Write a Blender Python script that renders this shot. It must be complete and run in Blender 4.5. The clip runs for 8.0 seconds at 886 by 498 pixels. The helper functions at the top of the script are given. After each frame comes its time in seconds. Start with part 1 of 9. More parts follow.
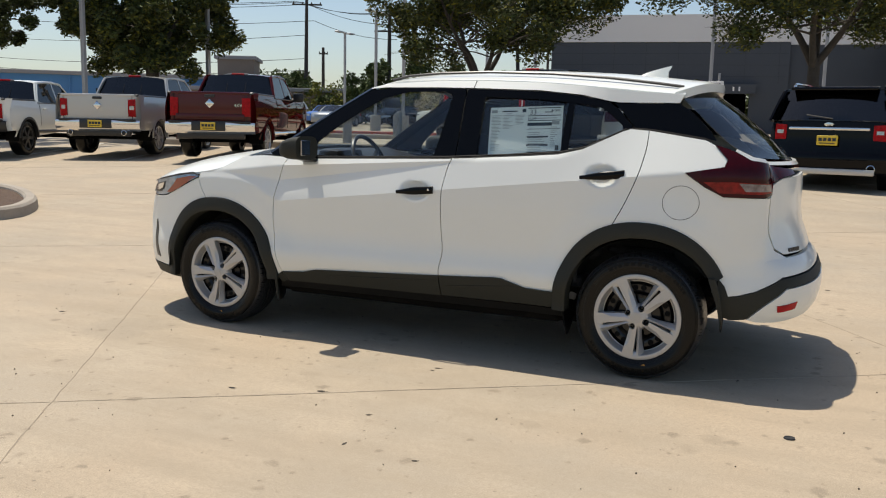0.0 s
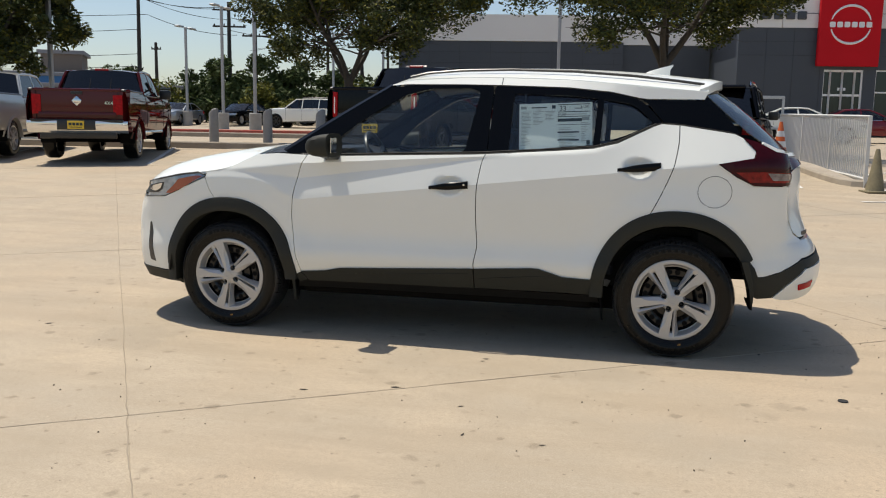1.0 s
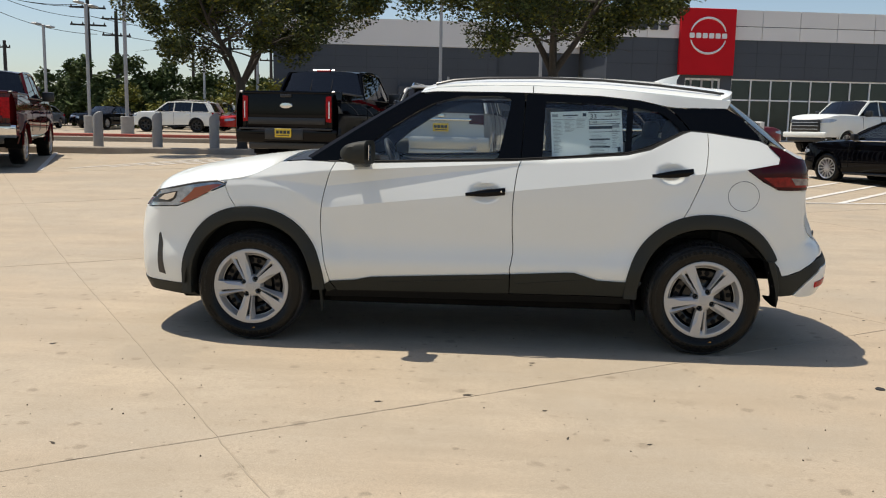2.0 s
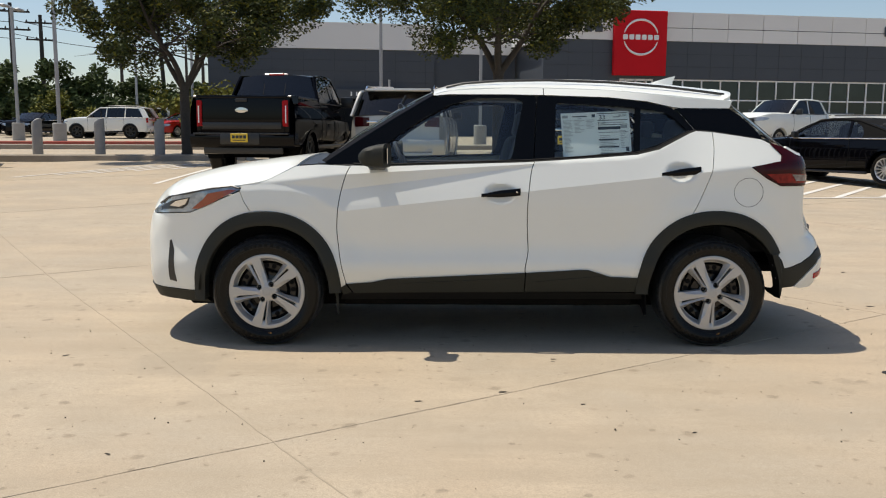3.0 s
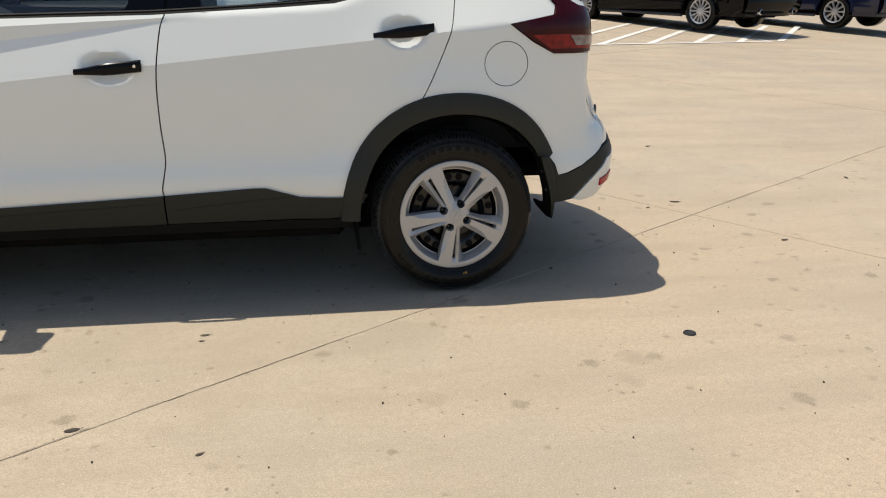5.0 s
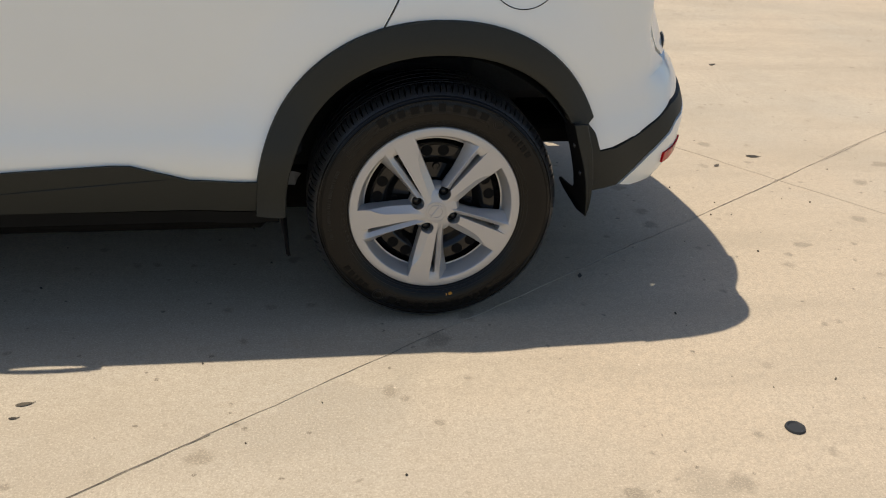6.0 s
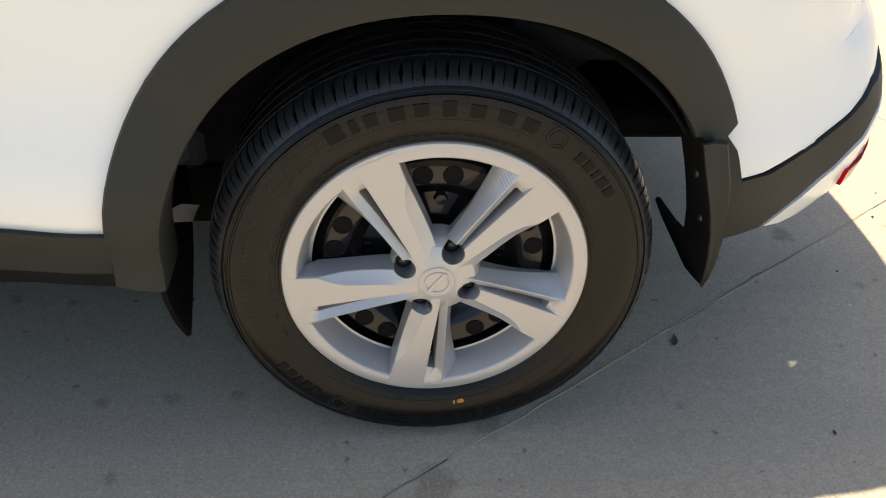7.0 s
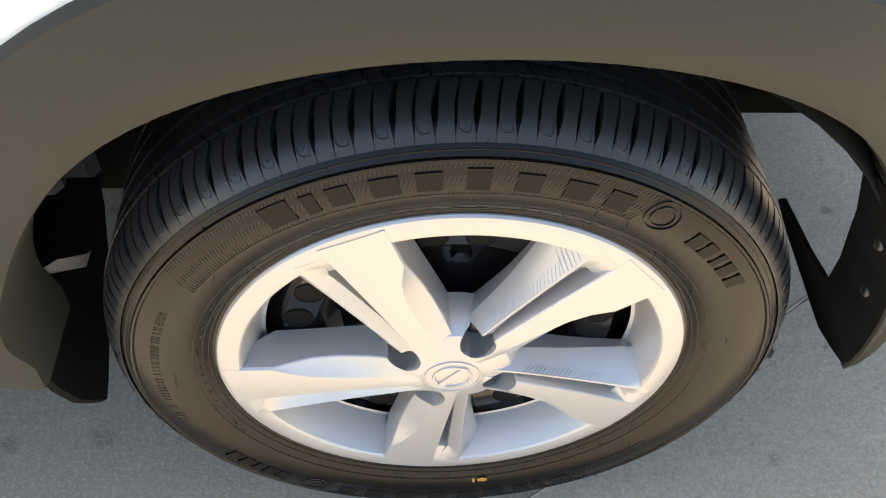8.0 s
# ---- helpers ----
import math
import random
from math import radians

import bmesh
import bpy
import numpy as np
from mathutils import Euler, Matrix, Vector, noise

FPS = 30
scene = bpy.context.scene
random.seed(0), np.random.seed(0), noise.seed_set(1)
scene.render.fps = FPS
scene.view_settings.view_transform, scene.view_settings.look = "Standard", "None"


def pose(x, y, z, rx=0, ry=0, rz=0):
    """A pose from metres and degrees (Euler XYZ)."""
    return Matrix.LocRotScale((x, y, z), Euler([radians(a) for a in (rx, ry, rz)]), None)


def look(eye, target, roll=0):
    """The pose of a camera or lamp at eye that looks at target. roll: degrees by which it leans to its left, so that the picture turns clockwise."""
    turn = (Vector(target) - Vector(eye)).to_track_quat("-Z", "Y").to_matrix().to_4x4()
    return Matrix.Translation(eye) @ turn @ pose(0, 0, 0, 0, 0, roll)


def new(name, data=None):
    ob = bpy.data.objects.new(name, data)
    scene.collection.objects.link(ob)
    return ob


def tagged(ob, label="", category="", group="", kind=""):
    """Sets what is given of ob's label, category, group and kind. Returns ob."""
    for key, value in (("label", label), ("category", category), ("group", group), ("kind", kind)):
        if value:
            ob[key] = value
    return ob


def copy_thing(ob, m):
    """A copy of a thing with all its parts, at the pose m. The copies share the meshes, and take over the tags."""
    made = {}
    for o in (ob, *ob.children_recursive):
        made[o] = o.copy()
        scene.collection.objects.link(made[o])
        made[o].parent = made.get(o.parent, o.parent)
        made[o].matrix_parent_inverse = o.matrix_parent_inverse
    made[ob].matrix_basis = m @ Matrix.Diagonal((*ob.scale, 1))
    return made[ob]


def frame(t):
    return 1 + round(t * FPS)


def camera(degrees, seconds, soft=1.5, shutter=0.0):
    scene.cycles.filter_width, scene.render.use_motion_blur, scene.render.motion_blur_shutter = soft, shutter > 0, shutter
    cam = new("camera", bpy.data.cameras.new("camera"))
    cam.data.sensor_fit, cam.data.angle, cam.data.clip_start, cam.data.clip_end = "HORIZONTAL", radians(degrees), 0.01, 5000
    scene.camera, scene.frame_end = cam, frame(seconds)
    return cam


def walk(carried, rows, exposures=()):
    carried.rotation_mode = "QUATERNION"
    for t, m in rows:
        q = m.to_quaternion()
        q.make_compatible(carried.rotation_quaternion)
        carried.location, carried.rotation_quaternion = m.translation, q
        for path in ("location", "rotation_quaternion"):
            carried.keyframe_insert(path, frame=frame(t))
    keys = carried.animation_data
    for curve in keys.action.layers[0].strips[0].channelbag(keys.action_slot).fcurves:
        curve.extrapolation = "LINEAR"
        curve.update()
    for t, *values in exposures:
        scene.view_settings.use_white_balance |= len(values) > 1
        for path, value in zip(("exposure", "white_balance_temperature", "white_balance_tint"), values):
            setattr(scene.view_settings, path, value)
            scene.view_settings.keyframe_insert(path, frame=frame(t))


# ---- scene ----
cam = camera(54.3, 8.0, soft=1.1)
PATH = [
    (0, (2.135, -5.191, 1.284), (1.338, -3.38, 0.995), 1.2),
    (0.5, (1.635, -5.463, 1.288), (1.042, -3.575, 1.0), 1.1),
    (1, (1.114, -5.624, 1.258), (0.674, -3.695, 0.97), 0.9),
    (1.5, (0.601, -5.724, 1.251), (0.323, -3.763, 0.968), 1.0),
    (1.7, (0.411, -5.75, 1.261), (0.197, -3.781, 0.981), 1.1),
    (2.8, (-0.296, -5.834, 1.252), (-0.295, -3.852, 0.988), 0.4),
    (3, (-0.322, -5.854, 1.255), (-0.304, -3.872, 0.988), 0.3),
    (3.5, (-0.223, -5.727, 1.23), (-0.151, -3.746, 0.967), 0.1),
    (4, (0.073, -5.316, 1.243), (0.339, -3.368, 0.879), 1.0),
    (4.5, (0.327, -4.708, 1.265), (0.692, -2.804, 0.773), 1.1),
    (5, (0.586, -4.093, 1.265), (0.975, -2.232, 0.645), 1.1),
    (5.2, (0.67, -3.844, 1.252), (1.05, -1.997, 0.585), 1.3),
    (6.3, (1.051, -2.525, 1.165), (1.338, -0.788, 0.216), 3.3),
    (6.5, (1.093, -2.316, 1.116), (1.352, -0.597, 0.127), 3.4),
    (7, (1.196, -1.841, 1.083), (1.394, -0.222, -0.074), 3.4),
    (7.5, (1.257, -1.487, 1.061), (1.396, -0.058, -0.331), 3.7),
    (8, (1.247, -1.284, 1.044), (1.380, -0.034, -0.512), 4.3),
]
EXPOSURES = [(0, 0.05, 6800, 10), (6.0, 0.15, 6750, 10), (6.5, 0.48, 6700, 10), (7.0, 1.12, 7050, 10), (7.5, 1.84, 7350, 10), (8.0, 2.12, 7350, 10)]
walk(cam, [(t, look(eye, target, roll)) for t, eye, target, roll in PATH], EXPOSURES)

# ---- sky and sun ----
SUN = Vector((-0.375, 0.165, 1.12)).normalized()
world = bpy.data.worlds.new("sky")
scene.world = world
world.use_nodes = True
_n = world.node_tree.nodes
_sky = _n.new("ShaderNodeTexSky")
_sky.sky_type = "NISHITA"
_sky.sun_disc = False
_sky.sun_elevation = math.asin(SUN.z)
_sky.sun_rotation = math.atan2(SUN.x, SUN.y)
_sky.dust_density = 1.0
_sky.air_density = 1.0
_haze = _n.new("ShaderNodeMix")
_haze.data_type, _haze.blend_type = "RGBA", "MULTIPLY"
_haze.inputs[0].default_value = 1.0
_haze.inputs[7].default_value = (0.97, 1.0, 1.04, 1)
world.node_tree.links.new(_sky.outputs[0], _haze.inputs[6])
world.node_tree.links.new(_haze.outputs[2], _n["Background"].inputs[0])
_n["Background"].inputs[1].default_value = 0.112
sun = new("sun", bpy.data.lights.new("sun", "SUN"))
sun.data.energy = 4.35
sun.data.angle = radians(0.55)
sun.data.color = (1.0, 0.95, 0.86)
sun.matrix_world = look(SUN * 60, (0, 0, 0))

# ---- materials ----
def material(name, colour, rough=0.5, metal=0.0, coat=0.0, coat_rough=0.03, grain=None, stain=None, bump=None, per_object=0.0, per_island=0.0, spec=0.5):
    """grain and stain: (scale, amount, second colour); bump: (scale, strength, metres)."""
    m = bpy.data.materials.new(name)
    m.use_nodes = True
    nt = m.node_tree
    b = nt.nodes["Principled BSDF"]
    b.inputs["Roughness"].default_value = rough
    b.inputs["Metallic"].default_value = metal
    b.inputs["Coat Weight"].default_value = coat
    b.inputs["Coat Roughness"].default_value = coat_rough
    b.inputs["Specular IOR Level"].default_value = spec
    co = nt.nodes.new("ShaderNodeTexCoord").outputs["Object"]
    out = None
    rgb = nt.nodes.new("ShaderNodeRGB")
    rgb.outputs[0].default_value = (*colour, 1)
    out = rgb.outputs[0]
    for layer in (stain, grain):
        if not layer:
            continue
        scale, amount, second = layer
        tex = nt.nodes.new("ShaderNodeTexNoise")
        tex.inputs["Scale"].default_value = scale
        tex.inputs["Detail"].default_value = 5
        tex.inputs["Roughness"].default_value = 0.6
        nt.links.new(co, tex.inputs["Vector"])
        ramp = nt.nodes.new("ShaderNodeMapRange")
        ramp.inputs[1].default_value, ramp.inputs[2].default_value = 0.38, 0.68
        ramp.inputs[3].default_value, ramp.inputs[4].default_value = 0.0, amount
        nt.links.new(tex.outputs[0], ramp.inputs[0])
        mix = nt.nodes.new("ShaderNodeMix")
        mix.data_type = "RGBA"
        nt.links.new(ramp.outputs[0], mix.inputs[0])
        nt.links.new(out, mix.inputs[6])
        mix.inputs[7].default_value = (*second, 1)
        out = mix.outputs[2]
    for amount, node, socket in ((per_object, "ShaderNodeObjectInfo", "Random"), (per_island, "ShaderNodeNewGeometry", "Random Per Island")):
        if amount:
            info = nt.nodes.new(node)
            rng = nt.nodes.new("ShaderNodeMapRange")
            rng.inputs[3].default_value, rng.inputs[4].default_value = 1 - amount, 1 + amount
            nt.links.new(info.outputs[socket], rng.inputs[0])
            hsv = nt.nodes.new("ShaderNodeHueSaturation")
            nt.links.new(rng.outputs[0], hsv.inputs["Value"])
            nt.links.new(out, hsv.inputs["Color"])
            out = hsv.outputs[0]
    nt.links.new(out, b.inputs["Base Color"])
    if bump:
        scale, strength, metres = bump
        tex = nt.nodes.new("ShaderNodeTexNoise")
        tex.inputs["Scale"].default_value = scale
        tex.inputs["Detail"].default_value = 6
        nt.links.new(co, tex.inputs["Vector"])
        bp = nt.nodes.new("ShaderNodeBump")
        bp.inputs["Strength"].default_value = strength
        bp.inputs["Distance"].default_value = metres
        nt.links.new(tex.outputs[0], bp.inputs["Height"])
        nt.links.new(bp.outputs[0], b.inputs["Normal"])
    return m


def glass(name, tint, ior=1.5, rough=0.0):
    """A thin pane: clear tint seen through, with gloss that rises at a slant."""
    m = bpy.data.materials.new(name)
    m.use_nodes = True
    nt = m.node_tree
    nt.nodes.remove(nt.nodes["Principled BSDF"])
    clear = nt.nodes.new("ShaderNodeBsdfTransparent")
    clear.inputs[0].default_value = (*tint, 1)
    shine = nt.nodes.new("ShaderNodeBsdfGlossy")
    shine.inputs["Roughness"].default_value = rough
    slant = nt.nodes.new("ShaderNodeLayerWeight")
    slant.inputs[0].default_value = 0.5
    steep = nt.nodes.new("ShaderNodeMath")
    steep.operation = "POWER"
    steep.inputs[1].default_value = 5.0
    nt.links.new(slant.outputs["Facing"], steep.inputs[0])
    gloss = nt.nodes.new("ShaderNodeMath")
    gloss.operation = "MULTIPLY_ADD"
    f0 = ((ior - 1) / (ior + 1)) ** 2 * 1.9
    gloss.inputs[1].default_value, gloss.inputs[2].default_value = 0.92 - f0, f0
    nt.links.new(steep.outputs[0], gloss.inputs[0])
    mix = nt.nodes.new("ShaderNodeMixShader")
    nt.links.new(gloss.outputs[0], mix.inputs[0])
    nt.links.new(clear.outputs[0], mix.inputs[1])
    nt.links.new(shine.outputs[0], mix.inputs[2])
    nt.links.new(mix.outputs[0], nt.nodes["Material Output"].inputs[0])
    return m


def paint(name, colour, rough=0.3, metal=0.0):
    return material(name, colour, rough, metal, coat=0.8, coat_rough=0.03, spec=0.0 if metal == 0 else 0.3, stain=(2.5, 0.10, tuple(c * 0.82 for c in colour)))


WHITE = paint("white_paint", (0.81, 0.825, 0.778))
BLACK_PAINT = material("black_paint", (0.002, 0.002, 0.003), 0.3, coat=0.4, coat_rough=0.03, spec=0.0, stain=(2.5, 0.1, (0.003, 0.003, 0.003)))
SILVER = paint("silver_paint", (0.52, 0.51, 0.48), 0.35, 0.4)
SILVER_DARK = paint("grey_silver_paint", (0.24, 0.26, 0.28), 0.35, 0.6)
MAROON = paint("maroon_paint", (0.075, 0.006, 0.006), 0.3, 0.0)
BLUE_PAINT = paint("navy_blue_paint", (0.006, 0.010, 0.036), 0.3, 0.3)
BRIGHT_BLUE = paint("blue_paint", (0.03, 0.13, 0.42), 0.3, 0.2)
RED_PAINT = paint("red_paint", (0.35, 0.015, 0.012))
CRIMSON = paint("crimson_paint", (0.17, 0.006, 0.012), 0.3, 0.2)
PIANO = material("gloss_black_trim", (0.003, 0.003, 0.0034), 0.16, spec=0.16, stain=(3, 0.2, (0.005, 0.005, 0.005)))
CLADDING = material("textured_black_plastic", (0.0275, 0.0285, 0.0235), 0.6, spec=0.22, grain=(90, 0.5, (0.031, 0.032, 0.026)), stain=(4, 0.35, (0.035, 0.036, 0.030)), bump=(900, 0.25, 0.0006))
SATIN_BLACK = material("satin_black_plastic", (0.02, 0.02, 0.02), 0.35, grain=(40, 0.3, (0.03, 0.03, 0.03)))
FLAP = material("black_flap_rubber", (0.004, 0.004, 0.004), 0.7, spec=0.12, grain=(60, 0.4, (0.008, 0.008, 0.008)))
SEAL = material("black_rubber_seal", (0.006, 0.006, 0.006), 0.6, spec=0.15)
LINER = material("felt_liner", (0.034, 0.034, 0.031), 0.9, spec=0.1, stain=(7, 0.5, (0.032, 0.031, 0.027)), grain=(120, 0.5, (0.012, 0.012, 0.011)), bump=(160, 0.5, 0.002))
SILL = material("black_sill_plastic", (0.006, 0.006, 0.0055), 0.5, spec=0.2, grain=(60, 0.4, (0.010, 0.010, 0.009)))
DARK = material("dark_underbody", (0.006, 0.006, 0.006), 0.9, spec=0.06, stain=(6, 0.5, (0.014, 0.013, 0.011)), bump=(40, 0.4, 0.004))
CHROME = material("chrome", (0.75, 0.75, 0.75), 0.08, 1.0, stain=(5, 0.2, (0.6, 0.6, 0.6)))
ALLOY = material("silver_alloy", (0.55, 0.55, 0.56), 0.32, 0.75, grain=(120, 0.25, (0.45, 0.45, 0.46)))
COVER = material("silver_wheel_cover_paint", (0.46, 0.455, 0.443), 0.36, 0.40, coat=0.5, coat_rough=0.12, grain=(300, 0.25, (0.42, 0.415, 0.405)), stain=(9, 0.2, (0.43, 0.425, 0.412)))
STEEL = material("gloss_black_steel", (0.006, 0.006, 0.0065), 0.16, 0.0, coat=0.25, spec=0.3, stain=(14, 0.6, (0.012, 0.011, 0.009)))
RUBBER = material("tyre_rubber", (0.0024, 0.0024, 0.0022), 0.27, spec=0.24, stain=(9, 0.5, (0.0055, 0.0053, 0.0045)), grain=(140, 0.35, (0.005, 0.0049, 0.0045)), bump=(350, 0.2, 0.0008))
LETTER = material("tyre_letter_rubber", (0.0035, 0.0034, 0.003), 0.45, spec=0.16, grain=(140, 0.35, (0.004, 0.004, 0.0035)))
HATCH = material("tyre_hatched_rubber", (0.012, 0.0112, 0.0095), 0.45, spec=0.3, grain=(140, 0.35, (0.017, 0.016, 0.013)))
TREAD = material("tyre_tread_rubber", (0.027, 0.028, 0.029), 0.34, spec=0.5, stain=(12, 0.5, (0.009, 0.009, 0.009)), grain=(200, 0.3, (0.008, 0.008, 0.008)))
GLASS_CLEAR = glass("car_glass", (0.86, 0.91, 0.90))
GLASS_REAR = glass("tinted_rear_glass", (0.82, 0.88, 0.87))
GLASS_DARK = glass("privacy_glass", (0.05, 0.055, 0.06))
GLASS_TAIL = glass("tailgate_glass", (0.33, 0.37, 0.38))
GLASS_SHOP = material("shop_window_glass", (0.010, 0.019, 0.018), 0.04, spec=0.5, stain=(0.4, 0.5, (0.03, 0.045, 0.045)))
LENS_RED = material("red_lamp_lens", (0.44, 0.006, 0.010), 0.2, coat=0.1, spec=0.1, stain=(20, 0.6, (0.09, 0.002, 0.003)))
LENS_TAIL = material("deep_red_lamp_lens", (0.27, 0.008, 0.007), 0.10, coat=0.25, spec=0.2, stain=(30, 0.8, (0.06, 0.002, 0.003)))
LENS_DARK = material("dark_red_lamp_lens", (0.036, 0.0015, 0.0035), 0.10, coat=0.22, spec=0.12, stain=(16, 0.5, (0.060, 0.002, 0.005)))
LENS_ORANGE = material("amber_lamp_lens", (0.28, 0.045, 0.012), 0.12, coat=1.0, stain=(30, 0.5, (0.30, 0.03, 0.01)))
LENS_HEAD = material("headlight_lens", (0.20, 0.25, 0.30), 0.10, 0.25, coat=1.0, stain=(22, 0.8, (0.48, 0.55, 0.61)))
LENS_SMOKE = material("smoked_lamp_lens", (0.13, 0.105, 0.11), 0.10, 0.3, coat=0.6, stain=(25, 0.7, (0.34, 0.31, 0.32)))
LENS_CLEAR = material("clear_lamp_lens", (0.50, 0.52, 0.54), 0.10, 0.5, coat=1.0, stain=(25, 0.6, (0.22, 0.24, 0.26)))
SEAT = material("charcoal_seat_cloth", (0.03, 0.03, 0.032), 0.9, grain=(150, 0.4, (0.05, 0.05, 0.05)), bump=(300, 0.3, 0.001))
TRIM_GREY = material("grey_cabin_trim", (0.22, 0.22, 0.21), 0.8, grain=(150, 0.3, (0.18, 0.18, 0.17)))
PAPER = material("window_sticker_paper", (0.82, 0.88, 0.86), 0.7, stain=(9, 0.2, (0.74, 0.80, 0.78)))
INK = material("printed_ink", (0.03, 0.04, 0.045), 0.7)
INK_GREY = material("grey_print", (0.35, 0.38, 0.38), 0.7)
PLATE_YELLOW = material("yellow_dealer_plate", (0.75, 0.52, 0.04), 0.5, stain=(20, 0.2, (0.6, 0.4, 0.03)))
DOT_YELLOW = material("yellow_paint_dot", (0.42, 0.19, 0.02), 0.5)
BARK = material("oak_bark", (0.065, 0.055, 0.045), 0.9, stain=(6, 0.6, (0.035, 0.03, 0.025)), grain=(30, 0.5, (0.10, 0.087, 0.073)), bump=(18, 0.8, 0.02))
LEAF = material("oak_leaf", (0.047, 0.064, 0.019), 0.65, spec=0.3, per_island=0.6, stain=(0.8, 0.5, (0.070, 0.080, 0.018)))
LEAF_YELLOW = material("yellow_green_leaf", (0.15, 0.145, 0.022), 0.7, spec=0.2, per_island=0.5, stain=(1.0, 0.5, (0.09, 0.105, 0.02)))
LEAF_DARK = material("far_tree_leaf", (0.074, 0.100, 0.033), 0.7, spec=0.2, per_island=0.5, stain=(0.4, 0.5, (0.06, 0.075, 0.022)))
DRY_LEAF = material("dry_leaf", (0.055, 0.042, 0.026), 0.8, stain=(40, 0.6, (0.03, 0.024, 0.018)), per_object=0.4)
POLE_STEEL = material("galvanised_pole", (0.36, 0.37, 0.38), 0.5, 0.3, stain=(2, 0.4, (0.29, 0.30, 0.31)))
POLE_WOOD = material("utility_pole_wood", (0.05, 0.043, 0.037), 0.9, stain=(2, 0.5, (0.03, 0.026, 0.022)), bump=(30, 0.5, 0.01))
CABLE = material("black_cable", (0.02, 0.02, 0.02), 0.7)
CONCRETE_POST = material("bollard_concrete", (0.34, 0.33, 0.31), 0.85, stain=(4, 0.5, (0.25, 0.24, 0.22)), grain=(60, 0.3, (0.42, 0.41, 0.38)), bump=(60, 0.4, 0.004))
KERB = material("kerb_concrete", (0.36, 0.31, 0.25), 0.9, stain=(2.5, 0.6, (0.22, 0.19, 0.15)), grain=(50, 0.4, (0.45, 0.40, 0.33)), bump=(50, 0.5, 0.006))
MULCH = material("brown_mulch", (0.09, 0.055, 0.035), 0.95, stain=(5, 0.7, (0.05, 0.03, 0.02)), grain=(40, 0.6, (0.17, 0.11, 0.07)), bump=(30, 1.0, 0.03))
LINE_WHITE = material("white_road_paint", (0.72, 0.70, 0.65), 0.8, stain=(3, 0.5, (0.5, 0.45, 0.38)), grain=(25, 0.4, (0.5, 0.46, 0.4)))
WALL_DARK = material("charcoal_metal_panel", (0.050, 0.060, 0.075), 0.6, stain=(0.5, 0.4, (0.060, 0.071, 0.087)), grain=(12, 0.2, (0.044, 0.053, 0.066)))
WALL_JOINT = material("charcoal_panel_joint", (0.036, 0.043, 0.054), 0.7, grain=(12, 0.2, (0.030, 0.036, 0.045)))
WALL_LIGHT = material("light_grey_panel", (0.72, 0.715, 0.70), 0.65, stain=(0.4, 0.3, (0.66, 0.655, 0.645)), grain=(14, 0.15, (0.76, 0.755, 0.74)), per_object=0.03)
SIGN_RED = material("red_sign_panel", (0.55, 0.010, 0.018), 0.7, spec=0.15, stain=(0.6, 0.2, (0.36, 0.01, 0.015)))
SIGN_WHITE = material("white_sign_letter", (0.8, 0.8, 0.8), 0.5, stain=(4, 0.1, (0.7, 0.7, 0.7)))
FENCE_WHITE = material("white_fence_paint", (0.62, 0.62, 0.60), 0.5, stain=(3, 0.3, (0.5, 0.49, 0.46)))
CONE_OLD = material("weathered_cone", (0.20, 0.17, 0.10), 0.8, stain=(7, 0.6, (0.12, 0.10, 0.06)), grain=(40, 0.4, (0.27, 0.23, 0.14)))
CONE_ORANGE = material("orange_cone", (0.65, 0.12, 0.02), 0.6, stain=(6, 0.4, (0.5, 0.09, 0.02)))
SHED_BLUE = material("blue_metal_wall", (0.06, 0.20, 0.42), 0.6, stain=(0.3, 0.3, (0.08, 0.24, 0.48)))
BRICK_TAN = material("brown_far_wall", (0.20, 0.16, 0.13), 0.9, stain=(0.4, 0.4, (0.25, 0.21, 0.18)))
ROOF_GREY = material("grey_roof", (0.24, 0.24, 0.25), 0.8, stain=(0.3, 0.4, (0.30, 0.29, 0.28)))
SOFT_TOP = material("black_canvas_top", (0.006, 0.006, 0.006), 0.9, spec=0.15, grain=(200, 0.4, (0.011, 0.011, 0.011)), bump=(300, 0.3, 0.001))
KERB_RED = material("red_kerb_paint", (0.40, 0.07, 0.05), 0.8, stain=(1.5, 0.6, (0.30, 0.14, 0.10)))


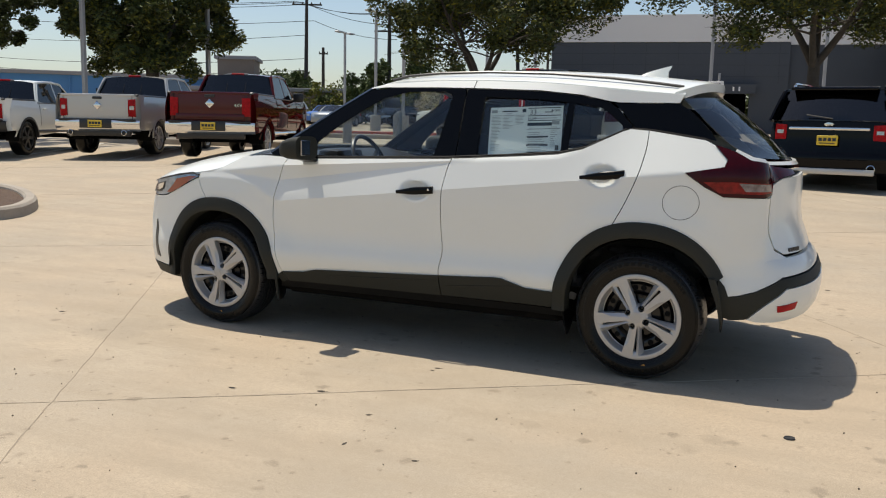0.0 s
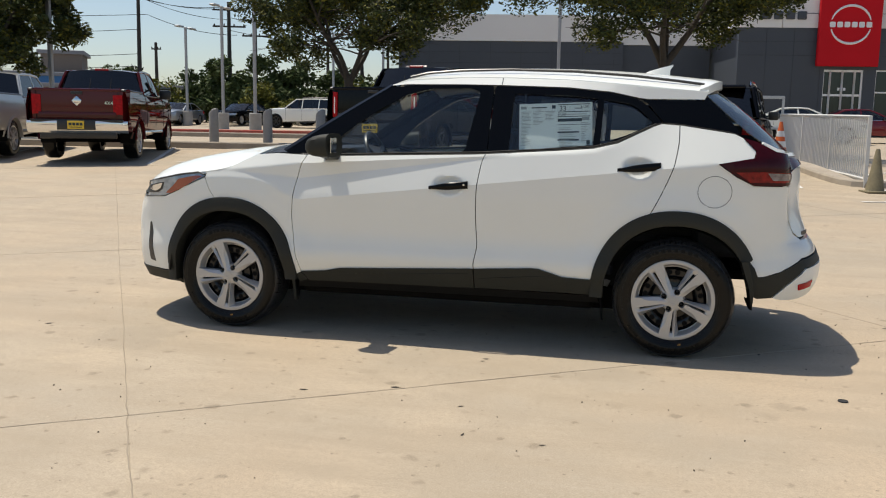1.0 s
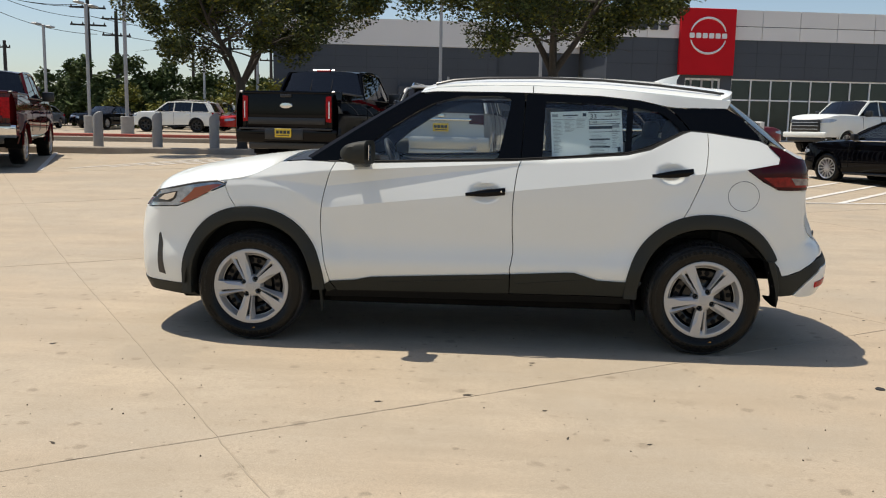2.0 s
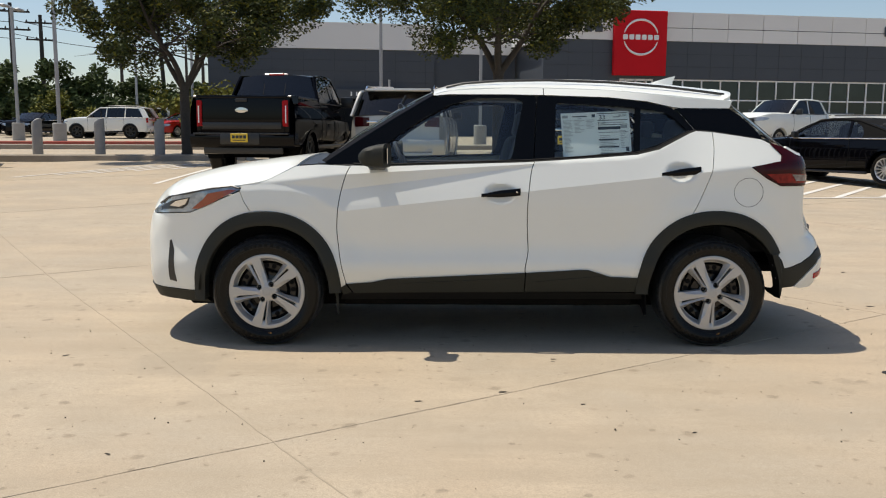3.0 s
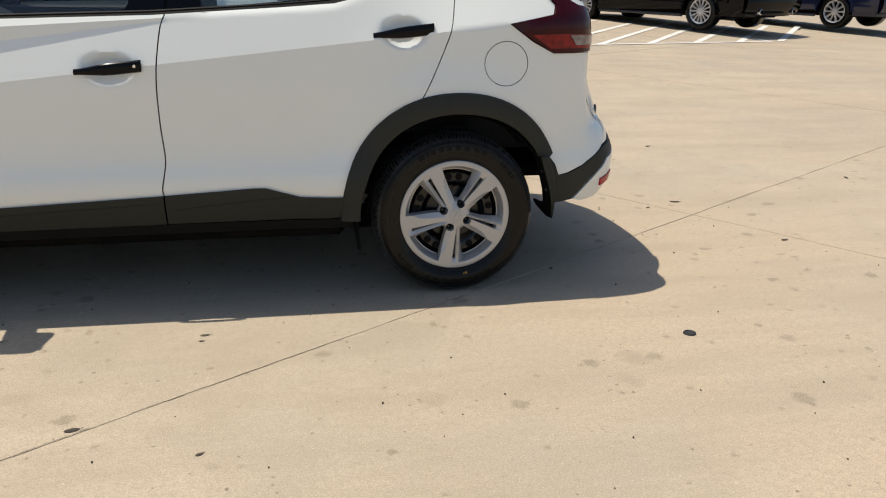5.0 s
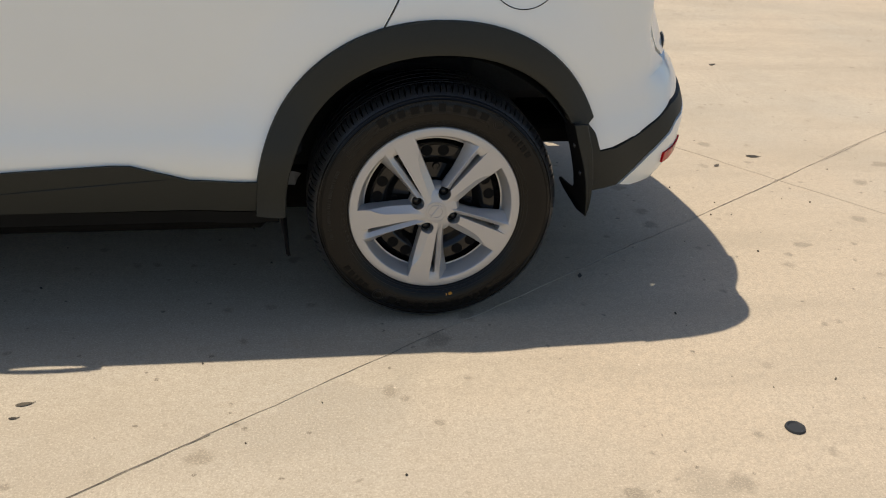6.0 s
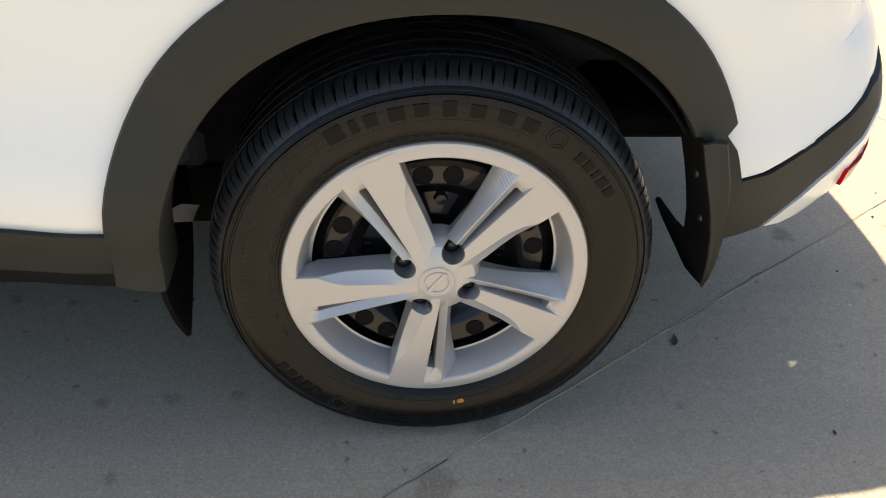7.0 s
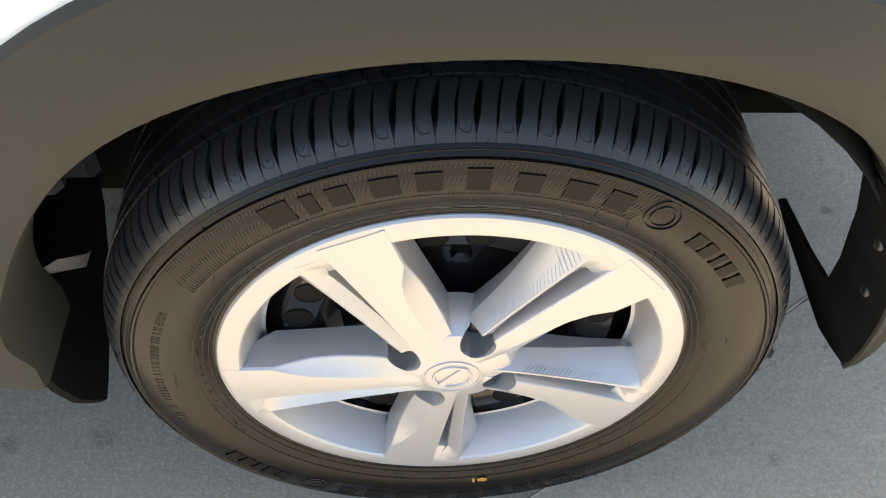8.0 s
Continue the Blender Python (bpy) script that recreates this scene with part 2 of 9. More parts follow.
def concrete(name, base, seed):
    """Warm driveway concrete: broad tints, soft round stains of many sizes, faint rubbed tracks, fine aggregate and specks."""
    m = material(name, base, 0.85, bump=(260, 0.30, 0.003), per_object=0.035)
    nt = m.node_tree
    b = nt.nodes["Principled BSDF"]
    src = b.inputs["Base Color"].links[0].from_socket
    geo = nt.nodes.new("ShaderNodeNewGeometry")

    def placed(offset, turn=0.0, stretch=(1, 1, 1)):
        mapn = nt.nodes.new("ShaderNodeMapping")
        mapn.inputs["Location"].default_value = (seed * 3.1 + offset, offset * 1.7, 0)
        mapn.inputs["Rotation"].default_value = (0, 0, radians(turn))
        mapn.inputs["Scale"].default_value = stretch
        nt.links.new(geo.outputs["Position"], mapn.inputs[0])
        return mapn.outputs[0]

    def maths(op, a, b=None, c=None):
        n = nt.nodes.new("ShaderNodeMath")
        n.operation = op
        for k, v in enumerate((a, b, c)):
            if v is None:
                continue
            if isinstance(v, (int, float)):
                n.inputs[k].default_value = v
            else:
                nt.links.new(v, n.inputs[k])
        return n.outputs[0]

    def noise(vec, scale, detail=4, rough=0.55):
        tex = nt.nodes.new("ShaderNodeTexNoise")
        tex.inputs["Scale"].default_value = scale
        tex.inputs["Detail"].default_value = detail
        tex.inputs["Roughness"].default_value = rough
        nt.links.new(vec, tex.inputs["Vector"])
        return tex

    def ramp(v, low, high, a, b):
        r = nt.nodes.new("ShaderNodeMapRange")
        r.inputs[1].default_value, r.inputs[2].default_value, r.inputs[3].default_value, r.inputs[4].default_value = low, high, a, b
        nt.links.new(v, r.inputs[0])
        return r.outputs[0]

    def tint(src, fac, factors):
        mix = nt.nodes.new("ShaderNodeMix")
        mix.data_type = "RGBA"
        nt.links.new(fac, mix.inputs[0])
        nt.links.new(src, mix.inputs[6])
        mix.inputs[7].default_value = (*(c * f for c, f in zip(base, factors)), 1)
        return mix.outputs[2]

    def stains(src, scale, size, edge, share, amount, factors, offset):
        """Round-ish stains: some cells of a grid hold one, each of its own size."""
        vec = placed(offset)
        warp = noise(vec, scale * 3.2, 3)
        add = nt.nodes.new("ShaderNodeVectorMath")
        add.operation = "MULTIPLY_ADD"
        nt.links.new(warp.outputs["Color"], add.inputs[0])
        add.inputs[1].default_value = (0.55 / scale, 0.55 / scale, 0.0)
        nt.links.new(vec, add.inputs[2])
        tex = nt.nodes.new("ShaderNodeTexVoronoi")
        tex.inputs["Scale"].default_value = scale
        nt.links.new(add.outputs[0], tex.inputs["Vector"])
        sep = nt.nodes.new("ShaderNodeSeparateColor")
        nt.links.new(tex.outputs["Color"], sep.inputs[0])
        reach = maths("MULTIPLY_ADD", sep.outputs[0], size * 0.75, size * 0.25)
        depth = maths("SUBTRACT", reach, tex.outputs["Distance"])
        mask = ramp(depth, 0.0, edge, 0.0, 1.0)
        here = ramp(sep.outputs[1], 1 - share, 1 - share + 0.02, 0.0, 1.0)
        strength = maths("MULTIPLY", sep.outputs[2], amount)
        return tint(src, maths("MULTIPLY", maths("MULTIPLY", mask, here), strength), factors)

    # broad tints
    src = tint(src, ramp(noise(placed(5), 0.35, 5).outputs[0], 0.40, 0.62, 0.0, 0.95), (0.79, 0.82, 0.86))
    src = tint(src, ramp(noise(placed(9), 0.8, 5).outputs[0], 0.44, 0.64, 0.0, 0.70), (1.18, 1.12, 1.05))
    src = tint(src, ramp(noise(placed(2), 2.6, 6, 0.7).outputs[0], 0.44, 0.66, 0.0, 0.7), (0.80, 0.79, 0.77))
    src = tint(src, ramp(noise(placed(21), 0.55, 5, 0.6).outputs[0], 0.45, 0.62, 0.0, 0.75), (1.05, 0.97, 0.90))
    # rubbed tracks along the way cars drive
    src = tint(src, ramp(noise(placed(3, -28, (0.5, 2.6, 1)), 0.9, 6, 0.7).outputs[0], 0.47, 0.68, 0.0, 0.62), (0.70, 0.68, 0.65))
    src = tint(src, ramp(noise(placed(13, 52, (0.4, 3.2, 1)), 0.8, 6, 0.7).outputs[0], 0.49, 0.70, 0.0, 0.55), (0.74, 0.71, 0.66))
    # stains, drips and specks
    src = stains(src, 1.1, 0.40, 0.10, 0.30, 0.55, (0.68, 0.69, 0.70), 1.0)
    src = stains(src, 4.0, 0.34, 0.20, 0.45, 0.75, (0.66, 0.64, 0.61), 2.0)
    src = stains(src, 9.0, 0.36, 0.12, 0.52, 1.0, (0.52, 0.50, 0.47), 3.0)
    src = stains(src, 18.0, 0.34, 0.14, 0.36, 1.0, (0.50, 0.48, 0.45), 12.0)
    src = stains(src, 34.0, 0.28, 0.10, 0.24, 1.0, (0.30, 0.28, 0.26), 4.0)
    src = stains(src, 48.0, 0.24, 0.12, 0.14, 1.0, (1.35, 1.34, 1.32), 6.0)
    # aggregate
    src = tint(src, ramp(noise(placed(7), 45, 5, 0.75).outputs[0], 0.42, 0.66, 0.0, 0.65), (0.72, 0.71, 0.69))
    src = tint(src, ramp(noise(placed(8), 150, 4, 0.75).outputs[0], 0.46, 0.68, 0.0, 0.75), (0.58, 0.56, 0.53))
    src = tint(src, ramp(noise(placed(11), 200, 4, 0.75).outputs[0], 0.50, 0.70, 0.0, 0.65), (1.35, 1.34, 1.32))
    nt.links.new(src, b.inputs["Base Color"])
    return m


CONCRETE = concrete("pavement_concrete", (0.455, 0.378, 0.278), 1)
GROUND = concrete("lot_ground", (0.435, 0.365, 0.272), 4)
GROOVE = material("joint_filler", (0.34, 0.283, 0.209), 0.95, stain=(1.6, 0.9, (0.22, 0.183, 0.137)), grain=(11, 0.8, (0.34, 0.285, 0.21)))

GROOVE_PALE = material("pale_joint_filler", (0.43, 0.36, 0.266), 0.95, stain=(0.9, 0.45, (0.30, 0.25, 0.187)), grain=(9, 0.3, (0.22, 0.185, 0.14)))
CRACK = material("dark_crack_dirt", (0.07, 0.060, 0.047), 0.95, stain=(3, 0.8, (0.22, 0.185, 0.14)))

# ---- building tools ----
def part(name, bm, mat, parent=None, label="", sharp=32, smooth=True):
    """Links a bmesh as one mesh object under a thing or a part."""
    me = bpy.data.meshes.new(name)
    bm.to_mesh(me)
    bm.free()
    if mat:
        me.materials.append(mat)
    if smooth and len(me.polygons):
        me.shade_smooth()
        me.set_sharp_from_angle(angle=radians(sharp))
    ob = new(name, me)
    if parent:
        ob.parent = parent
    if label:
        tagged(ob, label)
    return ob


def thing(name, label, category, group="", kind="", at=None):
    ob = new(name)
    ob.empty_display_size = 0.2
    if at is not None:
        ob.matrix_basis = at
    return tagged(ob, label, category, group, kind)


def spline(pts, n, closed=False):
    """Points on a Catmull-Rom curve through pts, n to a span."""
    pts = [Vector(p) for p in pts]
    out, k = [], len(pts)
    for i in range(k if closed else k - 1):
        a, b, c, d = (pts[(i + j) % k] if closed else pts[min(max(i + j, 0), k - 1)] for j in (-1, 0, 1, 2))
        for s in range(n):
            u = s / n
            out.append(0.5 * (2 * b + (c - a) * u + (2 * a - 5 * b + 4 * c - d) * u * u + (3 * b - a - 3 * c + d) * u ** 3))
    if not closed:
        out.append(pts[-1])
    return out


def resample(pts, n, closed=False):
    """n points at even steps along a polyline."""
    pts = [Vector(p) for p in pts]
    if closed:
        pts = pts + [pts[0]]
    run = [0.0]
    for a, b in zip(pts, pts[1:]):
        run.append(run[-1] + (b - a).length)
    out = []
    for i in range(n):
        d = run[-1] * i / (n if closed else n - 1)
        k = max(j for j in range(len(run) - 1) if run[j] <= d + 1e-9)
        f = (d - run[k]) / max(run[k + 1] - run[k], 1e-9)
        out.append(pts[k].lerp(pts[k + 1], f))
    return out


def box(bm, size, m=None, bevel=0.0, segments=1):
    """A box of that size about the origin of m, its edges rounded."""
    r = bmesh.ops.create_cube(bm, size=1.0)
    vs = r["verts"]
    for v in vs:
        v.co = Vector((v.co.x * size[0], v.co.y * size[1], v.co.z * size[2]))
    if bevel:
        es = list({e for v in vs for e in v.link_edges})
        g = bmesh.ops.bevel(bm, geom=es, offset=bevel, segments=segments, affect="EDGES", profile=0.5)
        vs = list({v for f in g["faces"] for v in f.verts} | {v for v in vs if v.is_valid})
    if m is not None:
        bmesh.ops.transform(bm, matrix=m, verts=vs)
    return vs


def tube(bm, pts, radii, sides=8, cap=True):
    """A round tube along points; radii: one, or one for each point."""
    pts = [Vector(p) for p in pts]
    if not isinstance(radii, (list, tuple)):
        radii = [radii] * len(pts)
    rings, last = [], None
    for i, p in enumerate(pts):
        d = (pts[min(i + 1, len(pts) - 1)] - pts[max(i - 1, 0)]).normalized()
        if last is None:
            a = d.orthogonal().normalized()
        else:
            a = (last - d * last.dot(d)).normalized()
        last = a
        b = d.cross(a)
        rings.append([bm.verts.new(p + (a * math.cos(t) + b * math.sin(t)) * radii[i]) for t in (math.tau * k / sides for k in range(sides))])
    for r0, r1 in zip(rings, rings[1:]):
        for k in range(sides):
            bm.faces.new((r0[k], r0[(k + 1) % sides], r1[(k + 1) % sides], r1[k]))
    if cap:
        bm.faces.new(rings[0][::-1])
        bm.faces.new(rings[-1])
    return rings


def lathe(bm, profile, steps=64, m=None, closed=False):
    """Turns (radius, height) points about the local z axis."""
    rings = []
    for r, h in profile:
        rings.append([bm.verts.new((r * math.cos(math.tau * k / steps), r * math.sin(math.tau * k / steps), h)) for k in range(steps)])
    vs = [v for r in rings for v in r]
    pairs = list(zip(rings, rings[1:])) + ([(rings[-1], rings[0])] if closed else [])
    for a, b in pairs:
        for k in range(steps):
            bm.faces.new((a[k], a[(k + 1) % steps], b[(k + 1) % steps], b[k]))
    if m is not None:
        bmesh.ops.transform(bm, matrix=m, verts=vs)
    return rings


def grid(bm, rows, flip=False, wrap=False):
    """Faces between rows of points of one length."""
    vs = [[bm.verts.new(p) for p in row] for row in rows]
    for a, b in zip(vs, vs[1:]):
        k = len(a)
        for i in range(k if wrap else k - 1):
            f = (a[i], a[(i + 1) % k], b[(i + 1) % k], b[i])
            bm.faces.new(f[::-1] if flip else f)
    return vs


def panel(name, outline, surf, mat, parent, cell=0.06, thick=0.012, label="", proud=0.0, cell_b=None, sharp=32, creases=()):
    """A sheet cut to an outline in the plane (a, b) and laid on surf(a, b, inset), with its edges turned in; creases: (slope, height) of hard lines across it."""
    bm = bmesh.new()
    f = bm.faces.new([bm.verts.new((a, b, 0)) for a, b in outline])
    for axis, step in ((0, cell), (1, cell_b or cell)):
        vals = [p[axis] for p in outline]
        lo, hi = min(vals), max(vals)
        k = max(1, int(round((hi - lo) / step)))
        no = Vector((1, 0, 0)) if axis == 0 else Vector((0, 1, 0))
        for i in range(1, k):
            bmesh.ops.bisect_plane(bm, geom=bm.verts[:] + bm.edges[:] + bm.faces[:], dist=1e-6, plane_co=no * (lo + (hi - lo) * i / k), plane_no=no)
    for slope, height in creases:
        bmesh.ops.bisect_plane(bm, geom=bm.verts[:] + bm.edges[:] + bm.faces[:], dist=1e-6, plane_co=Vector((0, height, 0)), plane_no=Vector((-slope, 1, 0)).normalized())
    bm.verts.index_update()
    on_line = [{v.index for v in bm.verts if abs(v.co.y - slope * v.co.x - height) < 1e-5} for slope, height in creases]
    rim = [e for e in bm.edges if e.is_boundary]
    r = bmesh.ops.extrude_edge_only(bm, edges=rim)
    for v in r["geom"]:
        if isinstance(v, bmesh.types.BMVert):
            v.co.z = thick
    for v in bm.verts:
        a, b, d = v.co
        v.co = surf(a, b, d - proud)
    bm.normal_update()
    bmesh.ops.triangulate(bm, faces=[f for f in bm.faces if len(f.verts) > 4])
    bmesh.ops.recalc_face_normals(bm, faces=bm.faces[:])
    a, b = outline[0]
    a1, b1 = sum(p[0] for p in outline) / len(outline), sum(p[1] for p in outline) / len(outline)
    out = (surf(a1, b1, 0.0) - surf(a1, b1, 0.01)).normalized()
    score = sum(f.normal.dot(out) * f.calc_area() for f in bm.faces)
    if score < 0:
        bmesh.ops.reverse_faces(bm, faces=bm.faces[:])
    ob = part(name, bm, mat, parent, label, sharp)
    for e in ob.data.edges:
        if any(e.vertices[0] in line and e.vertices[1] in line for line in on_line):
            e.use_edge_sharp = True
    return ob


def smooth01(x, lo, hi):
    t = min(max((x - lo) / (hi - lo), 0.0), 1.0)
    return t * t * (3 - 2 * t)


def lerp_table(x, table):
    return float(np.interp(x, [p[0] for p in table], [p[1] for p in table]))


def text_mesh(name, body, size, mat, m, parent=None, depth=0.002, align="CENTER", label=""):
    """Flat lettering in the built-in font, turned into a mesh."""
    cu = bpy.data.curves.new(name, "FONT")
    cu.body, cu.size, cu.extrude = body, size, depth
    cu.align_x, cu.align_y = align, "CENTER"
    ob = bpy.data.objects.new(name, cu)
    me = bpy.data.meshes.new_from_object(ob)
    bpy.data.objects.remove(ob)
    bpy.data.curves.remove(cu)
    me.materials.clear()
    me.materials.append(mat)
    out = new(name, me)
    if parent:
        out.parent = parent
    out.matrix_basis = m
    if label:
        tagged(out, label)
    return out


def ground_z(x, y):
    """The lot rises gently away behind the car and falls a little to one side."""
    ys = (-60, 2.2, 5.0, 10.0, 17.0, 28.0, 40.0, 50.0, 80.0, 400.0)
    zs = (0.0, 0.0, 0.10, 0.30, 0.54, 0.66, 0.76, 1.0, 1.3, 3.0)
    z = (np.interp(y - 1, ys, zs) + np.interp(y, ys, zs) + np.interp(y + 1, ys, zs)) / 3
    drop = 0.022 * max(0.0, x - 2.0) * smooth01(y, 3, 9) * (1 - smooth01(y, 16, 30))
    return float(z) - drop

# ---- ground, slabs and kerbs ----
D1, D2 = Vector((0.555, -0.832)).normalized(), Vector((0.832, 0.555)).normalized()
P_LINES = [-2.18 + 4.61 * k for k in range(-4, 5)]
Q_LINES = [1.50 + 4.96 * k for k in range(-4, 4)]


def slab_point(p, q):
    return D2 * p + D1 * q


def build_ground():
    bm = bmesh.new()
    xs = sorted(set([-900, -500, -250, -150, -100, -70, -50, -40] + [-32 + 1.6 * k for k in range(41)] + [40, 50, 70, 100, 150, 250, 500, 900]))
    ys = sorted(set([-900, -400, -150, -80, -50, -35] + [-25 + 1.6 * k for k in range(57)] + [70, 80, 100, 130, 180, 250, 400, 600, 900]))
    rows = [[Vector((x, y, ground_z(x, y) - 0.028)) for x in xs] for y in ys]
    grid(bm, rows)
    part("ground", bm, GROUND, None)
    g = bpy.data.objects["ground"]
    tagged(g, "pale tan concrete car park ground", "ground", kind="structure")


build_ground()
PAVEMENT = thing("pavement", "sunlit tan concrete pavement slabs with dark joints and stains", "pavement", kind="structure")


def build_joint(pts, width, mat):
    """A ragged crust of dirt and crumbled edge along a joint, wide in some places and almost gone in others."""
    rng = random.Random(len(pts) + int(pts[0][0] * 100))
    rows, side, w = [], 0.0, width
    for k, (x, y) in enumerate(pts):
        a, b = pts[max(k - 1, 0)], pts[min(k + 1, len(pts) - 1)]
        n = Vector((-(b[1] - a[1]), b[0] - a[0])).normalized()
        side = max(-0.010, min(0.010, side * 0.93 + rng.gauss(0, 0.0016)))
        w = max(0.0008, w * 0.7 + 0.3 * width * rng.choice((0.15, 0.4, 0.7, 1.0, 1.6)))
        rows.append([Vector((x + n.x * (q * w + side), y + n.y * (q * w + side), ground_z(x, y) + h)) for q, h in ((-1, -0.001), (-0.5, 0.0018), (0.4, 0.0016), (1, -0.001))])
    bm = bmesh.new()
    grid(bm, rows)
    part("joint_filler", bm, mat, PAVEMENT)


def build_crack(pts, seed):
    """Hair cracks that open and close along a joint."""
    rng = random.Random(seed)
    bm, k, side = bmesh.new(), 0, 0.0
    while k < len(pts) - 30:
        rows = []
        for q in range(k, min(k + rng.randrange(8, 40), len(pts) - 1)):
            (x, y), (x1, y1) = pts[q], pts[q + 1]
            n = Vector((-(y1 - y), x1 - x)).normalized()
            side = max(-0.004, min(0.004, side * 0.9 + rng.gauss(0, 0.0012)))
            w = rng.uniform(0.0004, 0.0013)
            rows.append([Vector((x + n.x * (side + e * w), y + n.y * (side + e * w), ground_z(x, y) + 0.0024)) for e in (-1, 1)])
        if len(rows) > 2:
            grid(bm, rows)
        k += len(rows) + rng.randrange(4, 30)
    part("joint_crack", bm, CRACK, PAVEMENT)


def build_slab(p0, p1, q0, q1):
    gap = 0.0006
    n = 8
    bm = bmesh.new()
    rows = []
    ps = [p0 + gap] + [p0 + (p1 - p0) * i / n for i in range(1, n)] + [p1 - gap]
    qs = [q0 + gap] + [q0 + (q1 - q0) * i / n for i in range(1, n)] + [q1 - gap]
    for q in qs:
        row = []
        for p in ps:
            v = slab_point(p, q)
            row.append(Vector((v.x, v.y, ground_z(v.x, v.y))))
        rows.append(row)
    vs = grid(bm, rows)
    bm.normal_update()
    if bm.faces[:][0].normal.z < 0:
        bmesh.ops.reverse_faces(bm, faces=bm.faces[:])
    rim = [e for e in bm.edges if e.is_boundary]
    r = bmesh.ops.extrude_edge_only(bm, edges=rim)
    mid = slab_point((p0 + p1) / 2, (q0 + q1) / 2)
    for v in r["geom"]:
        if isinstance(v, bmesh.types.BMVert):
            v.co.z -= 0.006
            d = Vector((v.co.x - mid.x, v.co.y - mid.y)).normalized()
            v.co.x += d.x * 0.003
            v.co.y += d.y * 0.003
    part("slab", bm, CONCRETE, PAVEMENT)

# ---- the white car in the middle ----
CAR = thing("compact_suv", "white compact crossover car parked on sunlit concrete", "car")
HUBS = {"front": (-1.31, 0.318), "rear": (1.31, 0.318)}

_plan = spline([(-2.15, 0.0), (-2.14, 0.25), (-2.10, 0.50), (-2.00, 0.68), (-1.82, 0.79), (-1.55, 0.842), (-1.2, 0.862), (-0.5, 0.868), (0.5, 0.868),
                (1.2, 0.862), (1.55, 0.845), (1.80, 0.790), (1.97, 0.688), (2.075, 0.488), (2.12, 0.25), (2.13, 0.0)], 12)
_run = [0.0]
for _a, _b in zip(_plan, _plan[1:]):
    _run.append(_run[-1] + (_b - _a).length)
_mid = float(np.interp(0.0, [p.x for p in _plan], _run))
_PU = [r - _mid for r in _run]
_PX, _PY = [p.x for p in _plan], [p.y for p in _plan]
U_FRONT, U_REAR = _PU[0], _PU[-1]

BELT = [(-2.2, 1.06), (-1.0, 1.066), (-0.62, 1.059), (-0.305, 1.070), (0.207, 1.087), (0.656, 1.117), (0.85, 1.133), (0.98, 1.164), (1.17, 1.258), (1.21, 1.272), (1.31, 1.265), (1.585, 1.225), (1.66, 1.19), (2.2, 1.12)]
SIDE = [(p.x, p.y) for p in spline([(0.16, 0.185, 0), (0.26, 0.100, 0), (0.33, 0.056, 0), (0.40, 0.022, 0), (0.455, 0.004, 0), (0.50, 0.002, 0), (0.56, 0.013, 0), (0.62, 0.017, 0), (0.70, 0.010, 0), (0.80, 0.0, 0), (0.90, -0.006, 0), (1.3, -0.010, 0)], 6)]
SIDE_END = [(0.18, 0.13), (0.26, 0.07), (0.33, 0.036), (0.40, 0.014), (0.46, 0.004), (0.50, 0.004), (0.56, 0.014), (0.62, 0.016), (0.70, 0.008), (0.80, 0.0), (0.90, -0.006), (1.3, -0.010)]
# three lines along the flank: foot and head of the lit shoulder, foot of the flange below the windows
CREASE = [(-2.2, 0.90), (-1.6, 0.905), (-1.32, 0.923), (-1.14, 0.915), (-1.01, 0.880), (-0.92, 0.822), (-0.86, 0.801), (1.7, 1.087), (2.2, 1.09)]
BAND = [(-2.2, 0.95), (-1.28, 0.962), (-1.02, 0.940), (-0.88, 0.9216), (0.385, 1.086), (2.2, 1.50)]
FLANGE = [(-2.2, 0.955), (-1.28, 0.966), (-1.07, 0.987), (-0.88, 1.0102), (0.385, 1.0861), (0.85, 1.114), (1.3, 1.26), (2.2, 1.40)]
REAR = [(0.2, 0.10), (0.30, 0.055), (0.345, 0.018), (0.40, -0.012), (0.47, -0.024), (0.53, -0.018), (0.57, 0.0), (0.60, 0.006), (0.625, 0.022), (0.655, 0.050), (0.70, 0.062), (0.76, 0.092), (0.86, 0.110), (0.98, 0.108), (1.06, 0.115), (1.13, 0.165), (1.20, 0.25), (1.45, 0.58)]
FRONT = [(0.2, 0.08), (0.30, 0.02), (0.40, 0.0), (0.60, 0.0), (0.72, 0.015), (0.80, 0.045), (0.88, 0.14), (0.95, 0.30)]


DENTS = True


def side_inset(x, z):
    c, b, a = lerp_table(x, CREASE), lerp_table(x, BAND), lerp_table(x, FLANGE)
    b = min(b, a)
    w = smooth01(abs(x), 1.05, 1.45)
    d = lerp_table(z, SIDE) * (1 - w) + lerp_table(z, SIDE_END) * w
    d += (0.34 + 0.22 * smooth01(x, 0.8, 1.35)) * max(0.0, min(z, b if x < 0.385 else 2.0) - c)
    d += 0.62 * max(0.0, z - a) * (1 - smooth01(x, 0.7, 1.1))
    for hx, hz in HUBS.values():
        r = math.hypot(x - hx, (z - hz) * 0.95)
        d -= 0.015 * (1 - smooth01(r, 0.48, 0.62)) * (1 - smooth01(z, 0.78, 1.0))
    # muscle over the rear wheel
    d -= 0.009 * smooth01(x, 0.72, 1.25) * (1 - smooth01(x, 1.5, 1.9)) * smooth01(z, 0.60, 0.76) * (1 - smooth01(z, 0.80, 1.04))
    if DENTS:
        for cx, cz in ((0.055, 0.906), (1.10, 1.033)):
            d += 0.030 * max(0.0, 1 - ((x - cx) / 0.088) ** 2 - ((z - cz) / 0.056) ** 2) ** 0.9
    return d


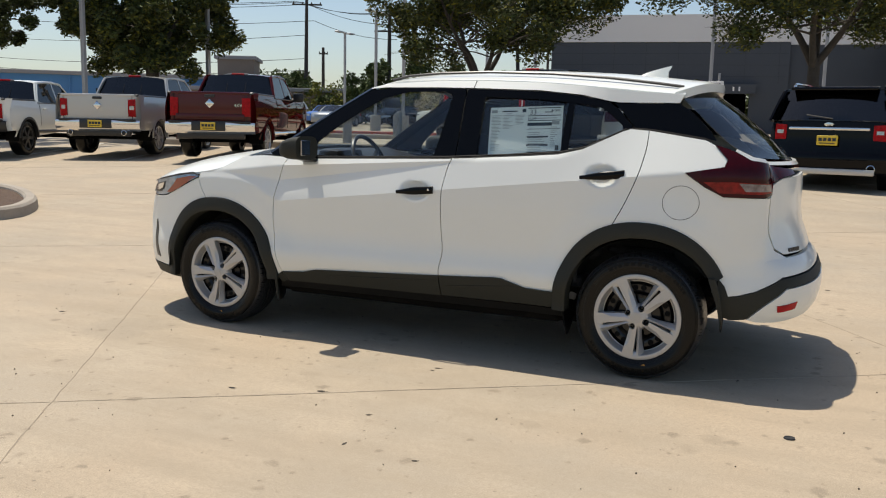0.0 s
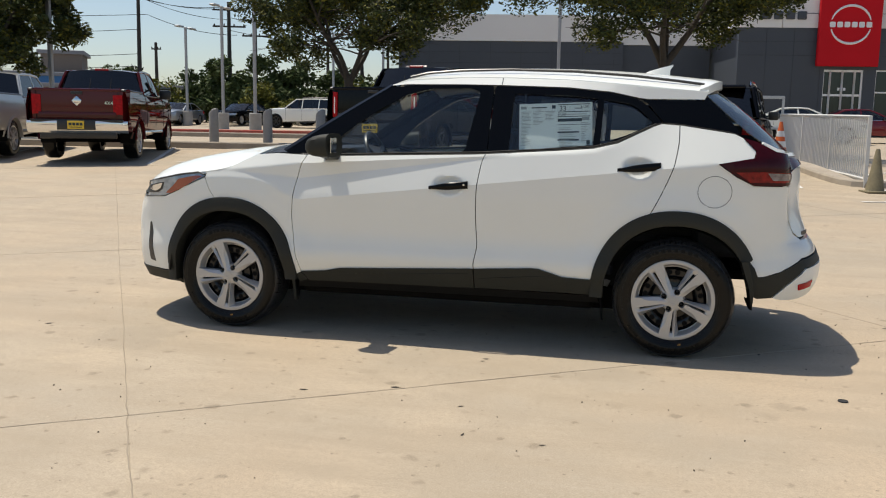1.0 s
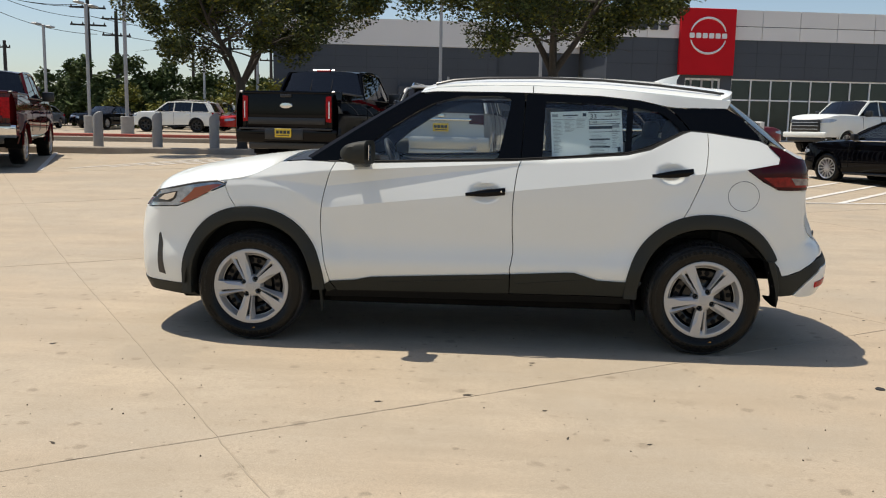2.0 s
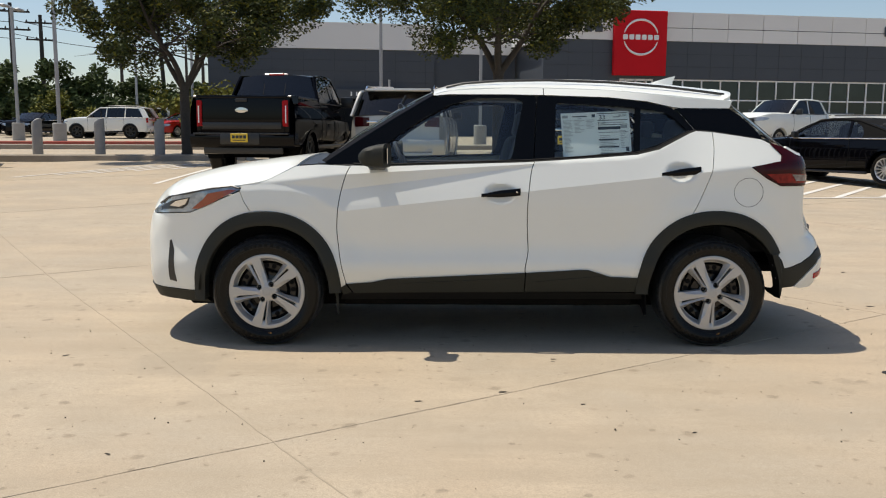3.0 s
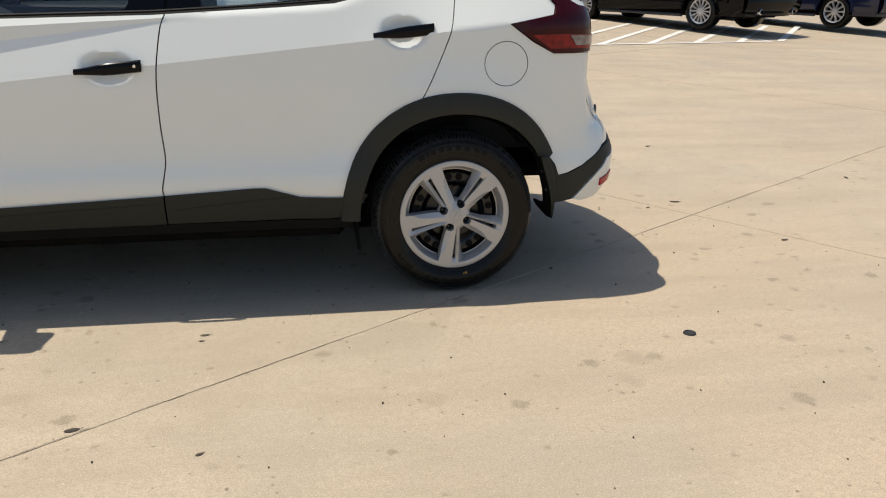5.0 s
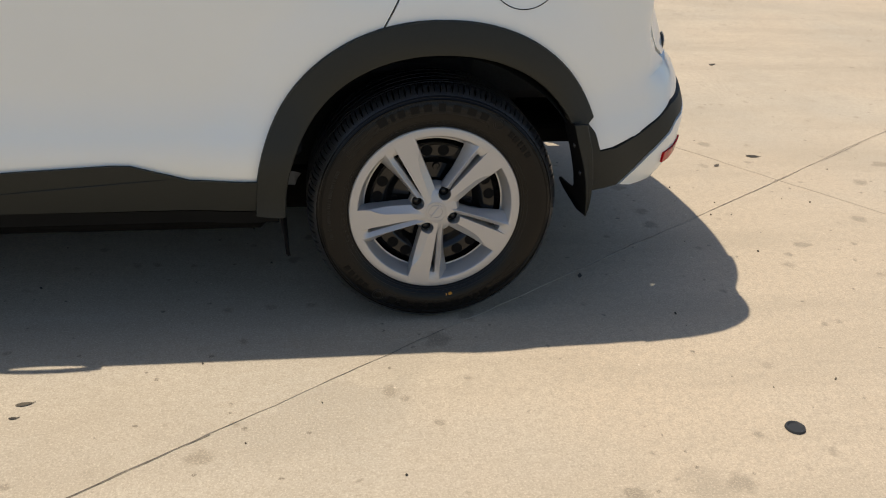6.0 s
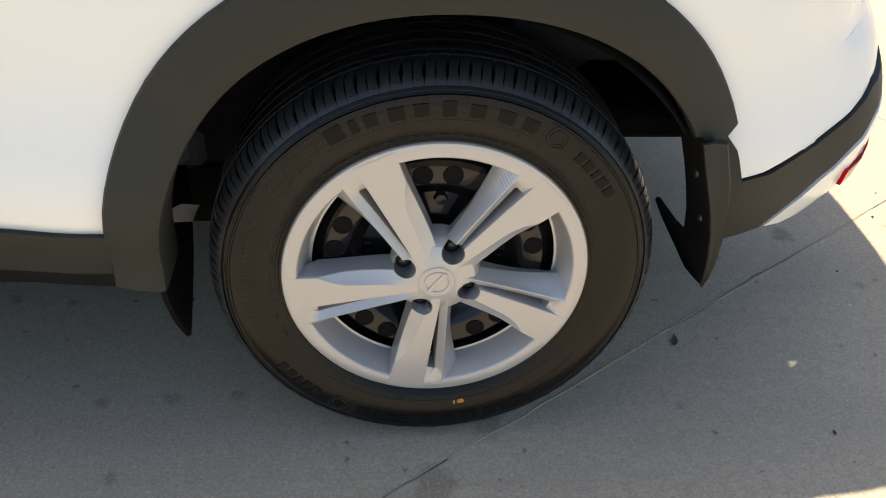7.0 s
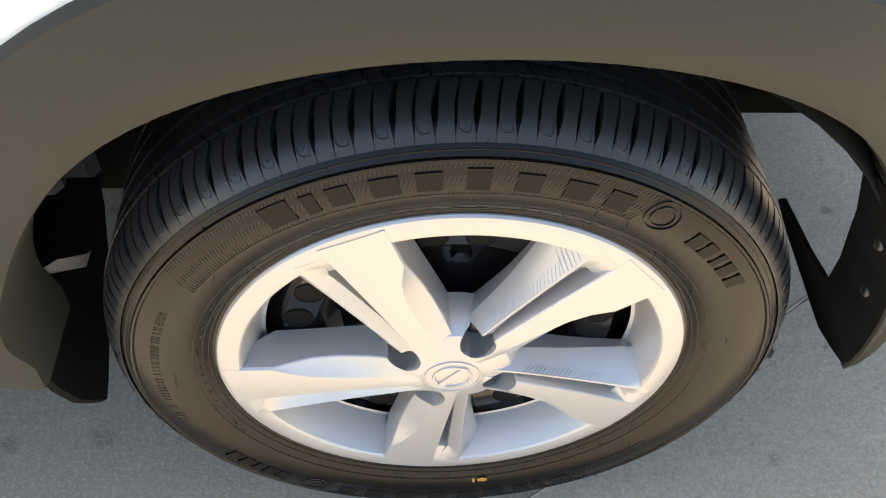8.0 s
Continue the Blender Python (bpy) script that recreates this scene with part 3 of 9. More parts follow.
def car_skin(u, z, inset=0.0, side=-1):
    """The body's outer skin: u runs round the plan from the nose (u < 0) to the tail, z up."""
    x, y = float(np.interp(u, _PU, _PX)), float(np.interp(u, _PU, _PY))
    e = 0.02
    dx = float(np.interp(u + e, _PU, _PX) - np.interp(u - e, _PU, _PX))
    dy = float(np.interp(u + e, _PU, _PY) - np.interp(u - e, _PU, _PY))
    n = Vector((-dy, dx)).normalized()
    if u <= U_FRONT + 0.03:
        n = Vector((-1, 0))
    if u >= U_REAR - 0.03:
        n = Vector((1, 0))
    if n.x > 0:
        w = smooth01(n.x, 0.25, 0.85)
        d = side_inset(x, z) * (1 - w) + lerp_table(z, REAR) * w
    else:
        w = smooth01(-n.x, 0.3, 0.9)
        d = side_inset(x, z) * (1 - w) + lerp_table(z, FRONT) * w
    d += inset
    return Vector((x - n.x * d, side * max(y - n.y * d, 0.0), z))


def u_at(x, z):
    """The u at which the skin stands at x at that height."""
    lo, hi = U_FRONT, U_REAR
    for _ in range(40):
        mid = (lo + hi) / 2
        if car_skin(mid, z).x < x:
            lo = mid
        else:
            hi = mid
    return (lo + hi) / 2


def plain_skin(x, z, side):
    """The skin as it would be without the handle hollows."""
    global DENTS
    DENTS = False
    p = car_skin(u_at(x, z), z, 0, side)
    DENTS = True
    return p


def uz(pts):
    return [(u_at(x, z), z) for x, z in pts]


def arch(hub, rx, rz, a0, a1, n=20, low=None):
    """Points (x, z) on a wheel arch, degrees from the nose side over the top."""
    hx, hz = HUBS[hub]
    pts = []
    for i in range(n + 1):
        a = radians(a0 + (a1 - a0) * i / n)
        pts.append((hx - rx * math.cos(a), hz + rz * math.sin(a)))
    return pts


def cabin(x, z, inset=0.0, side=-1):
    """The glasshouse's side: leans in towards the roof."""
    y = 0.775 - 0.27 * (z - 1.08) - 0.055 * smooth01(x, 0.5, 1.7) - 0.05 * smooth01(-x, 0.0, 1.1) * smooth01(z, 1.15, 1.5)
    return Vector((x, side * (y - inset), z))


def ring(name, outer, inner, surf, mat, parent, n=80, thick=0.014, label="", proud=0.0):
    """A frame between two closed outlines that start at the same corner."""
    o, i = resample([(*p, 0) for p in outer], n, True), resample([(*p, 0) for p in inner], n, True)
    bm = bmesh.new()
    rows = []
    for p, q in zip(o, i):
        m = p.lerp(q, 0.5)
        rows.append([surf(p.x, p.y, thick - proud), surf(p.x, p.y, -proud), surf(m.x, m.y, -proud), surf(q.x, q.y, -proud), surf(q.x, q.y, thick - proud)])
    vs = [[bm.verts.new(c) for c in r] for r in rows]
    for k in range(n):
        a, b = vs[k], vs[(k + 1) % n]
        for j in range(4):
            bm.faces.new((a[j], a[j + 1], b[j + 1], b[j]))
    bm.normal_update()
    s = vs[0][1].co.y
    if sum(f.normal.y * s * f.calc_area() for f in bm.faces) < 0:
        bmesh.ops.reverse_faces(bm, faces=bm.faces[:])
    return part(name, bm, mat, parent, label)


def loft(name, edge, centre, mat, parent, power=2.4, nv=10, ns=24, label="", thick=0.015, reverse=False, floor=False):
    """A crowned sheet across the car between an edge line and its mirror image, through a centre line."""
    e, c = spline(edge, nv), spline(centre, nv)
    n = max(len(e), len(c))
    e, c = resample(e, n), resample(c, n)
    rows = []
    for p, q in zip(e, c):
        row = []
        for j in range(ns + 1):
            s = -1 + 2 * j / ns
            w = 1 - abs(s) ** power
            row.append(Vector((p.x + (q.x - p.x) * (1 - s * s), abs(p.y) * s, p.z + (q.z - p.z) * w)))
        rows.append(row)
    bm = bmesh.new()
    grid(bm, rows, reverse)
    bm.normal_update()
    if sum(f.normal.z * f.calc_area() for f in bm.faces) < 0:
        bmesh.ops.reverse_faces(bm, faces=bm.faces[:])
    rim = [ed for ed in bm.edges if ed.is_boundary]
    r = bmesh.ops.extrude_edge_only(bm, edges=rim)
    for v in r["geom"]:
        if isinstance(v, bmesh.types.BMVert):
            v.co.z -= thick
    if floor:
        grid(bm, [[p - Vector((0, 0, thick)) for p in row] for row in rows], not reverse)
    return part(name, bm, mat, parent, label)


GAP = 0.0025
DOOR_F = [(-0.842, 0.365), (-0.868, 0.48), (-0.885, 0.592), (-0.894, 0.721), (-0.878, 0.88), (-0.843, 1.007), (-0.815, 1.062)]
DOOR_B = [(0.206, 0.30), (0.206, 0.433), (0.204, 0.47), (0.216, 0.535), (0.221, 0.586), (0.213, 0.715), (0.214, 0.875), (0.234, 1.034), (0.255, 1.092)]
DOOR_R = [(1.155, 0.770), (1.20, 0.855), (1.245, 0.955), (1.279, 1.045), (1.296, 1.13), (1.303, 1.19), (1.303, 1.266)]
CLAD_TOP = [(-0.858, 0.371), (-0.697, 0.380), (-0.655, 0.390), (-0.60, 0.402), (-0.31, 0.417), (0.206, 0.443), (0.53, 0.463), (0.575, 0.462), (0.707, 0.420), (0.89, 0.416)]


def shift(pts, dx):
    return [(x + dx, z) for x, z in pts]


def upto(table, x0, x1):
    inner = [(x, z) for x, z in table if x0 < x < x1]
    return [(x0, lerp_table(x0, table))] + inner + [(x1, lerp_table(x1, table))]


def flat2(pts):
    return [(p[0], p[1]) for p in pts]


def straight(table, x0, x1):
    """Slope and height of the line between two points of a table."""
    a, b = lerp_table(x0, table), lerp_table(x1, table)
    k = (b - a) / (u_at(x1, b) - u_at(x0, a))
    return k, a - k * u_at(x0, a)


FLANK = [straight(CREASE, -0.85, 1.2), straight(BAND, -0.85, 0.38), straight(FLANGE, -0.85, 0.38)]


def build_side(side, cell):
    def skin(u, z, d=0.0):
        return car_skin(u, z, d, side)

    def cab(x, z, d=0.0):
        return cabin(x, z, d, side)

    df, db, dr = (flat2(spline([(x, z, 0) for x, z in pts], 5)) for pts in (DOOR_F, DOOR_B, DOOR_R))
    near = side < 0
    # front fender
    top = [(-0.817 - GAP * 2, 1.060), (-1.0, 1.067), (-1.13, 1.058), (-1.22, 1.015), (-1.305, 0.971), (-1.37, 0.955), (-1.44, 0.945), (-1.452, 0.915), (-1.43, 0.86), (-1.385, 0.790)]
    low = arch("front", 0.425, 0.472, 100, 178, 16)
    front = shift([p for p in df if p[1] > 0.37], -GAP)
    panel("front_fender", uz(top + low + [(-0.885, 0.345), (-0.853, 0.345)] + front), skin, WHITE, CAR, cell * 0.5, cell_b=cell * 0.2)
    # front door
    bot = [(x, z) for x, z in upto(CLAD_TOP, -0.842, 0.206)]
    lower = [p for p in df if p[1] > 0.372]
    outline = bot + shift([p for p in db if p[1] > 0.445], -GAP) + upto(BELT, -0.815, 0.25)[::-1] + shift(lower, GAP)[::-1]
    fd = panel("front_door", uz(outline), skin, WHITE, CAR, cell * 0.4, cell_b=cell * 0.22, creases=FLANK)
    # rear door
    arc = arch("rear", 0.437, 0.475, 12, 66, 14)
    outline = shift([p for p in db if p[1] > 0.445], GAP)[::-1] + upto(CLAD_TOP, 0.212, 0.86) + arc + shift([p for p in dr if p[1] > 0.775], -GAP) + upto(BELT, 0.262, 1.30)[::-1]
    rd = panel("rear_door", uz(outline), skin, WHITE, CAR, cell * 0.4, cell_b=cell * 0.22, creases=FLANK[:1])
    # quarter panel
    arc = arch("rear", 0.437, 0.475, 68, 160, 16)
    outline = shift([p for p in dr if p[1] > 0.78], GAP)[::-1] + arc + [(1.735, 0.47), (1.78, 0.475), (1.87, 0.50), (1.895, 0.60), (1.885, 0.75), (1.88, 0.95), (1.69, 0.955), (1.60, 1.0), (1.505, 1.066), (1.685, 1.10), (1.695, 1.135), (1.63, 1.203)] + upto(BELT, 1.309, 1.61)[::-1]
    panel("quarter_panel", uz(outline), skin, WHITE, CAR, cell * 0.5, cell_b=cell * 0.3)
    # black wheel arch trims with the lip turned in
    for hub, rx, rz, ix, iz, zf, zr, il in (("front", 0.435, 0.482, 0.365, 0.398, 0.27, 0.335, 0.365), ("rear", 0.452, 0.496, 0.395, 0.415, 0.338, 0.50, 0.378)):
        hx, hz = HUBS[hub]
        path = []
        for k in range(5):
            path.append((-1, 0, zf + (hz - zf) * k / 5))
        last = math.pi if hub == "front" else math.pi * 0.845
        for k in range(41):
            a = last * k / 40
            path.append((-math.copysign(abs(math.cos(a)) ** 0.92, math.cos(a)), abs(math.sin(a)) ** 0.92, None))
        for k in range(1, 6):
            if hub == "front":
                path.append((1, 0, hz + (zr - hz) * k / 5))
        rows = []
        for cx, sz, zz in path:
            row = []
            for f, d in ((1.0, 0.012), (1.0, -0.006), (0.96, -0.012), (0.72, -0.018), (0.42, -0.024), (0.14, -0.026), (0.03, -0.023), (0.0, -0.014), (0.0, 0.07)):
                ib = il if cx < 0 else ix
                ex, ez = ib + (rx - ib) * f, iz + (rz - iz) * f
                x, z = hx + cx * ex, (hz + sz * ez) if zz is None else zz
                base = car_skin(u_at(x, max(z, 0.30)), max(z, 0.36), 0, side)
                row.append(Vector((base.x if abs(base.x) > 1.6 else x, base.y - side * d, z)))
                row[-1].x = x
            rows.append(row)
        bm = bmesh.new()
        grid(bm, rows, side > 0)
        bmesh.ops.recalc_face_normals(bm, faces=bm.faces[:])
        bm.normal_update()
        if sum(f.normal.y * side * f.calc_area() for f in bm.faces) < 0:
            bmesh.ops.reverse_faces(bm, faces=bm.faces[:])
        part("wheel_arch_trim", bm, CLADDING, CAR, "black textured plastic wheel arch trim")
    # sill cladding on the two doors, and the sill itself
    a = upto(CLAD_TOP, -0.838, 0.203)
    panel("door_cladding", uz(a + [(0.203, 0.322), (-0.80, 0.312)]), skin, CLADDING, fd, cell, proud=0.010, thick=0.02, label="black plastic lower door cladding")
    a = upto(CLAD_TOP, 0.209, 0.868)
    panel("door_cladding", uz(a + [(0.875, 0.40), (0.885, 0.326), (0.209, 0.323)]), skin, CLADDING, rd, cell, proud=0.010, thick=0.02, label="black plastic lower door cladding")
    for x0, x1, z0 in ((-0.55, 0.18, 0.372), (0.24, 0.66, 0.385)):
        bm = bmesh.new()
        pts = [car_skin(u_at(x0 + (x1 - x0) * k / 12, z0), z0 + 0.04 * k / 12, -0.0105, side) for k in range(13)]
        tube(bm, pts, [0.001 + 0.002 * math.sin(math.pi * k / 12) for k in range(13)], 6)
        part("cladding_crease", bm, CLADDING, fd if x0 < 0 else rd)
    panel("sill", uz([(-0.865, 0.318), (0.9, 0.318), (0.912, 0.276), (-0.885, 0.268)]), skin, SILL, CAR, cell, proud=0.003, thick=0.06, label="black sill below the doors")
    # fender end and arch end pieces below the door gaps
    panel("fender_foot", uz([(-0.848, 0.366), (-0.815, 0.318), (-0.862, 0.30), (-0.885, 0.345)]), skin, CLADDING, CAR, 0.05, proud=0.006)
    # handles with their hollows
    for x0, z0, x1, z1, door in ((-0.057, 0.897, 0.168, 0.918, fd), (0.985, 1.022, 1.212, 1.047, rd)):
        rows = []
        for k in range(15):
            f = k / 14
            x = x0 + (x1 - x0) * f
            hgt = 0.010 + 0.011 * smooth01(f, 0.0, 0.55)
            zc = z0 + (z1 - z0) * f
            off = (0.008 if x0 > 0.5 else 0.0) - 0.013 * math.sin(math.pi * min(max((f + 0.06) / 1.12, 0), 1)) ** 0.6
            base = plain_skin(x, zc, side)
            row = []
            for a in range(10):
                t = math.tau * a / 10
                row.append(Vector((x, base.y - side * (off + 0.009 * math.sin(t)), zc + hgt * math.cos(t))))
            rows.append(row)
        bm = bmesh.new()
        vs = grid(bm, rows, wrap=True)
        bm.faces.new(vs[0][::-1])
        bm.faces.new(vs[-1])
        bmesh.ops.recalc_face_normals(bm, faces=bm.faces[:])
        h = part("door_handle", bm, PIANO, door, "gloss black pull handle")
        if door is fd and near:
            bm = bmesh.new()
            base = plain_skin(x1 - 0.02, z1, side)
            lathe(bm, [(0.0001, 0.0), (0.005, 0.0), (0.006, -0.002)], 16, pose(x1 - 0.022, base.y + side * 0.0225, z1, 90 if near else -90, 0, 0))
            part("key_cylinder", bm, CHROME, fd)
    # fuel flap ring
    if near:
        bm = bmesh.new()
        pts = [car_skin(u_at(1.495 + 0.087 * math.cos(t), 0.92 + 0.083 * math.sin(t)), 0.92 + 0.083 * math.sin(t), -0.0003, side) for t in (math.tau * k / 48 for k in range(49))]
        tube(bm, pts, 0.0012, 5, False)
        part("fuel_flap_gap", bm, SEAL, CAR)
    # dark side windows, frames and pillars
    out_f = [(-0.815, 1.064), (-0.93, 1.068), (-0.95, 1.085), (-0.80, 1.170), (-0.62, 1.285), (-0.46, 1.388), (-0.32, 1.462), (-0.20, 1.476), (0.10, 1.477), (0.272, 1.474), (0.25, 1.09), (-0.20, 1.076), (-0.60, 1.062)]
    in_f = [(-0.675, 1.080), (-0.69, 1.10), (-0.635, 1.165), (-0.53, 1.248), (-0.38, 1.345), (-0.24, 1.418), (-0.09, 1.455), (0.14, 1.458), (0.195, 1.440), (0.125, 1.110), (0.10, 1.094), (-0.30, 1.078)]
    ring("window_frame", out_f, in_f, cab, PIANO, fd, 90, proud=0.004, label="gloss black door window frame and pillar trim")
    panel("window", in_f, cab, GLASS_CLEAR, fd, 0.1, 0.004, "clear green-tinted door glass", proud=-0.012).visible_shadow = False
    out_r = [(0.258, 1.092), (0.278, 1.474), (0.70, 1.462), (0.92, 1.440), (1.075, 1.408), (1.13, 1.37), (1.215, 1.274), (1.17, 1.258), (0.99, 1.168), (0.88, 1.138), (0.60, 1.115)]
    in_r = [(0.375, 1.108), (0.388, 1.430), (0.70, 1.420), (0.90, 1.402), (1.035, 1.380), (1.085, 1.350), (1.168, 1.277), (1.15, 1.262), (0.985, 1.190), (0.88, 1.155), (0.60, 1.130)]
    ring("window_frame", out_r, in_r, cab, PIANO, rd, 90, proud=0.004, label="gloss black rear door window frame")
    panel("window", in_r, cab, GLASS_REAR, rd, 0.1, 0.004, "tinted rear door glass", proud=-0.012).visible_shadow = False
    panel("window_divider", [(0.842, 1.128), (0.880, 1.135), (0.893, 1.415), (0.860, 1.420)], cab, PIANO, rd, 0.1, 0.01, proud=0.001)
    # rubber seal along the belt
    bm = bmesh.new()
    tube(bm, [cab(x, lerp_table(x, BELT) + 0.010, -0.008) for x in [-0.80 + 1.98 * k / 60 for k in range(61)]], 0.006, 6)
    part("belt_seal", bm, SEAL, CAR)
    bm = bmesh.new()
    rows = []
    for k in range(61):
        x = -0.86 + 2.47 * k / 60
        zb = lerp_table(x, BELT)
        rows.append([car_skin(u_at(x, zb), zb - 0.002, 0.001, side), cab(x, zb + 0.010, 0.0)])
    grid(bm, rows)
    part("shoulder_ledge", bm, SEAL, CAR)
    # black rear pillar
    panel("rear_pillar", [(1.222, 1.280), (1.135, 1.376), (1.10, 1.404), (1.20, 1.402), (1.43, 1.404), (1.50, 1.36), (1.60, 1.262), (1.625, 1.222), (1.585, 1.229), (1.31, 1.270)], cab, PIANO, CAR, 0.06, 0.02, "gloss black rear pillar", proud=0.003)
    # white roof rail above the windows
    low = [(-0.335, 1.473), (-0.24, 1.481), (0.10, 1.482), (0.32, 1.479), (0.70, 1.468), (0.93, 1.446), (1.08, 1.414), (1.13, 1.408), (1.43, 1.408)]
    high = [(-0.335, 1.478), (-0.24, 1.502), (0.10, 1.520), (0.32, 1.520), (0.70, 1.510), (0.93, 1.492), (1.08, 1.472), (1.13, 1.468), (1.45, 1.452)]

    def rail(x, z, d=0.0):
        p = cab(x, min(z, 1.475), d)
        p.z = z
        p.y -= side * 0.9 * max(0.0, z - 1.475)
        return p
    panel("roof_rail", low + high[::-1], rail, WHITE, CAR, 0.08, 0.02, proud=0.006)
    bm = bmesh.new()
    tube(bm, [rail(0.315, 1.480, -0.007), rail(0.317, 1.519, -0.007)], 0.002, 5)
    part("rail_gap", bm, SEAL, CAR)
    # head lamp
    outline = uz([(-1.447, 0.924), (-1.50, 0.941), (-1.62, 0.925), (-1.77, 0.893), (-1.89, 0.868), (-1.99, 0.82), (-2.035, 0.775), (-2.03, 0.768), (-1.90, 0.780), (-1.755, 0.790), (-1.66, 0.828), (-1.56, 0.875)])
    hl = panel("headlight", outline, skin, LENS_HEAD, CAR, 0.04, 0.02, "clear headlight with amber side marker", proud=0.004)
    panel("amber_marker", uz([(-1.47, 0.921), (-1.52, 0.922), (-1.64, 0.898), (-1.67, 0.865), (-1.74, 0.808), (-1.70, 0.808), (-1.62, 0.842), (-1.54, 0.885)]), skin, LENS_ORANGE, hl, 0.04, 0.004, "amber reflector", proud=0.006)
    panel("lamp_bezel", uz([(-1.75, 0.875), (-1.88, 0.848), (-1.965, 0.805), (-1.95, 0.797), (-1.80, 0.808), (-1.765, 0.83)]), skin, SATIN_BLACK, hl, 0.04, 0.004, proud=0.006)
    panel("lamp_lens", uz([(-1.76, 0.868), (-1.84, 0.850), (-1.885, 0.822), (-1.82, 0.817), (-1.78, 0.833)]), skin, CHROME, hl, 0.04, 0.004, proud=0.008)
    bm = bmesh.new()
    tube(bm, [skin(u_at(x, z), z, -0.006) for x, z in ((-1.455, 0.93), (-1.50, 0.942), (-1.62, 0.927), (-1.77, 0.896), (-1.89, 0.871), (-1.99, 0.823))], 0.006, 6)
    part("lamp_rim", bm, SATIN_BLACK, hl)
    # front bumper, lip and fog vent
    arcf = arch("front", 0.425, 0.472, 2, 98, 18)
    head_low = [(-1.43, 0.850), (-1.455, 0.912), (-1.56, 0.868), (-1.66, 0.822), (-1.755, 0.784), (-1.90, 0.774), (-2.03, 0.762)]
    outline = uz([(-1.735, 0.322)] + arcf + [(-1.393, 0.795)] + head_low) + [(U_FRONT, 0.762), (U_FRONT, 0.335)] + uz([(-2.0, 0.325)])
    panel("front_bumper", outline, skin, WHITE, CAR, cell, 0.012)
    panel("bumper_lip", [(u_at(-1.73, 0.32), 0.318)] + [(u_at(-1.98, 0.32), 0.322), (U_FRONT, 0.332), (U_FRONT, 0.255), (u_at(-1.98, 0.3), 0.255), (u_at(-1.66, 0.3), 0.245)], skin, CLADDING, CAR, 0.06, 0.05, "black plastic front lip", proud=0.006)
    vent = panel("fog_vent", uz([(-1.887, 0.618), (-1.899, 0.612), (-1.910, 0.374), (-1.862, 0.366), (-1.873, 0.560)]), skin, SATIN_BLACK, CAR, 0.04, 0.004, "black fog lamp vent", proud=0.003)
    for k in range(3):
        z = 0.41 + 0.03 * k
        bm = bmesh.new()
        tube(bm, [skin(u_at(-1.879, z), z, -0.004), skin(u_at(-1.896, z), z, -0.004)], 0.002, 5)
        part("vent_slat", bm, SATIN_BLACK, vent)
    # tail lamp
    outline = uz([(1.507, 1.068), (1.60, 1.005), (1.69, 0.957), (1.80, 0.955)]) + [(u_at(1.87, 0.96) + d, z) for d, z in ((0.0, 0.957), (0.09, 0.965), (0.11, 1.02), (0.24, 1.05), (0.42, 1.065), (0.42, 1.085), (0.2, 1.10))] + uz([(1.80, 1.135), (1.70, 1.185), (1.632, 1.205), (1.698, 1.137), (1.688, 1.102)])
    tl = panel("tail_light", outline, skin, LENS_DARK, CAR, 0.04, 0.03, "dark red wrap-around tail light", proud=0.008)
    ue = u_at(1.87, 0.96)
    panel("indicator_lens", [(u_at(1.595, 1.015), 1.026), (u_at(1.67, 0.98), 0.975), (ue - 0.03, 0.972), (ue + 0.07, 0.978), (ue + 0.07, 1.022), (u_at(1.73, 1.02), 1.030)], skin, LENS_TAIL, tl, 0.04, 0.004, "red and clear lower lens", proud=0.011)
    panel("clear_lens", [(u_at(1.755, 1.0), 1.024), (u_at(1.785, 0.99), 0.985), (ue + 0.055, 0.984), (ue + 0.055, 1.018)], skin, LENS_SMOKE, tl, 0.04, 0.004, "clear reversing lens", proud=0.014)
    # rear bumper side: white skin, black band, lower white corner
    panel("bumper_core", [(u_at(1.80, 0.60), 0.66), (u_at(1.80, 0.36), 0.36), (u_at(1.95, 0.35), 0.345), (U_REAR, 0.365), (U_REAR, 0.70)], skin, DARK, CAR, 0.06, 0.02, "black bumper core", proud=-0.03)
    panel("rear_bumper", [(u_at(1.845, 0.60), 0.632), (u_at(1.845, 0.60), 0.492), (u_at(1.98, 0.56), 0.565), (U_REAR, 0.60), (U_REAR, 0.655), (u_at(1.95, 0.64), 0.650)], skin, WHITE, CAR, 0.03, 0.02, proud=-0.0008)
    panel("bumper_band", [(u_at(1.742, 0.46), 0.468), (u_at(1.79, 0.47), 0.472), (u_at(1.87, 0.50), 0.498), (u_at(1.97, 0.56), 0.556), (U_REAR, 0.592), (U_REAR, 0.545), (u_at(2.0, 0.5), 0.515), (u_at(1.90, 0.42), 0.43), (u_at(1.82, 0.36), 0.352), (u_at(1.745, 0.35), 0.348)], skin, CLADDING, CAR, 0.05, 0.03, "black plastic bumper band", proud=0.005)
    panel("bumper_corner", [(u_at(1.83, 0.36), 0.352), (u_at(1.91, 0.43), 0.428), (u_at(2.0, 0.5), 0.508), (U_REAR, 0.538), (U_REAR, 0.36), (u_at(1.95, 0.35), 0.335), (u_at(1.87, 0.34), 0.338)], skin, WHITE, CAR, 0.05, 0.03, "white lower bumper corner", proud=0.007)
    ub = u_at(1.96, 0.42)
    panel("reflector", [(ub, 0.425), (ub + 0.13, 0.44), (ub + 0.12, 0.405), (ub + 0.01, 0.392)], skin, LENS_RED, CAR, 0.05, 0.01, "red bumper reflector", proud=0.012)
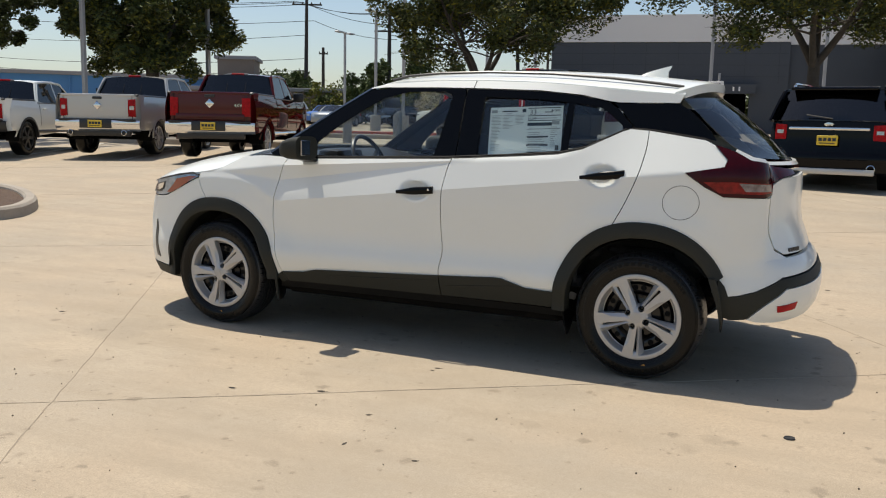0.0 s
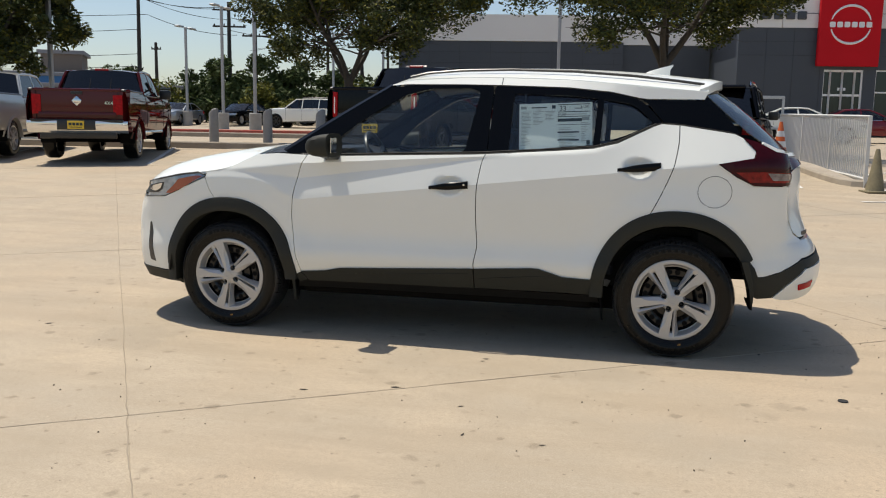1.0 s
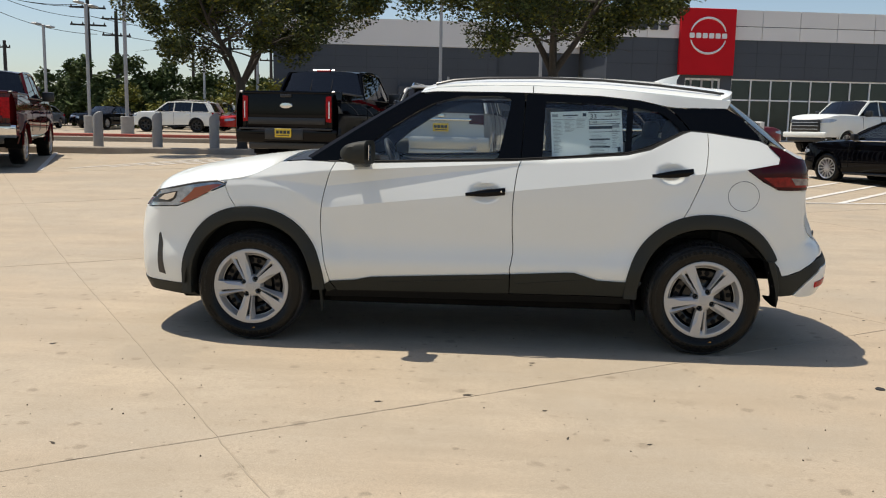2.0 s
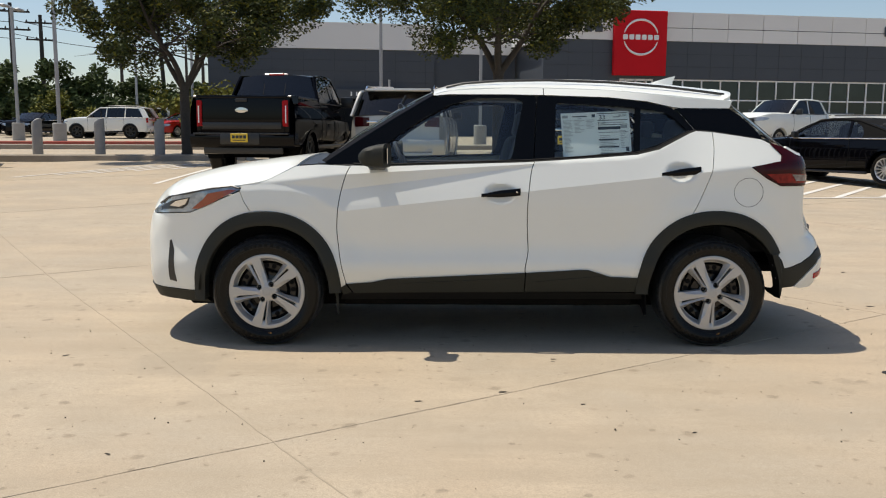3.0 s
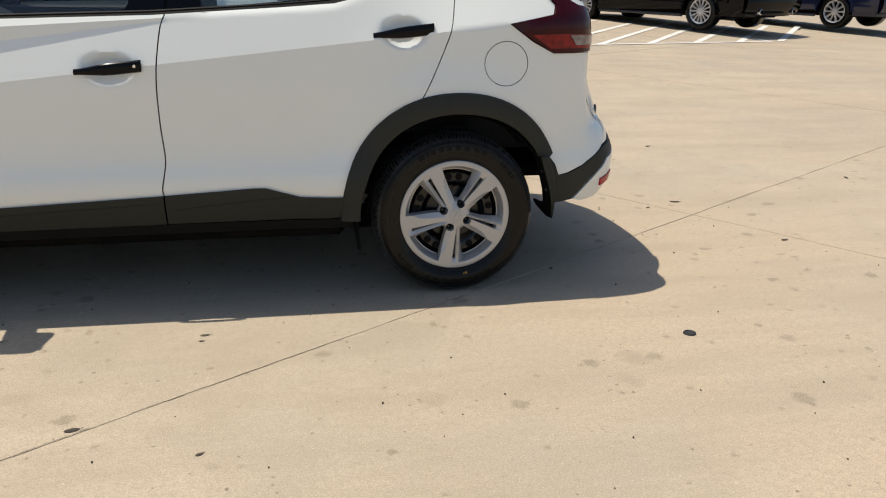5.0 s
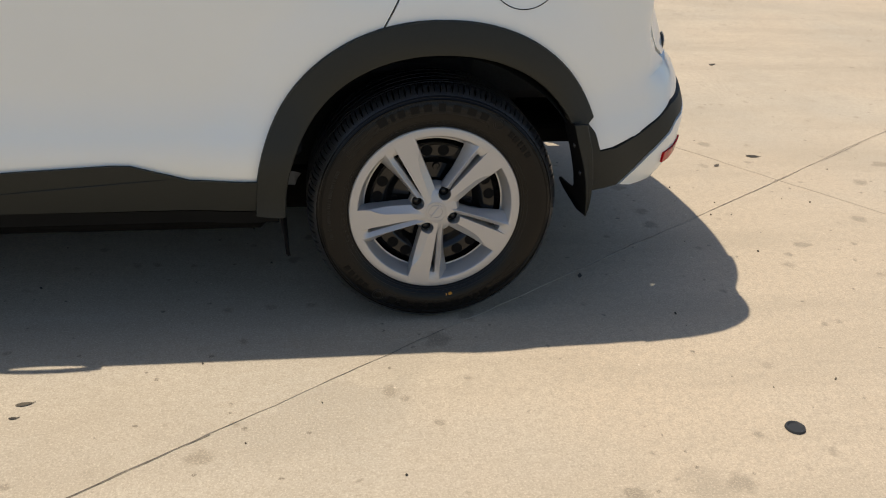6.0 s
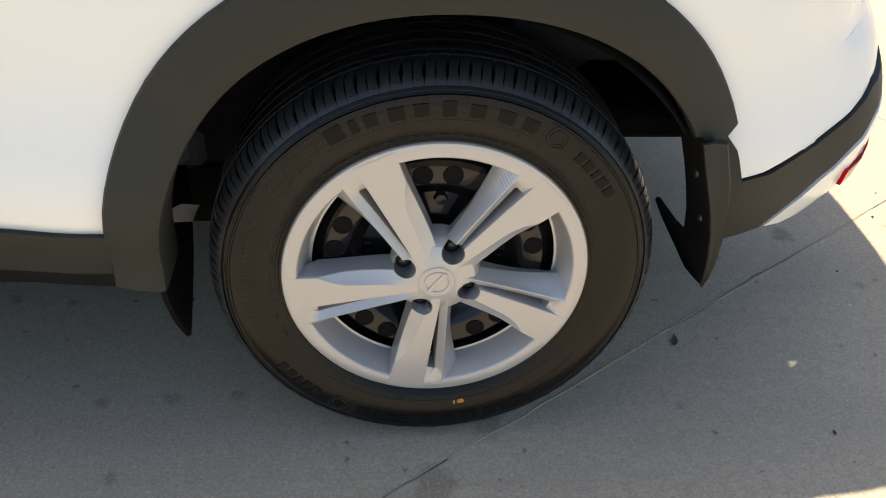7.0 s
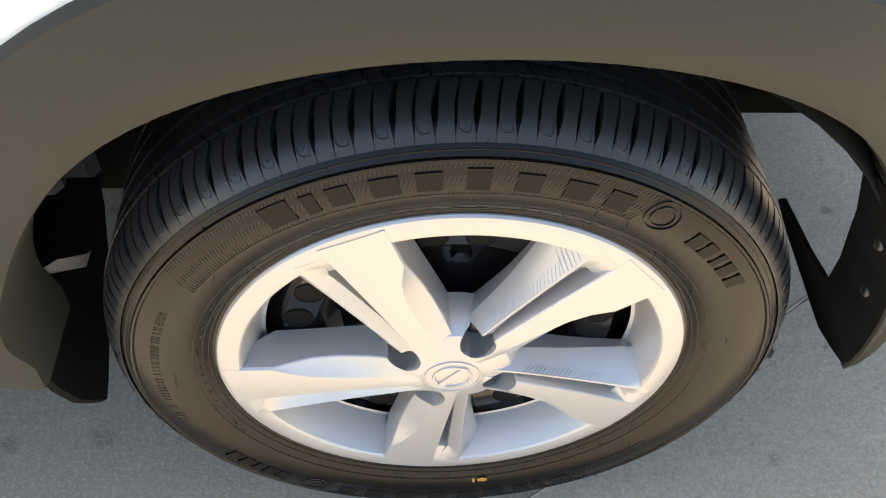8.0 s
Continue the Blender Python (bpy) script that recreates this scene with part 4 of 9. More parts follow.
    # tailgate half, below the glass
    ug = ue + 0.10
    panel("tailgate", [(ug + 0.02, 0.70), (ug - 0.03, 0.80), (ug, 0.95), (ug + 0.02, 1.01), (ug + 0.15, 1.042), (U_REAR, 1.058), (U_REAR, 0.672), (ug + 0.1, 0.668)], skin, WHITE, CAR, 0.06, 0.02)
    panel("rear_corner", [(u_at(1.885, 0.7) - 0.06, 0.615), (u_at(1.885, 0.7) - 0.07, 0.80), (ue - 0.045, 0.945), (ug - 0.012, 0.95), (ug - 0.04, 0.80), (ug + 0.012, 0.69), (ug + 0.11, 0.655), (ug + 0.1, 0.64)], skin, WHITE, CAR, 0.03, 0.02, proud=-0.0012)
    panel("tailgate_top", [(ug + 0.0, 1.11), (u_at(1.80, 1.135), 1.135), (u_at(1.73, 1.175), 1.175), (u_at(1.735, 1.186), 1.186), (u_at(1.81, 1.150), 1.150), (ug + 0.05, 1.125), (U_REAR, 1.118), (U_REAR, 1.100)], skin, WHITE, CAR, 0.06, 0.02, proud=0.002)
    panel("arch_foot", uz([(1.688, 0.560), (1.722, 0.520), (1.742, 0.470), (1.747, 0.352), (1.712, 0.362), (1.704, 0.45), (1.692, 0.52)]), skin, CLADDING, CAR, 0.05, proud=0.005)
    # mud flaps: a dark plate behind the wheel whose outer edge is turned round the arch's end
    for rows_in in (((0.400, -0.914, 0.848, 0.020, 0.70), (0.36, -0.912, 0.842, 0.020, 0.70), (0.32, -0.909, 0.834, 0.018, 0.70), (0.26, -0.905, 0.824, 0.016, 0.705), (0.205, -0.901, 0.816, 0.012, 0.715), (0.180, -0.899, 0.808, 0.006, 0.745)),
                    ((0.556, 1.650, 0.876, 0.035, 0.800), (0.525, 1.660, 0.875, 0.035, 0.800), (0.490, 1.672, 0.873, 0.034, 0.798), (0.450, 1.687, 0.868, 0.027, 0.786), (0.400, 1.701, 0.863, 0.021, 0.780), (0.350, 1.710, 0.857, 0.014, 0.772), (0.338, 1.711, 0.856, 0.012, 0.740), (0.328, 1.712, 0.854, 0.010, 0.640), (0.316, 1.714, 0.852, 0.008, 0.620), (0.300, 1.717, 0.846, 0.002, 0.680), (0.292, 1.718, 0.843, 0.001, 0.790))):
        fine = [rows_in[0][0] + (rows_in[-1][0] - rows_in[0][0]) * k / 24 for k in range(25)]
        cols = [sorted((r[0], r[n]) for r in rows_in) for n in range(5)]
        plate, edge = [], []
        for z in fine:
            x, yo, w, yi = (lerp_table(z, cols[n]) for n in (1, 2, 3, 4))
            plate.append([Vector((x - 0.010, side * yi, z)), Vector((x - 0.005, side * (yi + yo) / 2, z)), Vector((x - 0.001, side * (yo - 0.012), z)), Vector((x + 0.001, side * (yo - 0.003), z)), Vector((x + 0.006, side * (yo - 0.010), z)), Vector((x + 0.002, side * (yi + yo) / 2, z)), Vector((x - 0.004, side * yi, z))])
            edge.append([Vector((x - 0.001, side * (yo - 0.004), z)), Vector((x, side * (yo - 0.0005), z)), Vector((x + w * 0.12, side * yo, z)), Vector((x + w * 0.5, side * (yo - 0.004), z)), Vector((x + w * 0.9, side * (yo - 0.001), z)), Vector((x + w, side * (yo - 0.006), z)), Vector((x + w * 0.9, side * (yo - 0.016), z))])
        bm = bmesh.new()
        vs = grid(bm, plate, wrap=True)
        bm.faces.new(vs[0])
        bm.faces.new(vs[-1][::-1])
        bmesh.ops.recalc_face_normals(bm, faces=bm.faces[:])
        flap = part("mud_flap", bm, FLAP, CAR, "black rubber mud flap")
        bm = bmesh.new()
        vs = grid(bm, edge, wrap=True)
        bm.faces.new(vs[0])
        bm.faces.new(vs[-1][::-1])
        bmesh.ops.recalc_face_normals(bm, faces=bm.faces[:])
        part("flap_edge", bm, CLADDING, flap, "outer edge of black plastic")
        if near:
            for z in (rows_in[-1][0] + 0.12, rows_in[-1][0] + 0.20):
                bm = bmesh.new()
                lathe(bm, [(0.0005, 0.004), (0.005, 0.003), (0.007, 0.0)], 12, pose(lerp_table(z, cols[1]) - 0.004, side * (lerp_table(z, cols[2]) - 0.035), z, 0, -90, 0))
                part("flap_screw", bm, SATIN_BLACK, flap)
    # inner wheel housings
    for hub in ("front", "rear"):
        hx, hz = HUBS[hub]
        bm = bmesh.new()
        rows = []
        for k in range(25):
            a = math.pi * ((0.98 if hub == 'front' else 0.79) * k / 24 + 0.01)
            row = []
            for y, g in ((0.855, 1.0), (0.80, 1.03), (0.66, 1.03), (0.55, 1.0), (0.52, 0.9), (0.50, 0.2)):
                row.append(Vector((hx - 0.40 * g * math.cos(a), side * y, hz + 0.405 * g * math.sin(a))))
            rows.append(row)
        grid(bm, rows)
        bmesh.ops.recalc_face_normals(bm, faces=bm.faces[:])
        part("wheel_housing", bm, LINER, CAR, "black felt wheel housing liner")
    # deflector plate and bracket before the rear wheel
    bm = bmesh.new()
    rows = [[Vector((0.912 + dx, side * yi, z)), Vector((0.908 + dx, side * (yi + yo) / 2, z)), Vector((0.914 + dx, side * yo, z)), Vector((0.920 + dx, side * (yo - 0.004), z)), Vector((0.917 + dx, side * yi, z))]
            for z, yi, yo, dx in ((0.42, 0.55, 0.850, -0.012), (0.34, 0.56, 0.852, 0.0), (0.28, 0.60, 0.846, 0.006), (0.235, 0.66, 0.834, 0.012), (0.205, 0.72, 0.818, 0.016), (0.180, 0.775, 0.803, 0.019))]
    vs = grid(bm, rows, wrap=True)
    bm.faces.new(vs[0])
    bm.faces.new(vs[-1][::-1])
    bmesh.ops.recalc_face_normals(bm, faces=bm.faces[:])
    part("wheel_deflector", bm, FLAP, CAR, "black plastic deflector before the rear wheel")
    bm = bmesh.new()
    rows = [[Vector((0.925, side * (0.80 - 0.03 * f), 0.405 - 0.035 * f)), Vector((0.950 + 0.006 * f, side * (0.785 - 0.03 * f), 0.412 - 0.05 * f)), Vector((0.972 - 0.012 * f, side * (0.77 - 0.03 * f), 0.400 - 0.03 * f))] for f in (0.0, 0.3, 0.6, 1.0)]
    grid(bm, rows)
    bmesh.ops.solidify(bm, geom=bm.faces[:], thickness=0.003)
    part("suspension_bracket", bm, POLE_STEEL, CAR, "bare grey metal bracket")
    # door mirror
    bm = bmesh.new()
    rows = []
    for k in range(9):
        f = k / 8
        x = -0.735 + 0.140 * f
        g = lerp_table(f, [(0, 0.42), (0.12, 0.76), (0.3, 0.93), (0.6, 1.0), (1, 0.97)])
        row = []
        for a in range(16):
            t = math.tau * a / 16
            cy, cz = math.copysign(abs(math.cos(t)) ** 0.6, math.cos(t)), math.copysign(abs(math.sin(t)) ** 0.6, math.sin(t))
            row.append(Vector((x - 0.02 * cy, side * (0.955 + 0.088 * g * cy), 1.115 + 0.010 * f + 0.058 * g * cz + 0.012 * cz * f)))
        rows.append(row)
    vs = grid(bm, rows, wrap=True)
    bm.faces.new(vs[0][::-1])
    bm.faces.new(vs[-1])
    bmesh.ops.recalc_face_normals(bm, faces=bm.faces[:])
    mir = part("door_mirror", bm, CLADDING, CAR, "grey-black plastic door mirror")
    bm = bmesh.new()
    box(bm, (0.004, 0.13, 0.085), pose(-0.591, side * 0.955, 1.125), 0.001)
    part("mirror_glass", bm, CHROME, mir, "mirror glass")
    bm = bmesh.new()
    box(bm, (0.10, 0.12, 0.045), pose(-0.66, side * 0.86, 1.068, side * 12, 0, 0), 0.012, 2)
    part("mirror_foot", bm, PIANO, mir)


build_side(-1, 0.045)
build_side(1, 0.09)

# hood, roof, screens
_he = [car_skin(u_at(x, z), z) for x, z in ((-2.02, 0.785), (-1.97, 0.835), (-1.88, 0.876), (-1.75, 0.902), (-1.60, 0.932), (-1.45, 0.950), (-1.31, 0.976), (-1.22, 1.020), (-1.135, 1.062))]
for _p in _he[-2:]:
    _p.y += 0.05
_hc = [Vector(p) for p in ((-2.15, 0, 0.785), (-2.125, 0, 0.84), (-2.06, 0, 0.90), (-1.93, 0, 0.968), (-1.75, 0, 1.02), (-1.55, 0, 1.058), (-1.37, 0, 1.085), (-1.2, 0, 1.105), (-1.08, 0, 1.118))]
loft("hood", _he, _hc, WHITE, CAR, 3.0, 6, 30)
_ce = [Vector((-1.135, -0.70, 1.060)), Vector((-1.05, -0.715, 1.068)), Vector((-0.93, -0.735, 1.075))]
_cc = [Vector((-1.08, 0, 1.112)), Vector((-1.03, 0, 1.108)), Vector((-0.98, 0, 1.115))]
loft("cowl", _ce, _cc, SATIN_BLACK, CAR, 2.4, 6, 20, "black plastic cowl below the windscreen")
_we = [Vector((-0.955, -0.725, 1.078)), Vector((-0.78, -0.700, 1.188)), Vector((-0.52, -0.655, 1.350)), Vector((-0.335, -0.62, 1.474))]
_wc = [Vector((-1.03, 0, 1.105)), Vector((-0.82, 0, 1.255)), Vector((-0.54, 0, 1.425)), Vector((-0.33, 0, 1.528))]
loft("windscreen", _we, _wc, GLASS_CLEAR, CAR, 2.2, 8, 20, "clear windscreen", 0.004).visible_shadow = False
_re = [Vector((x, -y, z)) for x, y, z in ((-0.335, 0.615, 1.480), (-0.24, 0.622, 1.506), (-0.05, 0.628, 1.520), (0.32, 0.630, 1.524), (0.7, 0.628, 1.513), (1.0, 0.628, 1.490), (1.25, 0.625, 1.468), (1.45, 0.618, 1.452))]
_rc = [Vector((x, 0, z)) for x, z in ((-0.33, 1.534), (-0.19, 1.568), (0.02, 1.592), (0.35, 1.604), (0.72, 1.600), (1.05, 1.584), (1.30, 1.562), (1.445, 1.546))]
loft("roof", _re, _rc, WHITE, CAR, 2.6, 6, 30)
_se = [Vector((x, -y, z)) for x, y, z in ((1.40, 0.622, 1.462), (1.43, 0.608, 1.474), (1.455, 0.575, 1.484))]
_sc = [Vector((x, 0, z)) for x, z in ((1.445, 1.546), (1.505, 1.540), (1.565, 1.528))]
loft("spoiler", _se, _sc, WHITE, CAR, 3.0, 6, 24, "white roof spoiler", 0.045, floor=True)
_ge = [Vector((x, -y, z)) for x, y, z in ((1.435, 0.602, 1.440), (1.58, 0.655, 1.305), (1.70, 0.70, 1.205), (1.82, 0.665, 1.145))]
_gc = [Vector((x, 0, z)) for x, z in ((1.515, 1.488), (1.69, 1.365), (1.83, 1.245), (1.95, 1.130))]
loft("rear_window", _ge, _gc, GLASS_TAIL, CAR, 2.4, 8, 20, "dark tinted rear window", 0.006)
for _s in (-1, 1):
    bm = bmesh.new()
    tube(bm, [Vector((x, _s * 0.535, z)) for x, z in ((-0.26, 1.528), (-0.15, 1.552), (0.05, 1.567), (0.35, 1.573), (0.72, 1.563), (1.05, 1.539), (1.30, 1.511), (1.43, 1.494))], 0.008, 6)
    part("roof_moulding", bm, SATIN_BLACK, CAR, "black roof ditch moulding")
    bm = bmesh.new()
    rows = []
    for k in range(9):
        f = k / 8
        a = Vector((-0.97, _s * 0.762, 1.080)).lerp(Vector((-0.335, _s * 0.635, 1.478)), f)
        a += Vector((0, 0, 0.006)) * math.sin(math.pi * f)
        w = 0.022 - 0.006 * f
        rows.append([a + Vector((0.04, _s * 0.006, -w)), a + Vector((0, _s * 0.006, 0)), a + Vector((-w, -_s * 0.02, w * 0.5)), a + Vector((-w, -_s * 0.05, w * 0.4)), a + Vector((0.02, -_s * 0.05, -w))])
    vs = grid(bm, rows, wrap=True)
    bmesh.ops.recalc_face_normals(bm, faces=bm.faces[:])
    part("windscreen_pillar", bm, PIANO, CAR, "gloss black windscreen pillar")
bm = bmesh.new()
rows = []
for k in range(8):
    f = k / 7
    x = 1.10 + 0.155 * f
    zb = 1.582 - 0.020 * f
    h = 0.075 * f ** 0.8
    w = 0.030 * (1 - 0.35 * f)
    rows.append([Vector((x, -w, zb - 0.01)), Vector((x, -w * 0.55, zb + h * 0.5)), Vector((x + 0.02 * f, -w * 0.2, zb + h)), Vector((x + 0.02 * f, w * 0.2, zb + h)), Vector((x, w * 0.55, zb + h * 0.5)), Vector((x, w, zb - 0.01))])
vs = grid(bm, rows, wrap=True)
bm.faces.new(vs[-1])
bmesh.ops.recalc_face_normals(bm, faces=bm.faces[:])
part("antenna_fin", bm, WHITE, CAR, "white shark-fin antenna")

# under body and cabin
def lining(name, size, at, mat, label, bevel=0.01):
    bm = bmesh.new()
    box(bm, size, pose(*at), bevel)
    part(name, bm, mat, CAR, label)


lining("floor_pan", (3.35, 1.02, 0.16), (-0.20, 0, 0.26), DARK, "black floor pan", 0.03)
lining("sill_pan", (1.76, 1.46, 0.08), (0.0, 0, 0.262), DARK, "black pan between the sills", 0.02)
lining("front_beam", (0.4, 0.9, 0.2), (-1.85, 0, 0.40), DARK, "black front beam", 0.05)
lining("rear_beam", (0.3, 0.9, 0.16), (1.78, 0, 0.50), DARK, "black rear beam", 0.05)
lining("boot_pan", (0.42, 1.20, 0.05), (1.76, 0, 0.44), DARK, "black boot pan")
lining("boot_trim", (0.46, 1.14, 0.40), (1.64, 0, 0.73), SEAT, "dark boot side and sill trim", 0.03)
lining("cabin_floor", (1.95, 1.40, 0.06), (0.0, 0, 0.45), SEAT, "dark cabin carpet")
lining("bulkhead", (0.06, 1.40, 0.65), (-1.0, 0, 0.75), SEAT, "dark bulkhead")
for _s in (-1, 1):
    lining("door_lining", (1.88, 0.03, 0.60), (0.02, _s * 0.735, 0.75), SEAT, "dark door lining")
    lining("door_cap", (1.86, 0.075, 0.02), (0.22, _s * 0.765, 1.0), SEAT, "dark upper door lining", 0.004)
lining("parcel_shelf", (0.62, 1.42, 0.04), (1.37, 0, 0.95), SEAT, "dark parcel shelf")
# added block: keeps sun through the rear window off the shadow below
lining("tailgate_trim", (0.11, 1.00, 0.06), (1.835, 0, 0.96), SEAT, "dark block added to stop sun through the rear window")
lining("boot_floor", (0.75, 1.10, 0.04), (1.45, 0, 0.62), SEAT, "dark boot floor")
loft("headliner", [p + Vector((0, 0.02, -0.03)) for p in _re[:-1]], [p + Vector((0, 0, -0.03)) for p in _rc[:-1]], TRIM_GREY, CAR, 2.6, 4, 12, "light grey headliner", 0.01)
bm = bmesh.new()
box(bm, (0.42, 1.38, 0.28), pose(-0.80, 0, 0.93, 0, 12, 0), 0.08, 3)
box(bm, (0.16, 0.34, 0.10), pose(-0.72, -0.36, 1.06), 0.04, 2)
part("dashboard", bm, SATIN_BLACK, CAR, "black dashboard")
bm = bmesh.new()
_m = pose(-0.50, -0.36, 1.02, 0, 65, 0)
lathe(bm, [(0.185 + 0.014 * math.cos(t), 0.014 * math.sin(t)) for t in (math.tau * k / 8 for k in range(8))], 40, _m, True)
for _a in (0, 120, 240):
    box(bm, (0.18, 0.03, 0.018), _m @ pose(0, 0, 0, 0, 0, _a) @ pose(0.09, 0, 0), 0.006)
box(bm, (0.10, 0.12, 0.03), _m, 0.012, 2)
part("steering_wheel", bm, SATIN_BLACK, CAR, "black steering wheel")


def car_seat(x, y, w):
    bm = bmesh.new()
    box(bm, (0.50, w, 0.16), pose(x, y, 0.62, 0, -6, 0), 0.05, 3)
    box(bm, (0.14, w, 0.62), pose(x + 0.28, y, 0.93, 0, 16, 0), 0.06, 3)
    part("seat", bm, SEAT, CAR, "charcoal cloth seat")


for _y in (-0.36, 0.36):
    car_seat(-0.10, _y, 0.50)
    bm = bmesh.new()
    box(bm, (0.10, 0.27, 0.19), pose(0.285, _y, 1.31, 0, 12, 0), 0.045, 3)
    tube(bm, [(0.27, _y - 0.07, 1.16), (0.28, _y - 0.07, 1.25)], 0.007, 6)
    tube(bm, [(0.27, _y + 0.07, 1.16), (0.28, _y + 0.07, 1.25)], 0.007, 6)
    part("headrest", bm, SEAT, CAR, "charcoal headrest")
car_seat(0.80, 0, 1.25)
for _y in (-0.40, 0.40):
    bm = bmesh.new()
    box(bm, (0.09, 0.26, 0.15), pose(1.17, _y, 1.27, 0, 12, 0), 0.04, 3)
    part("headrest", bm, SEAT, CAR, "charcoal headrest")
bm = bmesh.new()
box(bm, (0.03, 0.24, 0.07), pose(-0.55, 0.0, 1.41, 0, -15, 0), 0.012, 2)
tube(bm, [(-0.55, 0, 1.44), (-0.52, 0, 1.50)], 0.01, 6)
part("cabin_mirror", bm, SATIN_BLACK, CAR, "black cabin mirror")
# price sticker inside the rear door glass
_st = [Vector((0.418, 0, 1.371)), Vector((0.826, 0, 1.389)), Vector((0.840, 0, 1.127)), Vector((0.432, 0, 1.113))]


def sticker_point(a, b, d=0.0):
    top = _st[0].lerp(_st[1], a)
    bottom = _st[3].lerp(_st[2], a)
    p = bottom.lerp(top, b)
    q = cabin(p.x, p.z, 0.024 + d)
    return q


sticker = panel("price_sticker", [(0, 0), (1, 0), (1, 1), (0, 1)], sticker_point, PAPER, CAR, 0.25, 0.0008, "pale green-white price sheet behind the glass", proud=0.0)


def sticker_bar(a0, a1, b0, b1, mat):
    panel("print_bar", [(a0, b0), (a1, b0), (a1, b1), (a0, b1)], sticker_point, mat, sticker, 0.6, 0.0003, proud=0.0012)


_rng = random.Random(5)
sticker_bar(0.02, 0.10, 0.885, 0.945, INK_GREY)
sticker_bar(0.17, 0.38, 0.90, 0.925, INK)
sticker_bar(0.24, 0.30, 0.855, 0.87, INK_GREY)
sticker_bar(0.45, 0.50, 0.885, 0.955, INK)
for _c0, _c1, _rows in ((0.03, 0.17, 24), (0.19, 0.34, 9), (0.36, 0.49, 6)):
    sticker_bar(_c0, _c1, 0.82, 0.832, INK_GREY)
    for _k in range(_rows):
        _b = 0.79 - _k * 0.03
        sticker_bar(_c0, _c0 + (_c1 - _c0) * _rng.uniform(0.45, 0.95), _b, _b + 0.010, INK_GREY)
for _b0, _b1, _a0, _a1 in ((0.955, 0.972, 0.53, 0.97), (0.80, 0.815, 0.53, 0.97), (0.70, 0.715, 0.53, 0.97), (0.60, 0.665, 0.53, 0.86), (0.36, 0.39, 0.53, 0.82), (0.19, 0.225, 0.53, 0.82), (0.53, 0.54, 0.53, 0.97), (0.06, 0.07, 0.53, 0.82)):
    sticker_bar(_a0, _a1, _b0, _b1, INK)
for _k in range(11):
    _b = 0.08 + _k * 0.038
    sticker_bar(0.55, 0.55 + _rng.uniform(0.15, 0.26), _b, _b + 0.012, INK_GREY)
    sticker_bar(0.85, 0.85 + _rng.uniform(0.04, 0.10), _b + 0.1, _b + 0.112, INK_GREY)
sticker_bar(0.92, 0.965, 0.10, 0.20, INK)
sticker_bar(0.86, 0.96, 0.62, 0.69, INK_GREY)
sticker_bar(0.76, 0.86, 0.865, 0.89, INK_GREY)
sticker_bar(0.60, 0.92, 0.745, 0.76, INK_GREY)


def on_sticker(a, b, off=0.0016):
    p, dx, dz = sticker_point(a, b, -off), sticker_point(a + 0.05, b) - sticker_point(a, b), sticker_point(a, b + 0.05) - sticker_point(a, b)
    x, z = dx.normalized(), dz.normalized()
    y = z.cross(x).normalized() * 1.0
    n = x.cross(z).normalized()
    return Matrix.Translation(p) @ Matrix((x, z, n)).transposed().to_4x4()


text_mesh("price_text", "33", 0.040, INK, on_sticker(0.60, 0.875), sticker, 0.0003)
text_mesh("price_text", "$1,500", 0.017, INK, on_sticker(0.90, 0.905), sticker, 0.0003)
text_mesh("price_text", "$1,650", 0.017, INK, on_sticker(0.59, 0.75), sticker, 0.0003)
# lettering on the tailgate that cannot be read
for _k in range(5):
    bm = bmesh.new()
    _p = car_skin(u_at(1.95, 0.70) + 0.10 + 0.03 * _k, 0.685, -0.001)
    box(bm, (0.005, 0.016, 0.022), pose(_p.x, _p.y, _p.z, 0, 0, -32), 0.0015)
    part("badge_bar", bm, SATIN_BLACK, CAR)

# ---- the car's wheels ----
def polar(r, deg, h):
    a = radians(deg)
    return Vector((r * math.cos(a), r * math.sin(a), h))


def arc_bar(bm, r, a0, a1, width, h0, h1, steps=6):
    """A raised bar bent round the wheel between two angles."""
    rows = []
    for k in range(steps + 1):
        a = a0 + (a1 - a0) * k / steps
        rows.append([polar(r - width / 2, a, h0(r - width / 2)), polar(r - width / 2 + 0.0004, a, h0(r - width / 2) + h1), polar(r + width / 2 - 0.0004, a, h0(r + width / 2) + h1), polar(r + width / 2, a, h0(r + width / 2))])
    grid(bm, rows)


SIDEWALL = [(0.205, -0.012), (0.213, 0.000), (0.219, 0.0035), (0.225, 0.0025), (0.230, 0.006), (0.245, 0.014), (0.262, 0.0185), (0.272, 0.0195), (0.283, 0.0185), (0.291, 0.0160), (0.2925, 0.0175), (0.2945, 0.0172), (0.2955, 0.0148), (0.303, 0.0095), (0.311, 0.001), (0.3165, -0.008), (0.3185, -0.02)]


def wall_h(r):
    return lerp_table(r, SIDEWALL)


def tyre_mesh():
    bm = bmesh.new()
    prof = list(SIDEWALL) + [(0.3185, -0.0995), (0.3185, -0.18), (0.3165, -0.192), (0.303, -0.2075), (0.285, -0.214), (0.25, -0.21), (0.215, -0.20), (0.205, -0.185)]
    lathe(bm, prof, 144)
    bmesh.ops.recalc_face_normals(bm, faces=bm.faces[:])
    return bm


